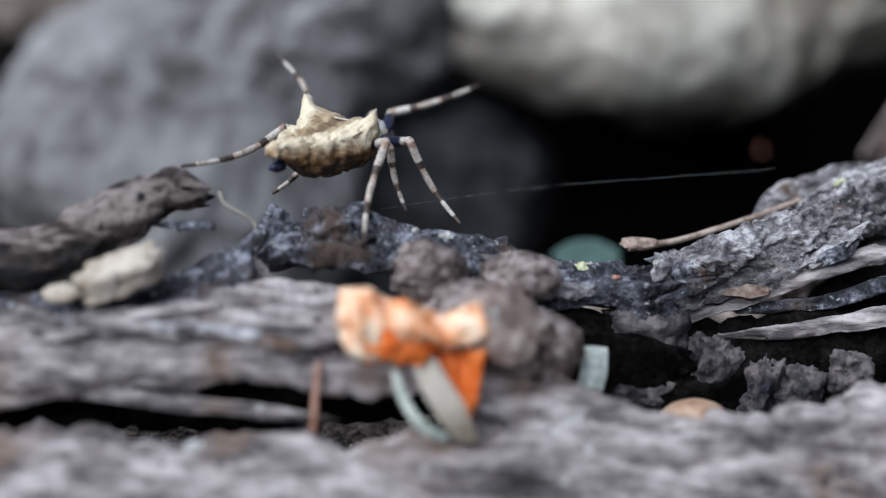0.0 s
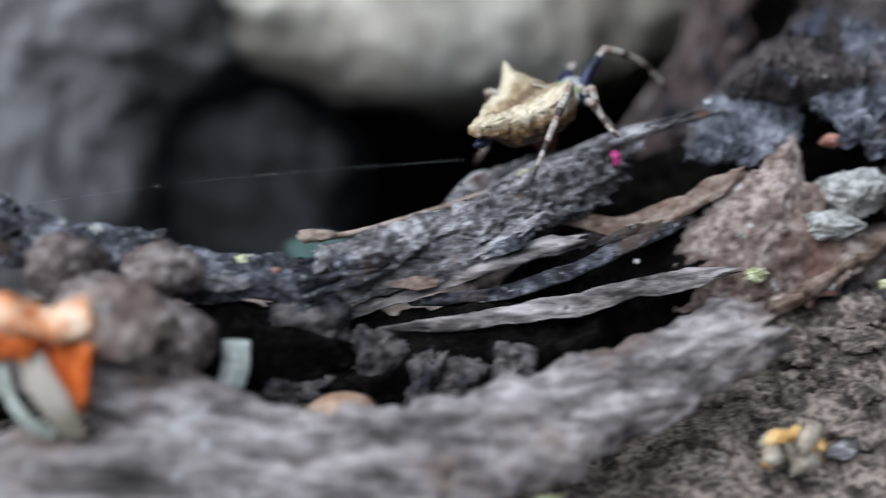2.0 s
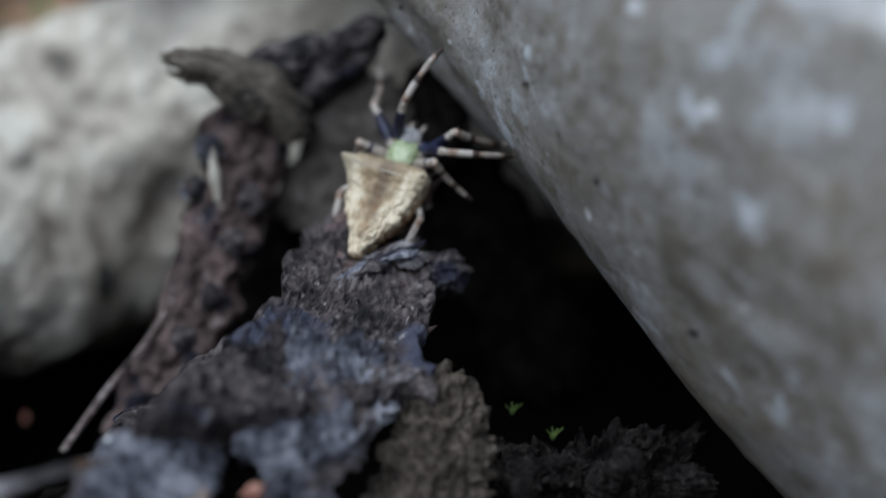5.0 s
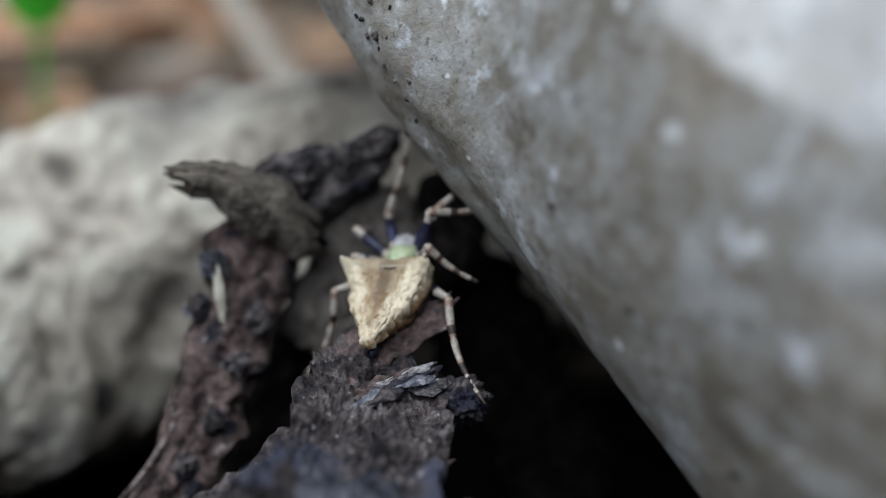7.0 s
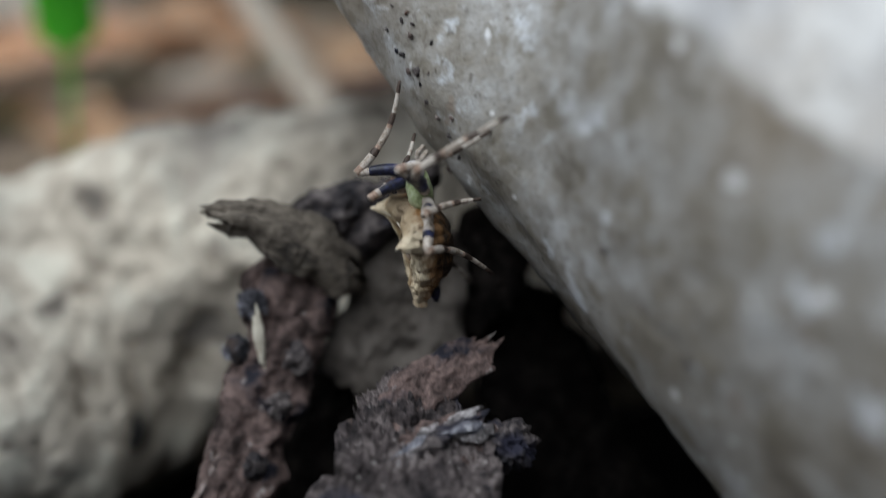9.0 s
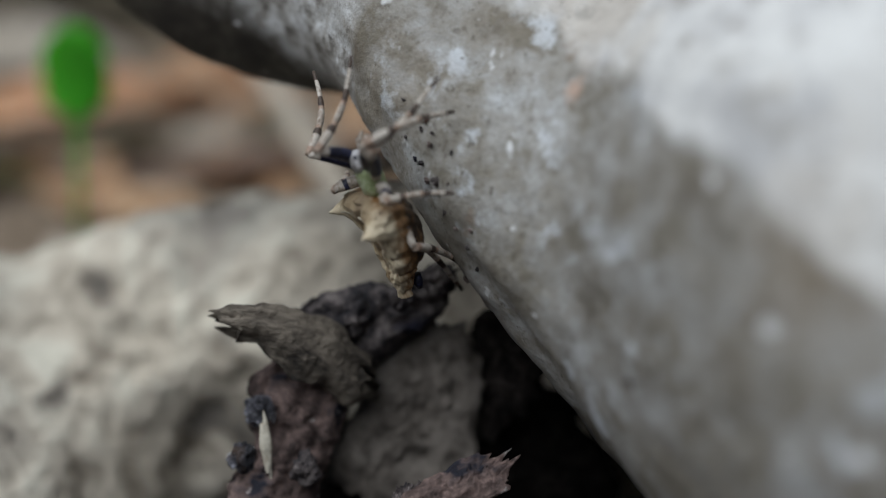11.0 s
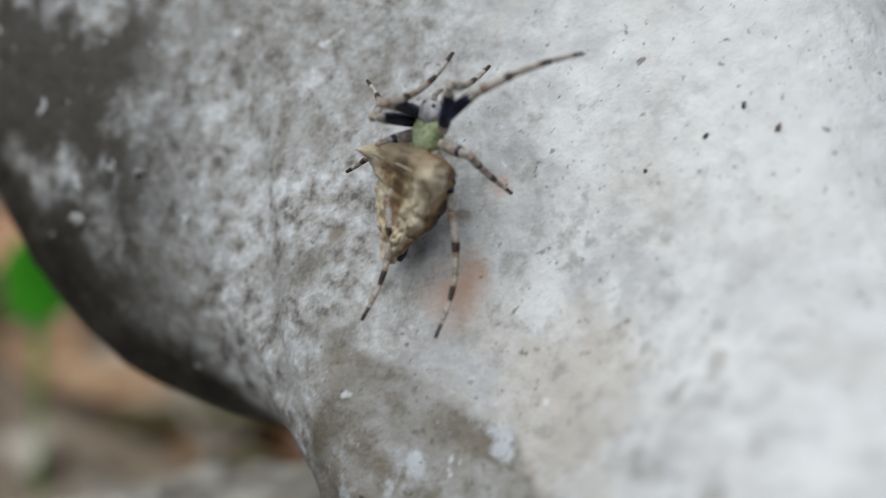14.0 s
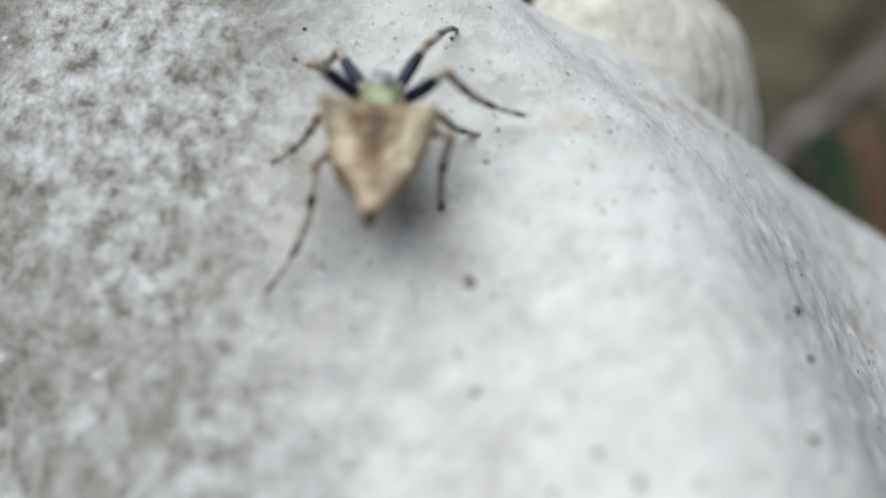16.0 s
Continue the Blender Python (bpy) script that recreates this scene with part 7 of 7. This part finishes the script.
    walk(shins["L4"], [
        (0, pose(0.00000, 0.00480, 0.00000, 39.0, 0.0, -0.0)),
        (0.5, pose(0.00000, 0.00480, 0.00000, 66.2, -2.4, 6.1)),
        (1, pose(0.00000, 0.00480, 0.00000, 67.3, -9.9, 4.1)),
        (1.5, pose(0.00000, 0.00480, 0.00000, 75.6, -11.8, 3.0)),
        (2, pose(0.00000, 0.00480, 0.00000, 87.4, -15.0, 0.7)),
        (2.5, pose(0.00000, 0.00480, 0.00000, 61.3, 18.3, -9.8)),
        (3, pose(0.00000, 0.00480, 0.00000, 57.2, 5.3, -3.4)),
        (3.5, pose(0.00000, 0.00480, 0.00000, 55.1, -0.6, 1.1)),
        (4, pose(0.00000, 0.00480, 0.00000, 108.9, -13.1, -4.4)),
        (4.5, pose(0.00000, 0.00480, 0.00000, 48.2, 6.6, -5.9)),
        (5, pose(0.00000, 0.00480, 0.00000, 29.3, 4.7, -8.3)),
        (7.5, pose(0.00000, 0.00480, 0.00000, 67.8, -21.6, 8.6)),
        (8, pose(0.00000, 0.00480, 0.00000, 93.7, -9.3, -0.6)),
        (8.5, pose(0.00000, 0.00480, 0.00000, 36.6, 3.1, -4.2)),
        (9, pose(0.00000, 0.00480, 0.00000, 69.8, 10.3, -3.8)),
        (9.2, pose(0.00000, 0.00480, 0.00000, 74.4, 7.9, -2.2)),
        (11.3, pose(0.00000, 0.00480, 0.00000, 47.2, -9.3, 8.5)),
        (11.5, pose(0.00000, 0.00480, 0.00000, 49.5, 0.1, -0.1)),
        (12, pose(0.00000, 0.00480, 0.00000, 50.6, 3.3, -2.7)),
        (12.5, pose(0.00000, 0.00480, 0.00000, 48.5, 3.7, -3.3)),
        (13, pose(0.00000, 0.00480, 0.00000, 42.3, 6.1, -6.6)),
        (13.5, pose(0.00000, 0.00480, 0.00000, 25.8, 1.2, -2.5)),
        (14, pose(0.00000, 0.00480, 0.00000, 14.7, 1.6, -6.2)),
        (14.5, pose(0.00000, 0.00480, 0.00000, 67.9, -4.2, 1.7)),
        (15, pose(0.00000, 0.00480, 0.00000, 8.7, 0.3, -1.7)),
        (15.5, pose(0.00000, 0.00480, 0.00000, 8.6, 0.1, -0.9)),
        (16, pose(0.00000, 0.00480, 0.00000, 23.1, -1.1, 2.7)),
    ])
    walk(femurs["R1"], [
        (0, pose(0.00100, 0.00310, -0.00020, 32.7, 69.3, 62.1)),
        (0.5, pose(0.00100, 0.00310, -0.00020, 141.0, 57.5, 166.0)),
        (0.6667, pose(0.00100, 0.00310, -0.00020, 137.9, 77.2, 135.3)),
        (0.8333, pose(0.00100, 0.00310, -0.00020, 27.3, 78.7, -1.9)),
        (1, pose(0.00100, 0.00310, -0.00020, 20.7, 59.1, -36.0)),
        (1.5, pose(0.00100, 0.00310, -0.00020, 89.7, 27.7, -34.6)),
        (2, pose(0.00100, 0.00310, -0.00020, 36.2, -9.1, -2.4)),
        (2.5, pose(0.00100, 0.00310, -0.00020, 5.7, -6.7, -15.4)),
        (3, pose(0.00100, 0.00310, -0.00020, 37.7, 40.0, -61.8)),
        (3.5, pose(0.00100, 0.00310, -0.00020, 8.5, 17.6, -111.5)),
        (4, pose(0.00100, 0.00310, -0.00020, 63.4, 1.3, -49.9)),
        (4.5, pose(0.00100, 0.00310, -0.00020, 51.9, 20.4, -20.0)),
        (5, pose(0.00100, 0.00310, -0.00020, 46.3, 43.9, -68.0)),
        (7.5, pose(0.00100, 0.00310, -0.00020, 57.9, 23.3, -25.8)),
        (8, pose(0.00100, 0.00310, -0.00020, 56.6, 71.7, -46.8)),
        (8.5, pose(0.00100, 0.00310, -0.00020, 52.5, 44.7, -15.1)),
        (9, pose(0.00100, 0.00310, -0.00020, 21.4, 31.9, -41.1)),
        (9.2, pose(0.00100, 0.00310, -0.00020, 67.1, 17.7, -7.8)),
        (11.3, pose(0.00100, 0.00310, -0.00020, 5.3, 5.9, -54.3)),
        (11.5, pose(0.00100, 0.00310, -0.00020, 25.6, 31.1, -56.2)),
        (12, pose(0.00100, 0.00310, -0.00020, 17.7, -10.2, 7.6)),
        (12.5, pose(0.00100, 0.00310, -0.00020, -2.5, 16.0, -32.0)),
        (13, pose(0.00100, 0.00310, -0.00020, -6.8, -7.3, 17.7)),
        (13.5, pose(0.00100, 0.00310, -0.00020, 18.4, 7.2, -47.0)),
        (14, pose(0.00100, 0.00310, -0.00020, 1.1, 3.8, -42.9)),
        (14.5, pose(0.00100, 0.00310, -0.00020, 11.6, -33.1, -16.4)),
        (15, pose(0.00100, 0.00310, -0.00020, 24.0, -0.5, -44.0)),
        (15.5, pose(0.00100, 0.00310, -0.00020, 78.2, 22.6, -35.0)),
        (16, pose(0.00100, 0.00310, -0.00020, 11.7, 7.4, -23.6)),
    ])
    walk(shins["R1"], [
        (0, pose(0, 0.00460, 0, 78.2, -0.0, 0.0)),
        (0.5, pose(0, 0.00460, 0, 101.4, 25.4, 4.9)),
        (0.6667, pose(0, 0.00460, 0, 43.0, 18.3, -18.9)),
        (0.8333, pose(0, 0.00460, 0, -7.3, -3.8, -26.0)),
        (1, pose(0, 0.00460, 0, -59.8, -23.3, -12.9)),
        (1.167, pose(0, 0.00460, 0, -91.9, -18.2, -4.2)),
        (1.333, pose(0, 0.00460, 0, -121.9, -9.5, 0.3)),
        (1.5, pose(0, 0.00460, 0, -150.7, 0.1, -0.1)),
        (2, pose(0, 0.00460, 0, -79.8, -6.9, -1.2)),
        (2.5, pose(0, 0.00460, 0, -70.7, 0.7, 0.3)),
        (3, pose(0, 0.00460, 0, -120.4, -0.6, 0.4)),
        (3.5, pose(0, 0.00460, 0, -110.2, -19.1, 6.9)),
        (4, pose(0, 0.00460, 0, -84.6, 25.7, 2.3)),
        (4.5, pose(0, 0.00460, 0, -93.3, 22.1, -1.3)),
        (5, pose(0, 0.00460, 0, -78.3, -14.0, -2.9)),
        (7.5, pose(0, 0.00460, 0, -102.2, 7.1, -1.5)),
        (8, pose(0, 0.00460, 0, -145.1, 1.5, -2.1)),
        (8.5, pose(0, 0.00460, 0, -158.3, -0.9, 2.3)),
        (9, pose(0, 0.00460, 0, -81.9, -17.8, -2.5)),
        (9.2, pose(0, 0.00460, 0, -108.8, 10.2, -3.5)),
        (11.3, pose(0, 0.00460, 0, -113.5, -4.7, 2.0)),
        (11.5, pose(0, 0.00460, 0, -88.6, 13.2, 0.3)),
        (12, pose(0, 0.00460, 0, -77.1, -10.4, -2.4)),
        (12.5, pose(0, 0.00460, 0, -112.4, 15.3, -6.2)),
        (13, pose(0, 0.00460, 0, -44.8, -11.4, -11.2)),
        (13.5, pose(0, 0.00460, 0, -74.8, -1.4, -0.4)),
        (14, pose(0, 0.00460, 0, -43.7, -0.1, -0.2)),
        (14.5, pose(0, 0.00460, 0, -61.3, -9.6, -5.2)),
        (15, pose(0, 0.00460, 0, -113.1, 16.5, -6.9)),
        (15.5, pose(0, 0.00460, 0, -133.4, 4.5, -4.3)),
        (15.67, pose(0, 0.00460, 0, -102.8, 2.6, -2.5)),
        (15.83, pose(0, 0.00460, 0, -72.3, -0.0, -2.0)),
        (16, pose(0, 0.00460, 0, -41.7, -2.5, -2.8)),
    ])
    walk(femurs["R2"], [
        (0, pose(0.00130, 0.00240, -0.00030, 168.5, -16.2, 79.1)),
        (0.5, pose(0.00130, 0.00240, -0.00030, -171.1, -3.2, 125.4)),
        (1, pose(0.00130, 0.00240, -0.00030, -160.3, -21.7, 123.4)),
        (1.5, pose(0.00130, 0.00240, -0.00030, 137.0, -15.8, 102.7)),
        (2, pose(0.00130, 0.00240, -0.00030, 160.1, -34.4, 70.8)),
        (2.5, pose(0.00130, 0.00240, -0.00030, -177.6, 9.9, 84.1)),
        (3, pose(0.00130, 0.00240, -0.00030, 169.6, 22.6, 144.2)),
        (3.5, pose(0.00130, 0.00240, -0.00030, 153.9, 9.7, 133.6)),
        (4, pose(0.00130, 0.00240, -0.00030, 155.6, 4.8, 131.0)),
        (4.5, pose(0.00130, 0.00240, -0.00030, 155.6, 3.7, 131.5)),
        (5, pose(0.00130, 0.00240, -0.00030, 144.7, -4.2, 121.1)),
        (7.5, pose(0.00130, 0.00240, -0.00030, 119.6, 8.3, 120.2)),
        (8, pose(0.00130, 0.00240, -0.00030, 144.3, -5.1, 119.7)),
        (8.5, pose(0.00130, 0.00240, -0.00030, 128.7, 1.8, 115.6)),
        (9, pose(0.00130, 0.00240, -0.00030, 144.5, 0.3, 149.9)),
        (9.2, pose(0.00130, 0.00240, -0.00030, 137.8, -33.4, -158.9)),
        (11.3, pose(0.00130, 0.00240, -0.00030, 173.5, -22.8, 134.5)),
        (11.5, pose(0.00130, 0.00240, -0.00030, 176.7, -17.8, 132.8)),
        (12, pose(0.00130, 0.00240, -0.00030, -178.3, -15.7, 153.9)),
        (12.5, pose(0.00130, 0.00240, -0.00030, 174.2, -11.2, 151.4)),
        (13, pose(0.00130, 0.00240, -0.00030, 176.2, -20.6, 163.7)),
        (13.5, pose(0.00130, 0.00240, -0.00030, 141.6, -27.5, 160.1)),
        (14, pose(0.00130, 0.00240, -0.00030, 153.2, -22.9, 173.9)),
        (14.5, pose(0.00130, 0.00240, -0.00030, 133.7, -14.5, 137.7)),
        (15, pose(0.00130, 0.00240, -0.00030, 150.4, 12.1, 128.7)),
        (15.5, pose(0.00130, 0.00240, -0.00030, 149.5, 14.5, 109.6)),
        (16, pose(0.00130, 0.00240, -0.00030, 133.0, -1.8, 95.2)),
    ])
    walk(shins["R2"], [
        (0, pose(0, 0.00440, 0, 66.4, -0.0, 0.0)),
        (0.5, pose(0, 0.00440, 0, 31.7, -3.8, 6.1)),
        (1, pose(0, 0.00440, 0, 19.5, 1.3, -3.8)),
        (1.5, pose(0, 0.00440, 0, 47.5, -6.6, 6.0)),
        (2, pose(0, 0.00440, 0, 116.4, 1.6, 0.8)),
        (2.5, pose(0, 0.00440, 0, 52.8, -19.1, 13.9)),
        (3, pose(0, 0.00440, 0, 43.0, 2.2, -2.4)),
        (3.5, pose(0, 0.00440, 0, 62.6, 4.2, -2.2)),
        (4, pose(0, 0.00440, 0, 62.7, 1.7, -0.9)),
        (4.5, pose(0, 0.00440, 0, 62.8, 0.7, -0.3)),
        (5, pose(0, 0.00440, 0, 79.6, 0.2, -0.0)),
        (7.5, pose(0, 0.00440, 0, 68.9, -2.3, 0.9)),
        (8, pose(0, 0.00440, 0, 68.9, -0.9, 0.4)),
        (8.5, pose(0, 0.00440, 0, 57.1, -3.8, 2.5)),
        (9, pose(0, 0.00440, 0, 117.8, 8.5, 4.5)),
        (9.2, pose(0, 0.00440, 0, 126.2, 20.5, 14.4)),
        (11.3, pose(0, 0.00440, 0, 88.6, -12.7, 0.3)),
        (11.5, pose(0, 0.00440, 0, 88.7, -5.1, 0.1)),
        (12, pose(0, 0.00440, 0, 99.2, -0.5, -0.1)),
        (12.5, pose(0, 0.00440, 0, 94.1, -1.3, -0.1)),
        (13, pose(0, 0.00440, 0, 93.6, 1.2, 0.1)),
        (13.5, pose(0, 0.00440, 0, 120.8, 3.2, 1.9)),
        (14, pose(0, 0.00440, 0, 107.5, 2.5, 0.8)),
        (14.5, pose(0, 0.00440, 0, 100.4, -15.7, -2.9)),
        (15, pose(0, 0.00440, 0, 94.5, -14.0, -1.1)),
        (15.5, pose(0, 0.00440, 0, 65.8, -7.5, 3.3)),
        (16, pose(0, 0.00440, 0, 83.5, 2.1, -0.2)),
    ])
    walk(femurs["R3"], [
        (0, pose(0.00135, 0.00160, -0.00035, 175.9, -5.0, 70.9)),
        (0.5, pose(0.00135, 0.00160, -0.00035, -173.7, 9.9, 62.4)),
        (1, pose(0.00135, 0.00160, -0.00035, -153.9, 5.5, 75.4)),
        (1.5, pose(0.00135, 0.00160, -0.00035, 141.4, 35.6, 83.2)),
        (2, pose(0.00135, 0.00160, -0.00035, 140.3, 21.3, 77.8)),
        (2.5, pose(0.00135, 0.00160, -0.00035, 141.0, 18.8, 80.0)),
        (3, pose(0.00135, 0.00160, -0.00035, 141.3, 17.7, 80.9)),
        (3.5, pose(0.00135, 0.00160, -0.00035, 137.0, 5.7, 81.0)),
        (4, pose(0.00135, 0.00160, -0.00035, 139.6, 3.5, 78.9)),
        (4.5, pose(0.00135, 0.00160, -0.00035, 139.6, 2.7, 79.6)),
        (5, pose(0.00135, 0.00160, -0.00035, 139.6, 2.4, 79.9)),
        (7.5, pose(0.00135, 0.00160, -0.00035, 127.4, 0.0, 79.8)),
        (8, pose(0.00135, 0.00160, -0.00035, 145.9, 6.0, 92.0)),
        (8.5, pose(0.00135, 0.00160, -0.00035, 148.5, 4.1, 93.3)),
        (9, pose(0.00135, 0.00160, -0.00035, 159.4, 2.6, 94.3)),
        (9.2, pose(0.00135, 0.00160, -0.00035, 152.4, -19.5, 120.1)),
        (11.3, pose(0.00135, 0.00160, -0.00035, 165.5, 5.5, 84.3)),
        (11.5, pose(0.00135, 0.00160, -0.00035, 168.8, 16.6, 82.7)),
        (12, pose(0.00135, 0.00160, -0.00035, 162.5, 33.3, 78.6)),
        (12.5, pose(0.00135, 0.00160, -0.00035, 156.5, 24.7, 83.6)),
        (13, pose(0.00135, 0.00160, -0.00035, -174.5, 11.2, 100.5)),
        (13.5, pose(0.00135, 0.00160, -0.00035, -153.8, -9.5, 109.2)),
        (14, pose(0.00135, 0.00160, -0.00035, -171.2, 14.8, 91.3)),
        (14.5, pose(0.00135, 0.00160, -0.00035, 171.8, 21.9, 80.5)),
        (15, pose(0.00135, 0.00160, -0.00035, 166.5, 31.1, 71.1)),
        (15.5, pose(0.00135, 0.00160, -0.00035, -171.1, 54.2, 98.3)),
        (16, pose(0.00135, 0.00160, -0.00035, 178.6, 3.0, 86.8)),
    ])
    walk(shins["R3"], [
        (0, pose(0, 0.00290, 0, 70.6, 0.0, -0.0)),
        (0.5, pose(0, 0.00290, 0, 47.6, -5.0, 4.6)),
        (1, pose(0, 0.00290, 0, 36.4, -0.3, 0.5)),
        (1.5, pose(0, 0.00290, 0, 57.2, -8.3, 5.3)),
        (2, pose(0, 0.00290, 0, 74.7, 5.1, -1.4)),
        (2.5, pose(0, 0.00290, 0, 74.8, 2.0, -0.6)),
        (3, pose(0, 0.00290, 0, 74.8, 0.8, -0.2)),
        (3.5, pose(0, 0.00290, 0, 95.4, 4.5, 0.4)),
        (4, pose(0, 0.00290, 0, 95.3, 1.8, 0.2)),
        (4.5, pose(0, 0.00290, 0, 95.3, 0.7, 0.1)),
        (5, pose(0, 0.00290, 0, 95.3, 0.3, 0.0)),
        (7.5, pose(0, 0.00290, 0, 95.3, 0.1, 0.0)),
        (8, pose(0, 0.00290, 0, 126.8, 2.3, 1.7)),
        (8.5, pose(0, 0.00290, 0, 126.7, 0.9, 0.7)),
        (9, pose(0, 0.00290, 0, 126.7, 0.4, 0.3)),
        (9.2, pose(0, 0.00290, 0, 155.5, 3.5, 7.6)),
        (11.3, pose(0, 0.00290, 0, 86.3, -18.0, 1.2)),
        (11.5, pose(0, 0.00290, 0, 86.6, -7.2, 0.4)),
        (12, pose(0, 0.00290, 0, 77.7, -10.9, 2.4)),
        (12.5, pose(0, 0.00290, 0, 69.5, 5.7, -2.1)),
        (13, pose(0, 0.00290, 0, 68.4, 7.6, -3.0)),
        (13.5, pose(0, 0.00290, 0, 48.7, 5.6, -4.9)),
        (14, pose(0, 0.00290, 0, 67.8, -10.8, 4.4)),
        (14.5, pose(0, 0.00290, 0, 69.2, -4.6, 1.8)),
        (15, pose(0, 0.00290, 0, 59.0, -5.9, 3.5)),
        (15.5, pose(0, 0.00290, 0, 12.4, -0.7, 3.0)),
        (16, pose(0, 0.00290, 0, 44.1, 17.2, -17.0)),
    ])
    walk(femurs["R4"], [
        (0, pose(0.00110, 0.00090, -0.00030, 163.8, 30.9, 55.4)),
        (0.5, pose(0.00110, 0.00090, -0.00030, 178.3, 40.1, 51.0)),
        (1, pose(0.00110, 0.00090, -0.00030, -179.8, 56.6, 34.8)),
        (1.5, pose(0.00110, 0.00090, -0.00030, 144.2, 43.8, 35.4)),
        (2, pose(0.00110, 0.00090, -0.00030, 133.9, 28.5, 30.1)),
        (2.5, pose(0.00110, 0.00090, -0.00030, 150.2, 36.8, 51.0)),
        (3, pose(0.00110, 0.00090, -0.00030, 160.3, 41.1, 32.5)),
        (3.5, pose(0.00110, 0.00090, -0.00030, 114.6, 32.4, 41.1)),
        (4, pose(0.00110, 0.00090, -0.00030, 149.1, 40.9, 39.8)),
        (4.5, pose(0.00110, 0.00090, -0.00030, 156.1, 29.4, 19.7)),
        (5, pose(0.00110, 0.00090, -0.00030, -176.1, 51.3, 36.4)),
        (7.5, pose(0.00110, 0.00090, -0.00030, -167.5, 42.5, 64.2)),
        (8, pose(0.00110, 0.00090, -0.00030, 161.3, 22.1, 45.1)),
        (8.5, pose(0.00110, 0.00090, -0.00030, 162.1, 45.3, 40.7)),
        (9, pose(0.00110, 0.00090, -0.00030, 155.0, 49.3, 53.1)),
        (9.2, pose(0.00110, 0.00090, -0.00030, 170.1, 41.9, 63.3)),
        (11.3, pose(0.00110, 0.00090, -0.00030, -169.2, 49.7, 37.0)),
        (11.5, pose(0.00110, 0.00090, -0.00030, -167.2, 47.1, 37.4)),
        (12, pose(0.00110, 0.00090, -0.00030, 143.9, 35.7, 44.0)),
        (12.5, pose(0.00110, 0.00090, -0.00030, 175.0, 44.1, 43.0)),
        (13, pose(0.00110, 0.00090, -0.00030, 160.1, 45.0, 46.7)),
        (13.5, pose(0.00110, 0.00090, -0.00030, -160.2, 1.3, 31.8)),
        (14, pose(0.00110, 0.00090, -0.00030, -165.7, -19.3, 26.2)),
        (14.5, pose(0.00110, 0.00090, -0.00030, 146.8, 16.2, 46.6)),
        (15, pose(0.00110, 0.00090, -0.00030, 161.0, 15.2, 39.7)),
        (15.5, pose(0.00110, 0.00090, -0.00030, -165.7, 18.8, 43.6)),
        (16, pose(0.00110, 0.00090, -0.00030, 164.2, 14.1, 53.6)),
    ])
    walk(shins["R4"], [
        (0, pose(0.00000, 0.00480, 0.00000, 60.0, 0.0, -0.0)),
        (0.5, pose(0.00000, 0.00480, 0.00000, 36.8, -2.2, 3.0)),
        (1, pose(0.00000, 0.00480, 0.00000, 26.6, -2.0, 4.0)),
        (1.5, pose(0.00000, 0.00480, 0.00000, 49.5, 4.1, -3.5)),
        (2, pose(0.00000, 0.00480, 0.00000, 70.4, 4.6, -1.6)),
        (2.5, pose(0.00000, 0.00480, 0.00000, 63.9, 1.9, -0.9)),
        (3, pose(0.00000, 0.00480, 0.00000, 35.2, -1.7, 2.4)),
        (3.5, pose(0.00000, 0.00480, 0.00000, 105.2, 9.2, -6.9)),
        (4, pose(0.00000, 0.00480, 0.00000, 57.1, -1.1, 0.7)),
        (4.5, pose(0.00000, 0.00480, 0.00000, 64.8, 3.1, -1.4)),
        (5, pose(0.00000, 0.00480, 0.00000, 33.5, -4.4, 6.5)),
        (7.5, pose(0.00000, 0.00480, 0.00000, 30.3, -0.3, 0.6)),
        (8, pose(0.00000, 0.00480, 0.00000, 41.5, 5.8, -6.6)),
        (8.5, pose(0.00000, 0.00480, 0.00000, 101.8, -13.7, -2.8)),
        (9, pose(0.00000, 0.00480, 0.00000, 114.7, 2.3, 1.1)),
        (9.2, pose(0.00000, 0.00480, 0.00000, 127.2, 4.6, 3.5)),
        (9.9, pose(0.00000, 0.00480, 0.00000, 100.1, 2.5, 2.0)),
        (10.6, pose(0.00000, 0.00480, 0.00000, 73.0, -0.1, 1.6)),
        (11.3, pose(0.00000, 0.00480, 0.00000, 46.0, -2.5, 2.4)),
        (11.5, pose(0.00000, 0.00480, 0.00000, 34.0, 1.2, -1.8)),
        (12, pose(0.00000, 0.00480, 0.00000, 71.4, 6.4, -2.1)),
        (12.5, pose(0.00000, 0.00480, 0.00000, 11.6, -0.3, 1.4)),
        (13, pose(0.00000, 0.00480, 0.00000, 91.1, 2.9, 0.1)),
        (13.17, pose(0.00000, 0.00480, 0.00000, 55.0, 1.0, 2.4)),
        (13.33, pose(0.00000, 0.00480, 0.00000, 18.9, 0.8, 5.4)),
        (13.5, pose(0.00000, 0.00480, 0.00000, -17.2, 2.5, 8.0)),
        (14, pose(0.00000, 0.00480, 0.00000, -23.3, 1.9, 4.4)),
        (14.17, pose(0.00000, 0.00480, 0.00000, 10.5, -4.1, 7.9)),
        (14.33, pose(0.00000, 0.00480, 0.00000, 44.4, -11.1, 7.5)),
        (14.5, pose(0.00000, 0.00480, 0.00000, 79.3, -16.6, 3.1)),
        (15, pose(0.00000, 0.00480, 0.00000, 72.4, -4.6, 1.5)),
        (15.5, pose(0.00000, 0.00480, 0.00000, 62.1, -0.5, 0.3)),
        (16, pose(0.00000, 0.00480, 0.00000, 89.5, 2.5, -0.0)),
    ])


motions()
